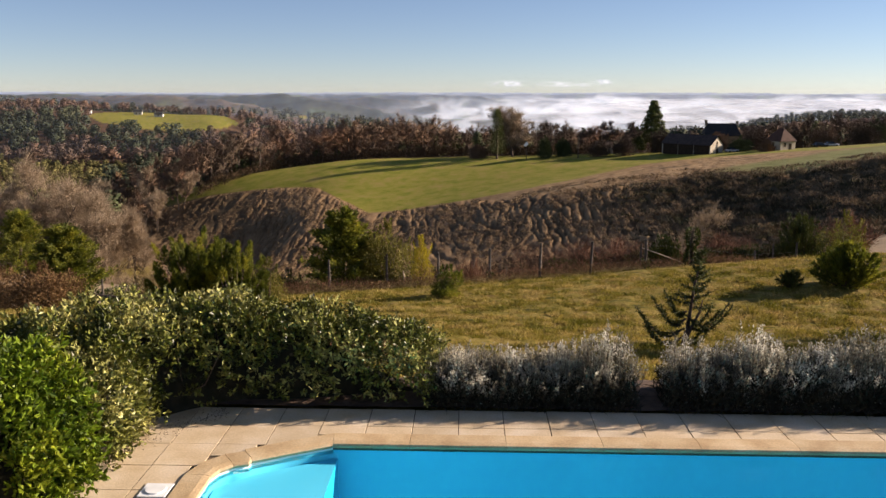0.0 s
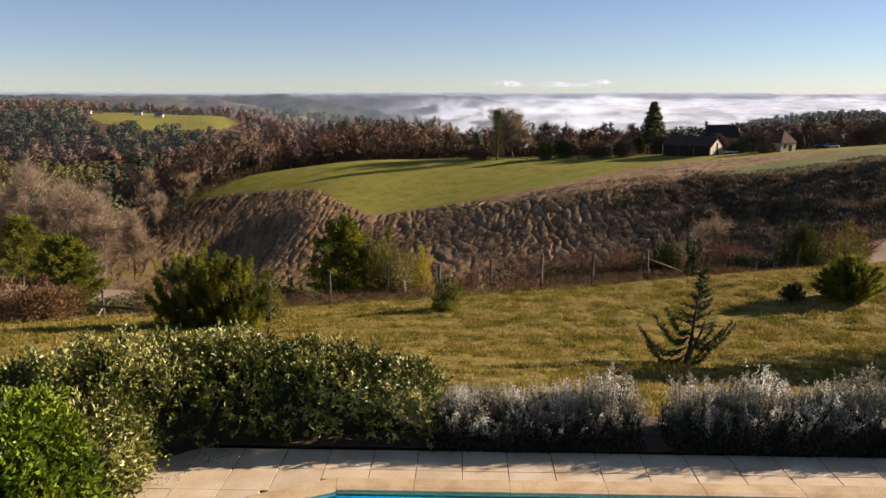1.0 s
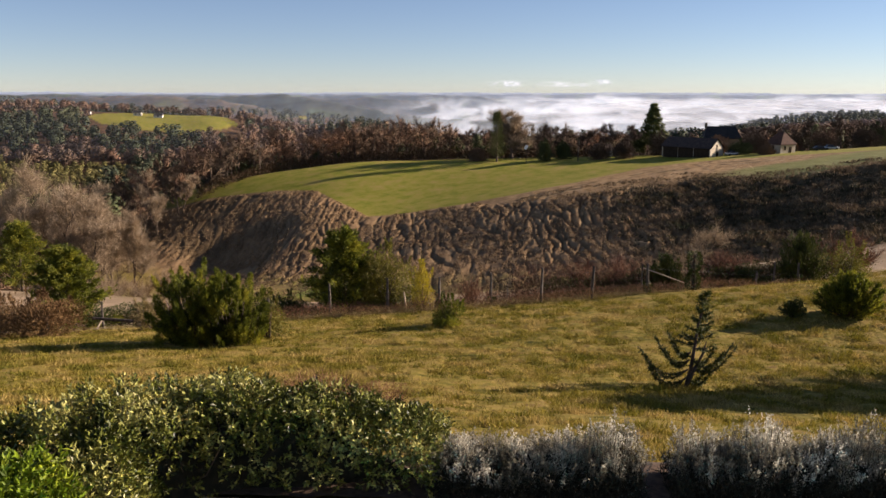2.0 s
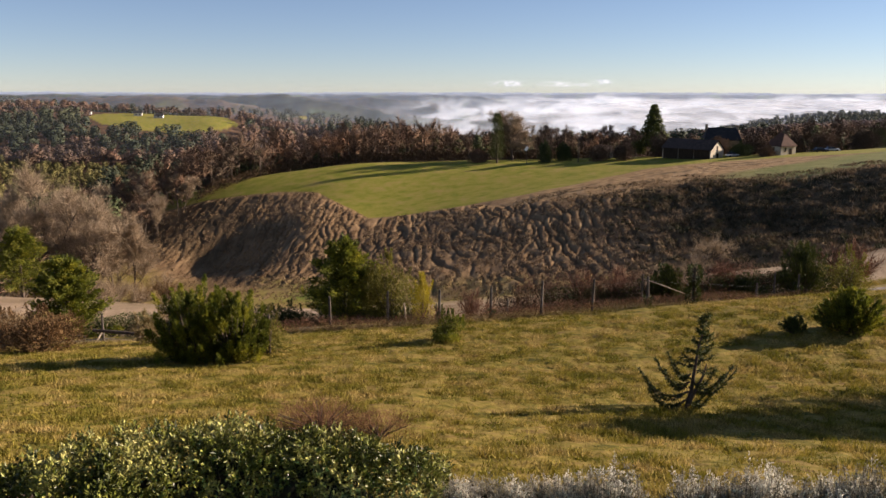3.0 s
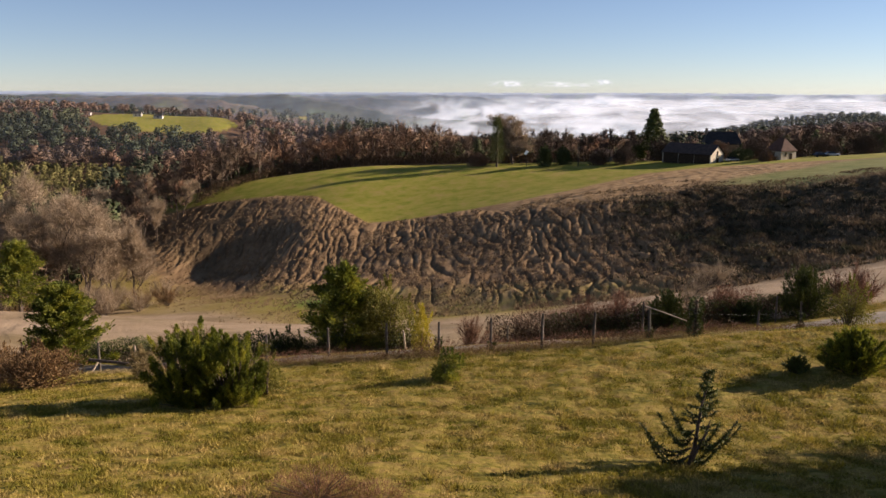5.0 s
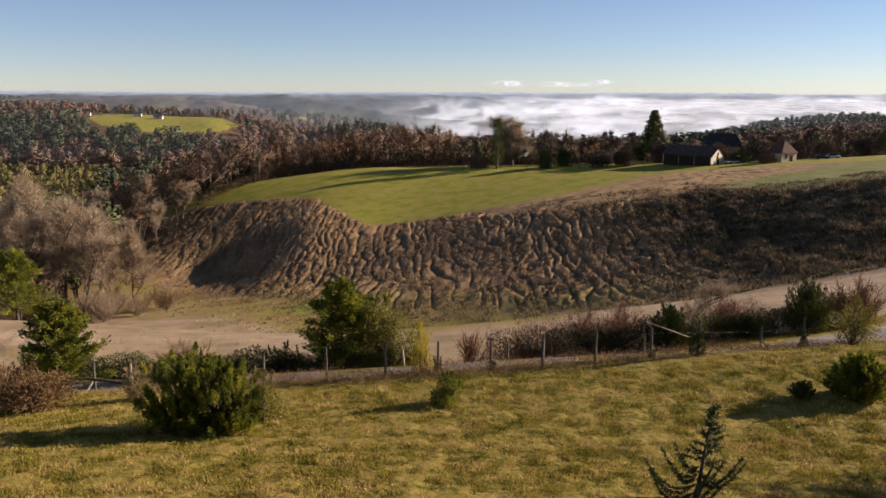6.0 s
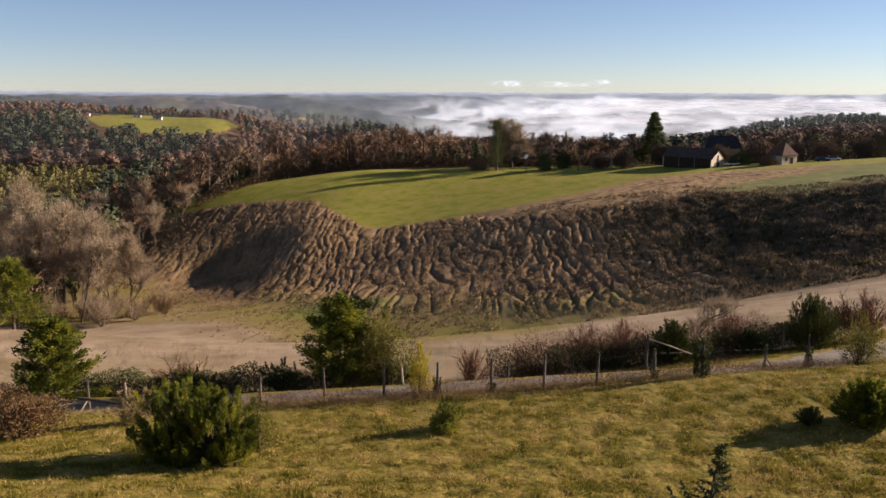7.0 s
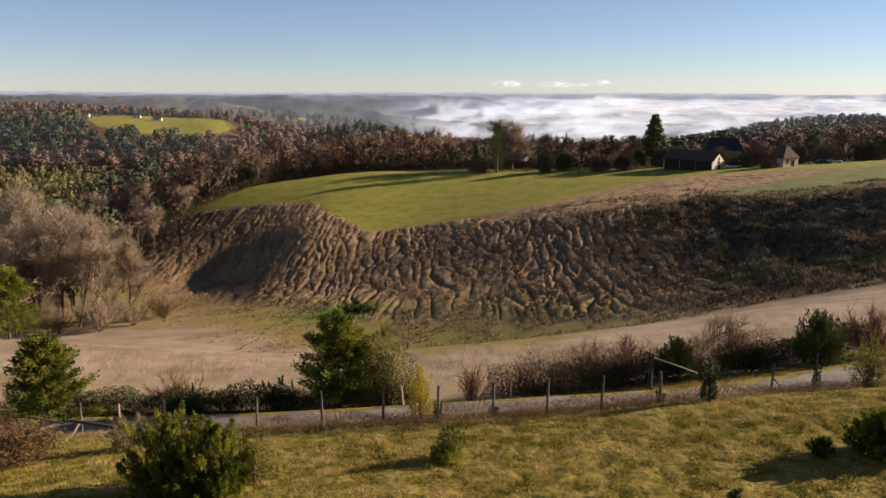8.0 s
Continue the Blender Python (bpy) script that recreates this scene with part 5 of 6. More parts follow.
def silver_shrub(label, x0, x1, y, width, height, plants, seed):
    """Upright felted stems with small grey leaves, fanning from a row of roots."""
    r = np.random.default_rng(seed)
    P, D, stems = [], [], []
    for c in range(plants):
        bx = x0 + (x1 - x0) * (0.06 + 0.88 * (c + r.uniform(0, 1)) / plants)
        by = y + r.uniform(-0.18, 0.18) * width
        edge = min(1.0, 0.62 + 1.5 * min(bx - x0, x1 - bx))
        h0 = height * edge * (0.78 + 0.42 * float(value_noise(np.array([bx * 2.3]), np.array([seed * 1.0]), 3)[0])) * (1 + 0.03 * max(0, bx - 2))
        for k in range(9):
            a, q = r.uniform(0, 2 * math.pi), r.uniform(0, 1) ** 0.6
            tip = np.array((bx + math.cos(a) * q * 0.30, by + math.sin(a) * q * width * 0.40, h0 * r.uniform(0.75, 1.08) * (1 - 0.45 * q ** 2)))
            root = np.array((bx, by, -0.05))
            mid = root * 0.45 + tip * 0.55 + np.array((math.cos(a), math.sin(a), 0)) * 0.08 * q
            stems.append(tube_arrays([root, mid, tip], [0.006, 0.004, 0.002], 3))
            if k < 1:
                t = r.uniform(0, 0.6, (40, 1))
                P.append(root * (1 - t) + mid * t + r.normal(scale=(0.09, 0.12, 0.03), size=(40, 3)) + (0, 0, 0.06))
                D.append(r.normal(size=(40, 3)) + (0, 0, 0.5))
            m = 48
            t = r.uniform(0.25, 1, (m, 1)) ** 0.75
            p = (1 - t) ** 2 * root + 2 * t * (1 - t) * mid + t ** 2 * tip
            P.append(p + r.normal(scale=0.016, size=(m, 3)))
            D.append((tip - mid) / np.linalg.norm(tip - mid) * 0.7 + r.normal(scale=0.6, size=(m, 3)) + (0, 0, 0.25))
    v, f = leaf_arrays(np.concatenate(P), np.concatenate(D), 0.036, 0.015, 0.2, seed)
    e = new("silver_shrub")
    tagged(e, label, "shrub")
    link_mesh("foliage", v, f, M["silver"], e)
    sv, sf = join(stems)
    link_mesh("woody_base", sv, sf, M["bark"], e)
    # near-black core sheet painted as the shade inside the shrub
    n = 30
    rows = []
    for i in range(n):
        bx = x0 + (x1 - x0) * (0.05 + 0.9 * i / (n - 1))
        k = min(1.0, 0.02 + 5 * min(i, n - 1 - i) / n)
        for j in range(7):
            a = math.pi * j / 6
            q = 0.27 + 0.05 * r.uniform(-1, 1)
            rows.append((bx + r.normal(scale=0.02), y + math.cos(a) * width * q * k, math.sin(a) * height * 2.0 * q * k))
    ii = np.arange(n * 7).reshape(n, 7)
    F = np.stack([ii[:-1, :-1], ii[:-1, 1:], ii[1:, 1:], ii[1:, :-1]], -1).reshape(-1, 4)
    link_mesh("shade_core", np.array(rows), F, M["core"], e)
    # dead twigs low in the shrub, near-black for the shade there
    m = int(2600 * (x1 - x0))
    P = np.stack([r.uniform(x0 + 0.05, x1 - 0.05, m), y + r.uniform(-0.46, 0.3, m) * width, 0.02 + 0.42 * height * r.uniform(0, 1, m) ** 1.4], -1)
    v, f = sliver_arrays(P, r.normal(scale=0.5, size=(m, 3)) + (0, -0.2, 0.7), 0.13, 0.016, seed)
    link_mesh("brushwood", v, f, M["core"], e, "dead brushwood at the base, darkened for shade")


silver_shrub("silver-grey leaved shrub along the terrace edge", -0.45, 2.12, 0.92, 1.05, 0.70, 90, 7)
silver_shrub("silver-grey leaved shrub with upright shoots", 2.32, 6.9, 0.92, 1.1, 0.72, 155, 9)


# ---- meadow ----
def tufts(name, label, x, y, height, per, width, mat, seed, lean=0.45):
    r = np.random.default_rng(seed)
    x, y = np.repeat(x, per), np.repeat(y, per)
    n = len(x)
    x, y = x + r.normal(scale=0.06, size=n), y + r.normal(scale=0.06, size=n)
    P = np.stack([x, y, land(x, y) - 0.02], -1)
    D = np.stack([r.normal(scale=lean, size=n), r.normal(scale=lean, size=n), np.ones(n)], -1)
    v, f = sliver_arrays(P, D, np.repeat(height, per), width, seed)
    return tagged(link_mesh(name, v, f, mat), label, "grass", kind="stuff")


def meadow():
    r = np.random.default_rng(21)
    n = 190000
    y = 2.2 + 23 * r.uniform(0, 1, n) ** 0.8
    x = r.uniform(-1, 1, n) * 0.60 * (y + 10)
    keep = fbm(x / 0.5, y / 0.5, 3, 14) > r.uniform(0.2, 0.5, n)
    x, y = x[keep], y[keep]
    tufts("meadow_grass", "rough yellow-green winter meadow grass", x, y, 0.05 + 0.22 * fbm(x / 0.4, y / 0.4, 2, 6) ** 2, 2, 0.030, M["grassblade"], 2, 0.7)
    n = 14000
    x = r.uniform(-30, 26, n)
    y = track_mid(x) - 2.5 + r.normal(scale=0.5, size=n)
    tufts("verge_grass", "tall straw-coloured grass along the fence", x, y, r.uniform(0.08, 0.34, n) * (0.4 + fbm(x / 1.1, y / 1.1, 2, 44)), 4, 0.018, M["verge"], 3, 0.45)
    x = r.uniform(-34, 34, n)
    y = track_mid(x) + 2.0 + r.uniform(0, 2.8, n)
    tufts("verge_grass", "golden green grass on the bank beyond the track", x, y, r.uniform(0.12, 0.32, n), 5, 0.022, M["bankgrass"], 4, 0.45)


meadow()


def slope_tussocks():
    r = np.random.default_rng(31)
    n = 70000
    x = r.uniform(-108, 105, n)
    y = r.uniform(88, 246, n)
    keep = (y > slope_foot(x) - 10 - 26 * r.uniform(0, 1, n) ** 2) & (y < slope_crest(x) - 1 + 20 * smooth_step(4, 25, x)) & (fbm(x / 3, y / 8, 2, 9) > 0.38) & (ruts(x, y) < 0.45)
    x, y = x[keep], y[keep]
    P = np.stack([x, y, land(x, y) + relief(x, y) - 0.05], -1)
    P = np.repeat(P, 5, 0) + r.normal(scale=(0.2, 0.2, 0.02), size=(len(P) * 5, 3))
    D = np.stack([r.normal(scale=0.6, size=len(P)), r.normal(scale=0.6, size=len(P)), np.ones(len(P))], -1)
    v, f = sliver_arrays(P, D, 0.5, 0.11, 5)
    tagged(link_mesh("tussock_grass", v, f, M["tussock"]), "coarse brown tussocks on the worn slope", "grass", kind="stuff")


slope_tussocks()


def slope_scrub():
    """Shaggy clumps of heath on the ribs of the overgrown side of the slope."""
    r = np.random.default_rng(37)
    n = 9000
    x = r.uniform(20, 104, n)
    y = r.uniform(72, 190, n)
    keep = (y > slope_foot(x) - 5) & (y < slope_crest(x) - 2) & (ruts(x, y) < 0.35) & (r.uniform(0, 1, n) < smooth_step(20, 40, x))
    x, y = x[keep], y[keep]
    size = 0.45 + 0.9 * fbm(x / 3, y / 6, 2, 19)
    P = np.repeat(np.stack([x, y, land(x, y) + relief(x, y) - 0.1], -1), 14, 0)
    k = np.repeat(size, 14)
    d = r.normal(size=P.shape) * (0.34, 0.34, 0.0)
    P = P + d * k[:, None]
    D = d * 1.2 + r.normal(scale=0.35, size=P.shape) + (0, 0, 0.9)
    v, f = sliver_arrays(P, D, k * 0.85, 0.17, 6)
    tagged(link_mesh("slope_scrub", v, f, M["scrub"]), "dark brown and olive scrub on the shaded slope", "scrub", kind="stuff")


slope_scrub()


# ---- trees and bushes of the meadow ----
def larch():
    """Young conifer with an open crown of upswept, drooping-fringed boughs."""
    r = np.random.default_rng(77)
    wood, P, D = [], [], []
    lean = np.array((0.16, 0.02, 1.0))
    trunk = [lean * h + (0.03 * math.sin(3 * h), 0, 0) for h in (0, 0.5, 1.0, 1.6, 2.1, 2.45)]
    wood.append(tube_arrays(trunk, [0.055, 0.048, 0.04, 0.028, 0.016, 0.005], 6))
    wood.append(tube_arrays([(0.02, 0, 0.05), (0.2, -0.05, 0.55), (0.36, -0.08, 0.95), (0.42, -0.08, 1.25)], [0.05, 0.04, 0.03, 0.01], 5))

    def bough(base, tip, sag, rad, n, fringe):
        base, tip = np.array(base, float), np.array(tip, float)
        ts = np.linspace(0, 1, 7)
        pts = [base + (tip - base) * t - np.array((0, 0, sag * math.sin(math.pi * t))) for t in ts]
        wood.append(tube_arrays(pts, np.linspace(rad, 0.005, 7), 4))
        pts = np.array(pts)
        q = r.uniform(0.12, 1, n) * 6
        k = np.minimum(q.astype(int), 5)
        p = pts[k] + (pts[k + 1] - pts[k]) * (q - k)[:, None]
        P.append(p)
        D.append(r.normal(scale=0.8, size=(n, 3)) * fringe + (pts[k + 1] - pts[k]) * 2.0 + (0, 0, -0.15))
    for x, z, top in ((-1.12, 0.5, 0.98), (-0.95, 0.3, 0.62), (-0.72, 0.75, 1.18), (-0.42, 0.95, 1.35), (1.15, 0.62, 1.12), (0.72, 0.85, 1.05), (0.55, 0.35, 0.5)):
        for dy in (-0.18, 0.2):
            bough((0.08 * z, 0, z), (x * r.uniform(0.9, 1.05), dy * r.uniform(0.5, 2.2), top), 0.22 + 0.15 * abs(x), 0.022, 330, 1.0)
    for h in np.linspace(1.05, 2.4, 12):
        for a in r.uniform(0, 6.28, 3):
            l = 0.52 * (2.65 - h) / 1.6
            b = lean * h
            bough(b, b + np.array((math.cos(a) * l, math.sin(a) * l, 0.10)), 0.05, 0.01, 70, 0.8)
    P, D = np.concatenate(P), np.concatenate(D)
    crown = sliver_arrays(P, D, 0.115, 0.026, 5)
    tree_thing("young_conifer", "young conifer with open upswept drooping boughs", 5.45, 11.2, join(wood), crown, M["bark"], M["yewdark"])


larch()


def needle_bush(name, label, x, y, size, boughs, seed, mat, per=150, leaf=(0.16, 0.035), category="bush", up=0.55, z=None):
    """A spreading conifer bush of feathery boughs rising from one root."""
    r = np.random.default_rng(seed)
    w, d, h = size
    wood, P, D = [], [], []
    for c in range(boughs):
        a = 2.399 * c + r.uniform(-0.3, 0.3)
        t = (c + 0.5) / boughs
        el = radians(8 + 80 * t ** 0.8)
        tip = np.array((math.cos(a) * math.cos(el) * w / 2, math.sin(a) * math.cos(el) * d / 2, 0.12 * h + math.sin(el) * h * 0.9)) * r.uniform(0.8, 1.08)
        pts = [tip * s + np.array((0, 0, -0.05 * h * math.sin(math.pi * s))) for s in np.linspace(0, 1, 6)]
        wood.append(tube_arrays(pts, np.linspace(0.03, 0.005, 6), 3))
        pts = np.array(pts)
        q = r.uniform(0.25, 1, per) ** 0.7 * 5
        k = np.minimum(q.astype(int), 4)
        p = pts[k] + (pts[k + 1] - pts[k]) * (q - k)[:, None]
        spread = 0.065 * (w + h) / 2 * (1.25 - q / 5)[:, None]
        P.append(p + r.normal(size=(per, 3)) * spread * (1, 1, 0.7))
        D.append(pts[k + 1] - pts[k] + r.normal(scale=0.12, size=(per, 3)) + (0, 0, 0.05 * up))
    P = np.concatenate(P)
    P[:, 2] = np.maximum(P[:, 2], 0.03)
    return tree_thing(name, label, x, y, join(wood), leaf_arrays(P, np.concatenate(D), leaf[0], leaf[1], seed=seed), M["bark"], mat, category=category, crown_name="foliage", z=z)


bush("autumn_bush", "thin yellow-brown bush beside the juniper", -6.55, 17.6, (1.5, 1.4, 1.6), 2200, M["olive"], (0.09, 0.035), 12, spikes=8, spike=0.5, up=0.7)
def plume_bush(name, label, x, y, size, plumes, seed, mat, per=240, leaf=(0.10, 0.034)):
    """A juniper of many thick upright sprays over a dark twiggy heart."""
    r = np.random.default_rng(seed)
    w, d, h = size
    wood, P, D = [], [], []
    for c in range(plumes):
        a, el = 2.399 * c + r.uniform(-0.3, 0.3), math.asin(((c + 0.5) / plumes) ** 1.15)
        k = r.uniform(0.68, 1.06) if c % 4 else r.uniform(0.35, 0.6)
        at = np.array((math.cos(a) * math.cos(el) * w * 0.5, math.sin(a) * math.cos(el) * d * 0.5, h * (0.10 + 0.72 * math.sin(el)))) * k
        foot = at * (0.12, 0.12, 0.0)
        wood.append(tube_arrays([foot, foot * 0.5 + at * 0.5 - (0, 0, 0.05), at], [0.026, 0.018, 0.006], 3))
        way = np.array((math.cos(a) * math.cos(el) * 0.55, math.sin(a) * math.cos(el) * 0.55, 1.0)) + r.normal(scale=0.15, size=3)
        way /= np.linalg.norm(way)
        long, thick = r.uniform(0.35, 0.75), r.uniform(0.09, 0.15)
        t = r.uniform(0, 1, (per, 1))
        side = r.normal(size=(per, 3))
        side /= np.linalg.norm(side, axis=1, keepdims=True)
        P.append(at + way * (t - 0.35) * long + side * thick * (1.15 - t ** 2) * r.uniform(0.35, 1, (per, 1)))
        D.append(way * 0.9 + side * 0.55 + r.normal(scale=0.25, size=(per, 3)))
    P = np.concatenate(P)
    P[:, 2] = np.maximum(P[:, 2], 0.03)
    return tree_thing(name, label, x, y, join(wood), leaf_arrays(P, np.concatenate(D), leaf[0], leaf[1], seed=seed), M["bark"], mat, category="bush", crown_name="foliage", wood_name="woody_base")


plume_bush("juniper_bush", "large bushy olive-green juniper in the meadow", -8.6, 16.5, (2.7, 2.5, 3.0), 130, 11, M["juniper"])
plume_bush("juniper_bush", "lower half of a bushy green juniper pair", -7.3, 16.3, (2.1, 2.0, 2.6), 90, 111, M["juniper"])
needle_bush("yew_bush", "dark green spreading yew bush in the meadow", 12.9, 18.8, (2.5, 2.1, 1.45), 60, 13, M["juniper"], 190, (0.16, 0.04))
needle_bush("yew_bush", "small dark green yew seedling beside the bush", 11.1, 18.9, (0.95, 0.9, 0.62), 22, 14, M["yewdark"], 90, (0.12, 0.03))
bush("round_shrub", "small round green shrub at the meadow edge", -0.65, 19.2, (1.45, 1.2, 1.15), 3600, M["juniper"], (0.09, 0.035), 15, spikes=8, spike=0.25)
bush("red_twig_shrub", "sparse reddish-brown twiggy shrub below the hedge", -2.9, 7.2, (3.0, 1.9, 0.75), 6500, M["redtwig"], (0.16, 0.005), 16, spikes=0, up=1.0, slivers=True)
bush("red_twig_shrub", "reddish twiggy shrub behind the hedge", -1.7, 6.8, (1.9, 1.4, 0.6), 3000, M["redtwig"], (0.16, 0.005), 17, spikes=0, up=1.0, slivers=True)
bush("bramble_thicket", "rusty brown bramble thicket by the fence", -15.5, 20.1, (3.4, 2.6, 1.7), 8000, M["bramble"], (0.12, 0.04), 18, spikes=10, spike=0.4)
bush("bramble_thicket", "pinkish brown bramble thicket by the fence", -18.3, 21.0, (4.4, 3.0, 1.9), 9000, M["bramble"], (0.13, 0.035), 19, spikes=10, spike=0.4)
bush("bramble_thicket", "straw-brown scrub at the corner post", -12.2, 21.8, (1.6, 1.5, 1.5), 2600, M["verge"], (0.14, 0.03), 20, spikes=6, spike=0.4)
bush("yellow_bush", "bright yellow-leaved willow bush by the fence", -1.9, 25.0, (1.2, 1.0, 2.0), 2600, M["yellowleaf"], (0.10, 0.03), 22, spikes=12, spike=0.5, up=1.0)


def small_conifer(name, label, x, y, height, width, seed, mat, per=120, category="tree"):
    r = np.random.default_rng(seed)
    wood = [tube_arrays([(0, 0, 0), (0.03, 0, height * 0.5), (0, 0.02, height)], [height * 0.022, height * 0.014, 0.006], 6)]
    P, D = [], []
    n = int(26 + 6 * height)
    for c in range(n):
        t = 0.10 + 0.88 * c / n
        a = 2.399 * c
        l = width / 2 * (1 - t) ** 0.75 * r.uniform(0.65, 1.15) + 0.06 * width
        b = np.array((0, 0, height * t))
        tip = b + np.array((math.cos(a) * l, math.sin(a) * l, l * r.uniform(0.15, 0.6)))
        wood.append(tube_arrays([b, (b + tip) / 2 - (0, 0, 0.04), tip], [0.02, 0.013, 0.004], 3))
        q = r.uniform(0.15, 1, (per, 1))
        P.append(b + (tip - b) * q + r.normal(scale=0.055 * height * 0.6, size=(per, 3)) * (1.2 - 0.6 * q))
        D.append((tip - b) + r.normal(scale=0.5 * l, size=(per, 3)) + (0, 0, 0.1))
    return tree_thing(name, label, x, y, join(wood), leaf_arrays(np.concatenate(P), np.concatenate(D), 0.15 + 0.006 * height, 0.055 + 0.004 * height, seed=seed), M["bark"], mat, category=category)


small_conifer("juniper_tree", "small green juniper tree beyond the fence", -19.7, 30.0, 4.4, 4.4, 31, M["juniper"], 330)
small_conifer("juniper_tree", "dark juniper tree beside the track", -6.3, 32.2, 4.7, 5.0, 32, M["juniper"], 330)
bush("olive_tree", "yellow-olive leafy young tree beside the track", -4.0, 31.6, (3.5, 2.6, 4.0), 11000, M["olive"], (0.13, 0.05), 33, spikes=14, spike=0.6, category="tree")
bush("dark_bush", "dark evergreen undergrowth beside the track", -6.2, 33.6, (4.2, 2.0, 1.8), 5000, M["yewdark"], (0.13, 0.05), 34, spikes=6, spike=0.4)


def bare_bush(name, label, x, y, size, seed, mat, stems=26, twigs=30, category="bush", ivy=0):
    """A leafless bush: many arching stems with fine twigs."""
    r = np.random.default_rng(seed)
    w, d, h = size
    wood, ends = [], []
    for c in range(stems):
        a, q = r.uniform(0, 2 * math.pi), r.uniform(0.1, 1)
        tip = np.array((math.cos(a) * q * w / 2, math.sin(a) * q * d / 2, h * r.uniform(0.55, 1.05) * (1 - 0.25 * q)))
        pts = [tip * (0.1 + 0.9 * s, 0.1 + 0.9 * s, s) + r.normal(scale=0.03 * h, size=3) * (s > 0) * (s < 1) for s in np.linspace(0, 1, 5)]
        wood.append(tube_arrays(pts, np.linspace(0.015, 0.004, 5) * h ** 0.5, 3))
        ends.append((pts[1:], tip / np.linalg.norm(tip)))
    crown = twig_cloud(ends, int(twigs * 1.7), 0.26 * h, 0.008 * max(1, h), seed)
    return tree_thing(name, label, x, y, join(wood), crown, M["bark"], mat, category=category, crown_name="crown", wood_name="woody_base")


bare_bush("bare_shrub", "leafless reddish thicket beside the track", 0.2, 31.6, (2.8, 2.0, 1.9), 41, M["redtwig"], 26, 40)
bare_bush("bare_shrub", "leafless red-brown thicket beyond the track", 3.4, 33.0, (4.0, 2.4, 1.3), 42, M["redtwig"], 30, 36)
bare_bush("bare_shrub", "leafless reddish tall shrub beyond the track", 6.4, 34.2, (3.6, 2.4, 2.5), 43, M["redtwig"], 26, 40)
bare_bush("bare_shrub", "leafless grey-red shrub beyond the track", 8.4, 35.8, (2.8, 2.4, 2.5), 44, M["redtwig"], 22, 40)
bare_bush("bare_shrub", "leafless pinkish shrub beyond the track", 14.4, 36.8, (3.0, 2.6, 2.5), 45, M["redtwig"], 22, 40)
bare_bush("bare_shrub", "leafless dark thicket at the bend of the track", 22.0, 38.0, (4.0, 3.0, 3.0), 46, M["redtwig"], 30, 45)
bare_bush("bare_shrub", "leafless brown scrub beyond the corner post", -14.4, 32.6, (3.6, 2.0, 2.1), 47, M["bramble"], 30, 50)
bare_bush("bare_shrub", "leafless brown scrub behind the track", -11.6, 31.6, (2.6, 1.6, 1.3), 48, M["bramble"], 24, 40)
needle_bush("dark_juniper", "dark spreading juniper beside the track", 10.6, 34.2, (3.2, 2.4, 2.4), 46, 51, M["yewdark"], 130, (0.18, 0.045))
needle_bush("dark_juniper", "dark low juniper thicket beside the track", 7.4, 34.0, (3.4, 1.8, 1.1), 30, 52, M["yewdark"], 110, (0.16, 0.045))
needle_bush("dark_juniper", "dark green juniper tree at the track bend", 18.6, 36.4, (3.4, 2.6, 3.0), 56, 53, M["yewdark"], 150, (0.18, 0.045))
needle_bush("dark_juniper", "dark evergreen thicket beside the track", 15.2, 36.0, (4.0, 1.8, 1.3), 34, 54, M["yewdark"], 110, (0.16, 0.045))
bush("olive_bush", "yellow-green leafy bush at the meadow corner", 17.2, 28.2, (2.4, 2.0, 2.5), 4200, M["olive"], (0.10, 0.04), 55, spikes=12, spike=0.4)
bush("dark_bush", "dark bramble clump at the foot of the slope", -19.5, 133.5, (8.0, 4.0, 1.7), 4000, M["yewdark"], (0.30, 0.12), 60, spikes=6, spike=0.5)
bush("dark_bush", "dark evergreen scrub beside the juniper tree", -13.4, 31.0, (2.6, 1.6, 1.5), 3000, M["yewdark"], (0.12, 0.05), 56, spikes=4)
bush("dark_bush", "dark ivy-covered scrub beside the track", -9.0, 31.4, (3.0, 1.6, 1.7), 3400, M["yewdark"], (0.10, 0.05), 57, spikes=8, spike=0.4)
bush("dark_bush", "low dark hedge bank beside the track", 3.6, 33.0, (5.2, 1.4, 0.95), 3600, M["bramble"], (0.12, 0.04), 58, spikes=4)
bush("dark_bush", "green scrub beside the leaning rail", -21.5, 31.6, (3.0, 2.0, 1.4), 3000, M["juniper"], (0.12, 0.05), 59, spikes=5)


def bare_tree(name, label, x, y, height, seed, mat, levels=3, kids=5, per=14, spread=0.7, twig=0.02, trunk=0.02, spin=0.0):
    wood, ends = branches(seed, height, spread, levels, kids, trunk, 0.6, 0.12)
    crown = twig_cloud(ends, per, height * 0.12, twig, seed)
    return tree_thing(name, label, x, y, wood, crown, M["bark"], mat, spin=spin, crown_name="crown")


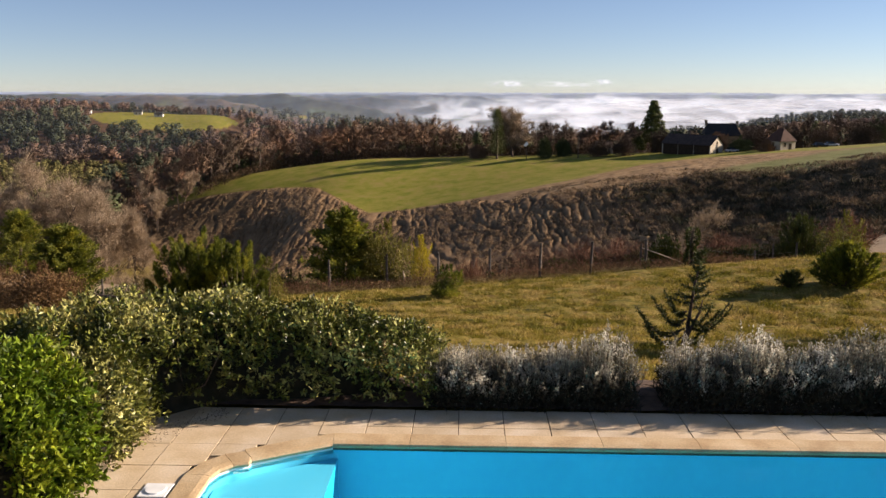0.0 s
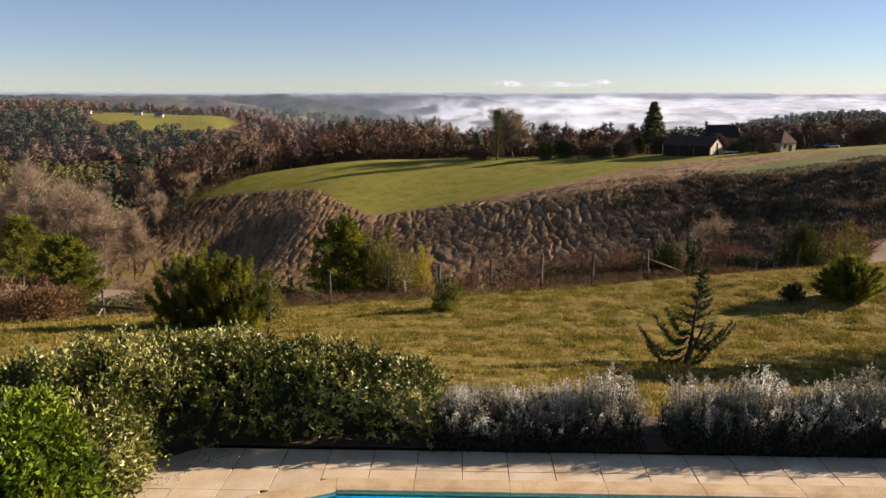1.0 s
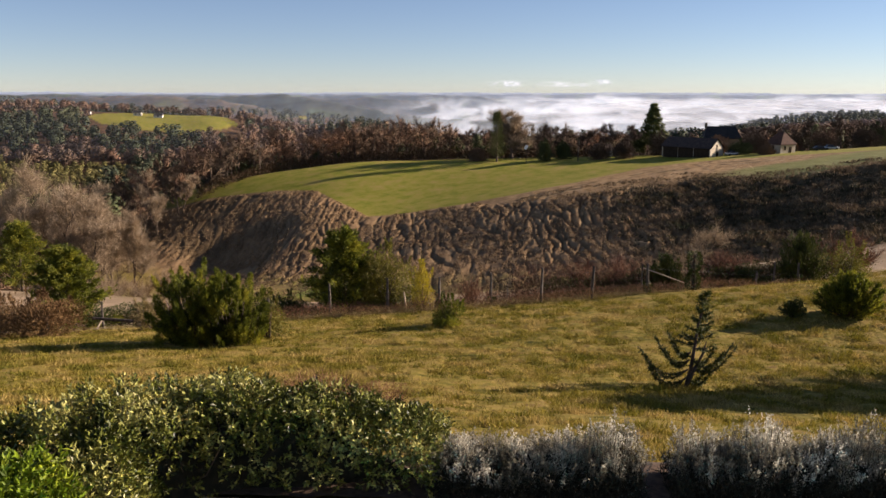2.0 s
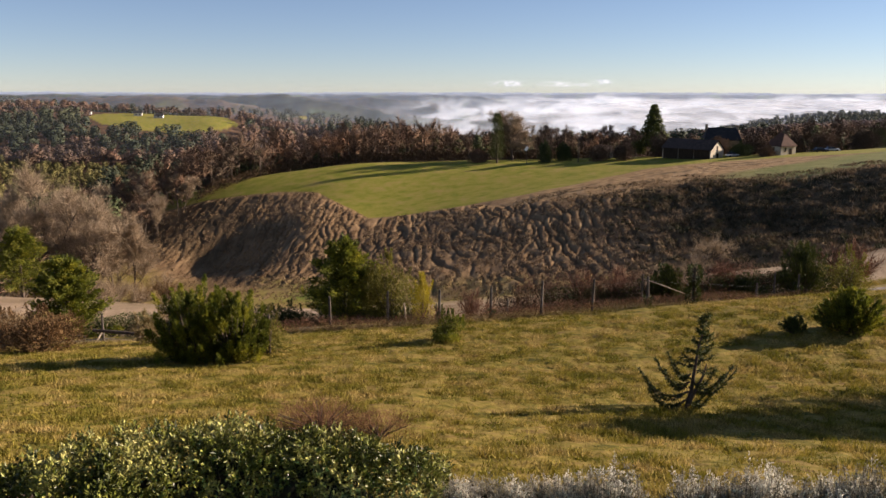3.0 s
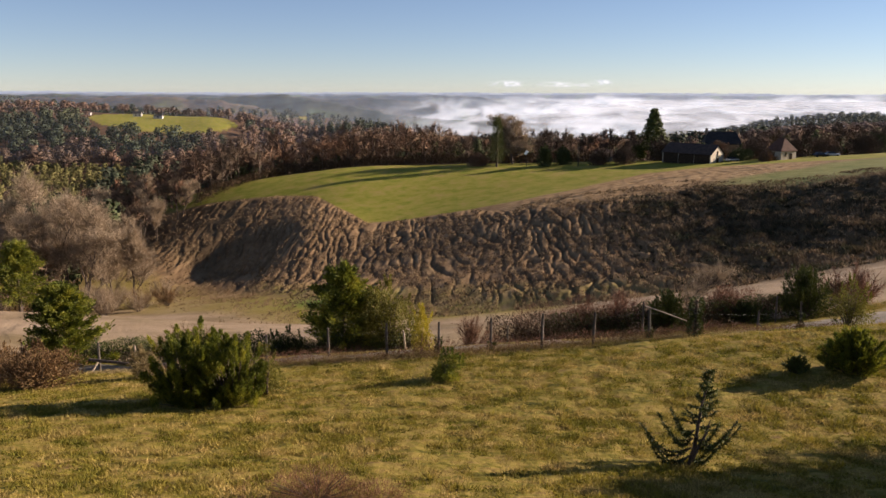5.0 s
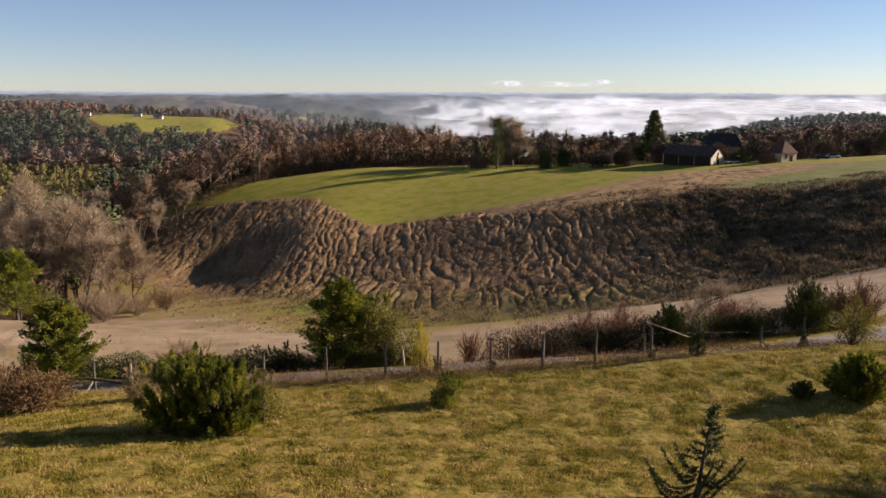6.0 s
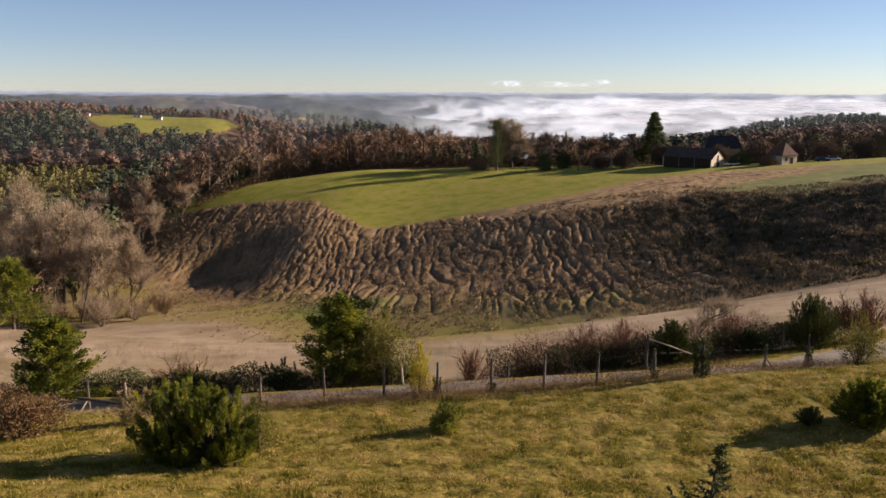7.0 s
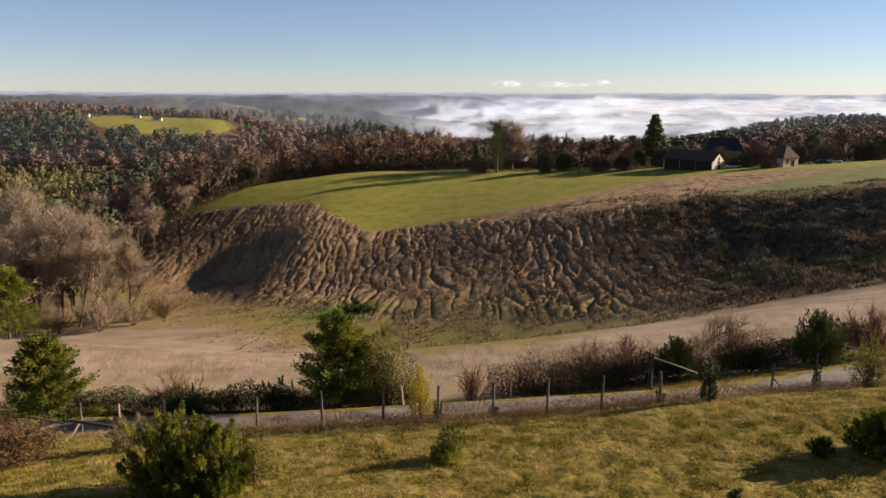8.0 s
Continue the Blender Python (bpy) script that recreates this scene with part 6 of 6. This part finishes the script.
bare_tree("bare_tree", "slender leafless tree beside the track", 11.9, 34.2, 4.6, 61, M["greytwig"], 3, 5, 14, 0.55, 0.016, 0.018)
for k, (x, y, h) in enumerate(((-76, 139, 17), (-70, 133, 14), (-83, 143, 19), (-66, 146, 13), (-92, 150, 18), (-79, 152, 15), (-87, 132, 13), (-97, 160, 17), (-72, 150, 12), (-101, 145, 16), (-90, 170, 15), (-98, 182, 14))):
    bare_tree("bare_tree", "tall leafless grey oak at the valley edge", x, y, h * 1.3, 200 + k, M["greytwig"], 3, 6, 26, 0.55, 0.07, 0.012)
for k, (x, y) in enumerate(((-64, 128), (-70, 126), (-67, 136), (-75, 131), (-81, 137), (-62, 139), (-88, 141), (-73, 143), (-60, 133), (-66, 131), (-72, 128), (-78, 127), (-84, 131), (-58, 142))):
    bare_bush("bare_shrub", "rusty leafless brush under the oaks", x, y, (6.5, 5.5, 4.2), 600 + k, M["bramble"] if k % 2 else M["greytwig"], 30, 34)
for k, (x, y, h) in enumerate(((-94, 205, 11), (-101, 214, 12), (-92, 224, 10), (-99, 232, 12), (-108, 224, 13), (-90, 241, 10), (-104, 245, 12), (-113, 238, 13), (-97, 252, 10), (-95, 190, 10))):
    bare_tree("bare_tree", "leafless pale grey tree beside the bracken", x, y, h * 1.2, 230 + k, M["greytwig"], 3, 6, 20, 0.6, 0.075, 0.012)
for k, (x, y) in enumerate(((-63, 126), (-71, 137), (-68, 142), (-77, 135), (-84, 136), (-80, 145), (-92, 138), (-60, 147))):
    bare_bush("bare_shrub", "pale leafless thicket under the oaks", x, y, (6.5, 5.5, 5.5), 640 + k, M["greytwig"], 26, 46)
pine = pine_proto(301, 2600, 7.2, 0.42)
wood_n = int((pine[2] == 0).sum())
small_conifer("juniper_tree", "dense full-crowned juniper in the valley meadow", -40.1, 61.5, 6.3, 6.3, 35, M["juniper"], 300)
for k, (x, y, s) in enumerate(((-57, 78, 1.1), (-62, 86, 1.25))):
    tree_thing("pine_tree", "dark green pine in the valley meadow", x, y, (pine[0], pine[1][:wood_n]), (pine[0], pine[1][wood_n:]), M["bark"], M["pine"], scale=s, spin=70 * (k + 1))
# Both conifers stand out of view, placed for the shadow across the meadow
small_conifer("shade_tree", "unseen tall conifer that shades the meadow", 19.8, 13.4, 6.9, 6.4, 71, M["yewdark"], 330)
small_conifer("shade_tree", "unseen conifer that shades the meadow", 17.0, 11.9, 4.6, 4.4, 72, M["yewdark"], 330)


def ivy_stump():
    r = np.random.default_rng(81)
    t = np.array([(0, 0, 0), (0.04, 0, 0.5), (-0.02, 0, 1.0), (0.03, 0.02, 1.55)])
    wood = [tube_arrays(t, [0.09, 0.08, 0.07, 0.05], 6), tube_arrays([(0.25, -0.1, 0), (0.1, -0.02, 0.6)], [0.03, 0.025], 5)]
    n = 1500
    h = r.uniform(0, 1.7, n)
    a = r.uniform(0, 6.28, n)
    rad = (0.12 + 0.16 * np.abs(np.sin(h * 3.2 + 0.4))) * r.uniform(0.5, 1.1, n)
    P = np.stack([rad * np.cos(a), rad * np.sin(a), h], -1)
    D = np.stack([np.cos(a), np.sin(a), r.normal(size=n) * 0.5], -1)
    tree_thing("ivy_stump", "old stump post overgrown with dark ivy", 9.35, 24.8, join(wood), leaf_arrays(P, D, 0.09, 0.07, seed=3), M["bark"], M["yewdark"], crown_name="ivy")


ivy_stump()


def post_ivy(x, y, height, seed):
    r = np.random.default_rng(seed)
    n = int(450 * height)
    h = height * r.uniform(0, 1, n) ** 1.3
    a = r.uniform(0, 6.28, n)
    rad = (0.07 + 0.07 * np.abs(np.sin(5 * h + seed))) * r.uniform(0.5, 1.2, n)
    P = np.stack([rad * np.cos(a), rad * np.sin(a), h], -1)
    D = np.stack([np.cos(a), np.sin(a), r.normal(size=n) * 0.5 + 0.3], -1)
    v, f = leaf_arrays(P, D, 0.09, 0.06, seed=seed)
    ob = link_mesh("ivy_clump", v, f, M["yewdark"])
    ob.matrix_basis = pose(x, y, land1(x, y))
    return tagged(ob, "dark ivy growing up a fence post", "ivy")


post_ivy(16.3, 31.2, 1.0, 82)
post_ivy(-1.15, 24.5, 0.75, 83)
post_ivy(7.55, 25.0, 0.45, 84)
post_ivy(1.0, 24.5, 0.4, 85)


def thicket(label, x0, x1, gap, depth, height, count, mat, leaf, seed):
    """A continuous line of low scrub behind the track."""
    r = np.random.default_rng(seed)
    x = r.uniform(x0, x1, count)
    o = r.uniform(0, 1, count)
    y = track_mid(x) + gap + depth * o
    top = height * (0.45 + 0.9 * fbm(x / 1.6, y / 1.6, 3, seed)) * np.sin(math.pi * np.clip(o * 0.9 + 0.05, 0, 1)) ** 0.5
    z = land(x, y) + top * r.uniform(0, 1, count) ** 0.55
    D = r.normal(scale=0.7, size=(count, 3)) + (0, 0, 0.8)
    v, f = leaf_arrays(np.stack([x, y, z], -1), D, leaf[0], leaf[1], seed=seed)
    tagged(link_mesh("undergrowth", v, f, mat), label, "scrub", kind="stuff")


# Dark scrub strip added for the shadow at the foot of the trees
def belt_shade_scrub():
    r = np.random.default_rng(66)
    n = 12000
    x = r.uniform(-88, 45, n)
    y = field_far(x) + 7 + 9 * r.uniform(0, 1, n)
    z = land(x, y) + 3.4 * (0.3 + fbm(x / 4, y / 4, 2, 67)) * r.uniform(0, 1, n) ** 0.7
    v, f = leaf_arrays(np.stack([x, y, z], -1), r.normal(scale=0.7, size=(n, 3)) + (0, 0, 0.6), 0.8, 0.32, seed=68)
    tagged(link_mesh("undergrowth", v, f, M["shadebramble"]), "dark scrub added for the shade under the belt of trees", "scrub", kind="stuff")


belt_shade_scrub()
thicket("brown bramble undergrowth beyond the track", 1, 24, 4.6, 2.2, 1.6, 24000, M["shadebramble"], (0.13, 0.035), 91)
thicket("leafless red-brown shrubs beyond the track", 2.5, 17, 5.2, 3.6, 2.3, 20000, M["redtwig"], (0.34, 0.009), 96)
thicket("dark evergreen undergrowth beyond the track", 4, 23, 4.9, 2.0, 1.7, 20000, M["yewdark"], (0.12, 0.05), 92)
thicket("dark scrub at the foot of the trees", -22, -2, 3.6, 2.2, 1.4, 24000, M["yewdark"], (0.12, 0.05), 93)
thicket("brown scrub at the foot of the trees", -26, -2, 3.2, 2.4, 1.0, 14000, M["shadebramble"], (0.13, 0.035), 94)
thicket("straw-brown dead weeds along the fence line", -13, 20, -4.3, 1.3, 0.42, 11000, M["bramble"], (0.12, 0.016), 97)
thicket("red-brown weeds along the fence line", -9, 18, -3.2, 0.9, 0.55, 8000, M["redtwig"], (0.24, 0.012), 95)


# ---- fence along the track ----
def fence_post(x, y, height, lean=(0, 0), mat=None, label="weathered grey wooden fence post", thick=0.055):
    bm = bmesh.new()
    r = random.Random(int(x * 100))
    n, rows = 7, []
    for k, (z, s) in enumerate(((-0.15, 1.05), (height * 0.4, 1.0), (height * 0.9, 0.92), (height, 0.75))):
        rows.append([bm.verts.new((s * thick * (1 + r.uniform(-0.1, 0.1)) * math.cos(2 * math.pi * i / n) + lean[0] * z,
                                   s * thick * (1 + r.uniform(-0.1, 0.1)) * math.sin(2 * math.pi * i / n) + lean[1] * z, z)) for i in range(n)])
    for a, b in zip(rows, rows[1:]):
        for i in range(n):
            bm.faces.new((a[i], a[(i + 1) % n], b[(i + 1) % n], b[i]))
    bm.faces.new(rows[-1])
    bm.faces.new(rows[0][::-1])
    me = bpy.data.meshes.new("fence_post")
    bm.to_mesh(me)
    bm.free()
    me.materials.append(mat or M["post"])
    ob = new("fence_post", me)
    ob.matrix_basis = pose(x, y, land1(x, y))
    return tagged(ob, label, "post", "fence posts along the track")


NEAR_POSTS = [(-16.4, 26.6, 1.45), (-8.6, 25.6, 1.35), (-5.75, 24.8, 1.45), (-3.3, 24.5, 1.5), (-1.15, 24.5, 1.4), (1.0, 24.5, 1.4), (3.05, 24.2, 1.45), (5.15, 24.4, 1.35), (7.55, 25.0, 1.3), (13.85, 30.2, 1.3), (16.3, 31.2, 1.55)]
for x, y, h in NEAR_POSTS:
    fence_post(x, y, h, (random.Random(int(x * 9)).uniform(-0.04, 0.04), 0))
for x, y, h, lean in ((-15.1, 27.4, 1.25, 0.0), (-14.0, 29.6, 1.2, 0.02), (-2.9, 29.8, 1.4, -0.10), (2.0, 30.8, 1.3, 0.0), (8.7, 31.4, 2.05, 0.0), (16.8, 35.6, 1.5, 0.0)):
    fence_post(x, y, h, (lean, 0), M["palepost"] if x < 0 else M["post"], "pale wooden fence post beyond the track" if x < 0 else "grey wooden post beyond the track", 0.05)


def rail(name, label, a, b, radius, mat, category="rail"):
    v, f = tube_arrays([a, (np.array(a) + np.array(b)) / 2 + (0, 0, 0.015), b], [radius, radius, radius * 0.85], 6)
    return tagged(link_mesh(name, v, f, mat), label, category)


rail("leaning_rail", "pale fallen fence rail leaning on a post", (8.7, 31.4, land1(8.7, 31.4) + 1.85), (10.9, 31.6, land1(10.9, 31.6) + 0.9), 0.026, M["palepost"])
rail("leaning_rail", "dark fallen rail propped on the corner post", (-16.7, 26.3, land1(-16.4, 26.6) + 0.75), (-13.6, 25.0, land1(-13.6, 25.0) + 0.25), 0.07, M["bark"])
rail("brace_post", "slanting brace of a fence post", (13.85, 30.2, land1(13.85, 30.2) + 0.75), (14.35, 29.9, land1(14.35, 29.9) - 0.03), 0.035, M["post"], "brace")
rail("brace_post", "slanting pale brace of the corner post", (-16.3, 26.5, land1(-16.3, 26.5) + 0.7), (-16.6, 26.1, land1(-16.6, 26.1) - 0.03), 0.035, M["palepost"], "brace")
rail("leaning_rail", "grey rail lying on a low prop", (-19.6, 28.2, land1(-19.6, 28.2) + 0.75), (-17.8, 27.8, land1(-17.8, 27.8) + 0.42), 0.05, M["post"])
fence_post(-19.55, 28.2, 0.75, (0, 0))


def wire(z):
    pts = [(x, y, land1(x, y) + z) for x, y, h in NEAR_POSTS]
    v, f = tube_arrays(pts, [0.0018] * len(pts), 3)
    return tagged(link_mesh("fence_wire", v, f, M["wire"]), "thin rusty fence wire between posts", "wire", "fence wires")


for z in (0.4, 1.1):
    wire(z)


# ---- farm on the hill ----
def gable_house(name, label, x, y, spin, length, depth, wall, roof, wall_mat, roof_mat, openings=(), chimneys=(), sink=0.3, hip=0.0, over=0.3):
    """Walls, pitched or hipped roof, recessed windows and doors, chimneys. The front is towards -y of its own."""
    e = new(name)
    e.matrix_basis = pose(x, y, land1(x, y) - sink, 0, 0, spin)
    tagged(e, label, "house")
    L, D, t = length / 2, depth / 2, 0.35
    bm = bmesh.new()
    v = [bm.verts.new(p) for p in ((-L, -D, 0), (L, -D, 0), (L, D, 0), (-L, D, 0), (-L, -D, wall), (L, -D, wall), (L, D, wall), (-L, D, wall))]
    for q in ((0, 1, 5, 4), (1, 2, 6, 5), (2, 3, 7, 6), (3, 0, 4, 7)):
        bm.faces.new([v[i] for i in q])
    if not hip:
        a, b = bm.verts.new((-L, 0, wall + roof)), bm.verts.new((L, 0, wall + roof))
        bm.faces.new((v[4], a, v[7]))
        bm.faces.new((v[5], v[6], b))
    part("wall", bm, wall_mat, e)
    bm = bmesh.new()
    drop = over * roof / D
    for dz in (0.02, 0.22):
        ends = [bm.verts.new(p) for p in ((-L - over, -D - over, wall - drop + dz), (L + over, -D - over, wall - drop + dz), (L + over, D + over, wall - drop + dz), (-L - over, D + over, wall - drop + dz),
                                          (-L - over + hip * (over + L), 0, wall + roof + dz), (L + over - hip * (over + L), 0, wall + roof + dz))]
        for q in ((0, 1, 5, 4), (2, 3, 4, 5)):
            bm.faces.new([ends[i] for i in q])
        if hip:
            bm.faces.new([ends[i] for i in (1, 2, 5)])
            bm.faces.new([ends[i] for i in (3, 0, 4)])
    bmesh.ops.recalc_face_normals(bm, faces=bm.faces)
    part("roof", bm, roof_mat, e)
    for ox, oz, w, h, side, kind in openings:
        bm = bmesh.new()
        if side == "front":
            box(bm, (ox - w / 2, -D - 0.03, oz), (ox + w / 2, -D + 0.1, oz + h))
        else:
            box(bm, (L - 0.1, ox - w / 2, oz), (L + 0.03, ox + w / 2, oz + h))
        pane = part(kind, bm, M["darkwood"] if kind == "door" else M["darkglass"], e)
        bm = bmesh.new()
        for a, b, c, d in ((-0.08, -0.08, w + 0.08, 0.0), (-0.08, h, w + 0.08, h + 0.08), (-0.08, 0, 0, h), (w, 0, w + 0.08, h)):
            if side == "front":
                box(bm, (ox - w / 2 + a, -D - 0.06, oz + b), (ox - w / 2 + c, -D + 0.05, oz + d))
            else:
                box(bm, (L - 0.05, ox - w / 2 + a, oz + b), (L + 0.06, ox - w / 2 + c, oz + d))
        part("frame", bm, M["darkwood"] if kind == "door" else M["palepost"], pane)
    for cx, h in chimneys:
        bm = bmesh.new()
        box(bm, (cx - 0.4, -0.35, wall + roof - 0.6), (cx + 0.4, 0.35, wall + roof + h), 0.04)
        box(bm, (cx - 0.48, -0.43, wall + roof + h), (cx + 0.48, 0.43, wall + roof + h + 0.15))
        part("chimney", bm, wall_mat, e)
    return e


# Barn's front doors widened and near-black to stand for the front's shade
gable_house("barn", "long stone barn with dark tiled roof", 69.5, 246.0, -48, 17.0, 7.0, 3.4, 2.6, M["stone"], M["roof"],
            ((-5.5, 0.1, 5.2, 3.0, "front", "door"), (0.0, 0.1, 5.2, 3.0, "front", "door"), (5.5, 0.1, 5.2, 3.0, "front", "door"), (0.2, 0.2, 1.0, 2.0, "side", "door"), (0.0, 3.6, 0.7, 0.8, "side", "window")))
gable_house("farmhouse", "farmhouse with steep dark slate roof", 84.8, 268, -8, 11.5, 8.0, 5.6, 3.6, M["brownstone"], M["slate"],
            ((-3, 1.5, 1.0, 1.5, "front", "window"), (0, 1.5, 1.0, 1.5, "front", "window"), (3, 1.5, 1.0, 1.5, "front", "window")), ((-5.0, 1.2), (5.0, 0.9)), hip=0.25)
gable_house("cottage", "small white plastered house with hipped tile roof", 92.0, 234, -66, 5.8, 5.6, 3.2, 3.2, M["stone"], M["redroof"],
            ((0.8, 0.2, 0.9, 2.0, "side", "door"), (-1.2, 1.4, 0.8, 1.2, "side", "window"), (0, 1.4, 0.9, 1.2, "front", "window")), hip=0.7)
gable_house("shed", "small dark outbuilding among the trees", 46.5, 275, 10, 6, 4.5, 2.6, 1.7, M["stone"], M["roof"], ((0, 0.2, 1.6, 2.0, "front", "door"),))
gable_house("far_farmhouse", "distant white house above a green field", -321, 775, 15, 7.5, 5, 3, 2, M["whitewash"], M["slate"], ((-1.5, 0.8, 1.1, 1.3, "front", "window"), (1.8, 0.8, 1.1, 1.3, "front", "window")))
gable_house("far_farmhouse", "distant low white house above a green field", -298, 768, 5, 8, 4.5, 2.4, 1.4, M["whitewash"], M["slate"], ((0, 1, 1.4, 1.4, "front", "window"),))
gable_house("far_farmhouse", "distant pale cottage among trees", -368, 772, 10, 4.5, 4, 2.6, 1.6, M["whitewash"], M["redroof"], ((0, 1, 1.2, 1.4, "front", "window"),))


def car(x, y, spin, mat, label):
    e = new("parked_car")
    e.matrix_basis = pose(x, y, land1(x, y), 0, 0, spin)
    tagged(e, label, "car")
    bm = bmesh.new()
    box(bm, (-2.1, -0.85, 0.3), (2.1, 0.85, 0.85), 0.15)
    part("body", bm, mat, e)
    bm = bmesh.new()
    v = [bm.verts.new(p) for p in ((-1.5, -0.8, 0.85), (1.1, -0.8, 0.85), (1.1, 0.8, 0.85), (-1.5, 0.8, 0.85), (-1.1, -0.65, 1.4), (0.5, -0.65, 1.4), (0.5, 0.65, 1.4), (-1.1, 0.65, 1.4))]
    for q in ((0, 1, 5, 4), (1, 2, 6, 5), (2, 3, 7, 6), (3, 0, 4, 7), (4, 5, 6, 7)):
        bm.faces.new([v[i] for i in q])
    part("cabin", bm, M["darkglass"], e)
    for wx in (-1.3, 1.3):
        for wy in (-0.8, 0.8):
            bm = bmesh.new()
            bmesh.ops.create_cone(bm, cap_ends=True, segments=14, radius1=0.32, radius2=0.32, depth=0.2, matrix=Matrix.Translation((wx, wy, 0.32)) @ Matrix.Rotation(radians(90), 4, 'X'))
            part("wheel", bm, M["tyre"], e)


car(79.8, 240, 20, M["carpaint"], "silver car parked beside the barn")
car(103, 233, 5, M["darkglass"], "dark car parked on the hilltop")
car(106.5, 233.5, -5, M["carpaint"], "grey car parked on the hilltop")


def lamp_post(x, y, h):
    e = new("lamp_post")
    e.matrix_basis = pose(x, y, land1(x, y) - 0.1)
    tagged(e, "thin metal post with a tilted white panel", "post")
    v, f = tube_arrays([(0, 0, 0), (0, 0, h)], [0.09, 0.06], 6)
    link_mesh("pole", v, f, M["post"], e)
    bm = bmesh.new()
    box(bm, (-0.45, -0.05, -0.75), (0.45, 0.05, 0.75), 0.02)
    o = part("panel", bm, M["white"], e, "tilted white panel")
    o.matrix_basis = pose(-0.1, -0.1, h, -20, 35, 0)


lamp_post(18.9, 257, 5.2)
rail("utility_pole", "tall wooden utility pole on the hill", (35.5, 255, land1(35.5, 255) - 0.2), (35.5, 255, land1(35.5, 255) + 7), 0.14, M["post"], "pole")
bare_tree("bare_oak", "large leafless spreading oak behind the field", 15.2, 273, 18.5, 401, M["greytwig"], 3, 8, 22, 1.15, 0.07, 0.026)
bare_tree("bare_tree", "slender leafless tree at the field edge", 12.0, 279, 12, 440, M["browntwig"], 3, 6, 26, 0.5, 0.14, 0.02)
small_conifer("ivy_tree", "tall ivy-covered tree beside the oak", 9.5, 263.5, 16.5, 6.5, 403, M["yewdark"], 110)
small = pine_proto(402, 10000, 16.5, 0.5, True, 1.25)
sn = int((small[2] == 0).sum())
tree_thing("spruce_tree", "tall dark green spruce beside the barn", 63.0, 272, (small[0], small[1][:sn]), (small[0], small[1][sn:]), M["bark"], M["yewdark"], scale=1.08)
tree_thing("spruce_tree", "smaller dark spruce beside the tall one", 57.0, 270, (small[0], small[1][:sn]), (small[0], small[1][sn:]), M["bark"], M["yewdark"], scale=0.55, spin=90)
for x, y, s, m, lab in ((3.5, 268, (7, 5, 4.5), "browntwig", "rusty leafless bush at the field edge"), (25.0, 259, (5, 4, 7.5), "pine", "dark evergreen bush at the field edge"), (31.5, 262, (6, 5, 6.5), "pine", "tall dark evergreen bush on the hill"),
                        (88.5, 248, (10, 8, 8), "duskytwig", "rusty brown tree behind the cars"), (83.0, 242, (7, 5, 4.4), "pine", "dark bush beside the barn"),
                        (86.8, 230.5, (4.5, 4, 3.2), "browntwig", "brown bush in front of the cottage"), (80.5, 256, (9, 6, 6.5), "browntwig", "rusty brown bush in front of the farmhouse"), (75.5, 258, (7, 5, 6), "pine", "dark evergreen bush behind the barn"), (63.5, 262, (9, 6, 9), "duskytwig", "tall brown thicket behind the barn"), (50.0, 254, (8, 6, 6.5), "duskytwig", "brown bush near the barn"), (42.5, 256, (8, 6, 6.0), "duskytwig", "brown thicket on the crest"),
                        (99.5, 243, (8, 6, 6.5), "duskytwig", "brown bush beside the cottage"), (109, 244, (9, 7, 7.5), "browntwig", "rusty tree beside the parked cars"), (120, 242, (11, 7, 7.0), "duskytwig", "brown thicket on the hilltop"),
                        (132, 240, (11, 7, 7.5), "duskytwig", "wide brown thicket on the hilltop"), (126, 247, (9, 7, 8), "pine", "dark evergreen clump on the hilltop")):
    bush("hill_bush", lab, x, y, s, 6000, M[m], (0.42, 0.2), int(x * 3) + 500, spikes=6, spike=0.8)
for k, (x, y, h) in enumerate(((27, 275, 11), (40, 272, 10), (47, 266, 11), (52, 262, 10), (100, 258, 9), (108, 254, 9), (116, 252, 10), (126, 250, 9))):
    bare_tree("bare_tree", "leafless brown tree around the farm", x, y, h, 420 + k, M["duskytwig"], 3, 5, 14, 0.7, 0.10, 0.016)
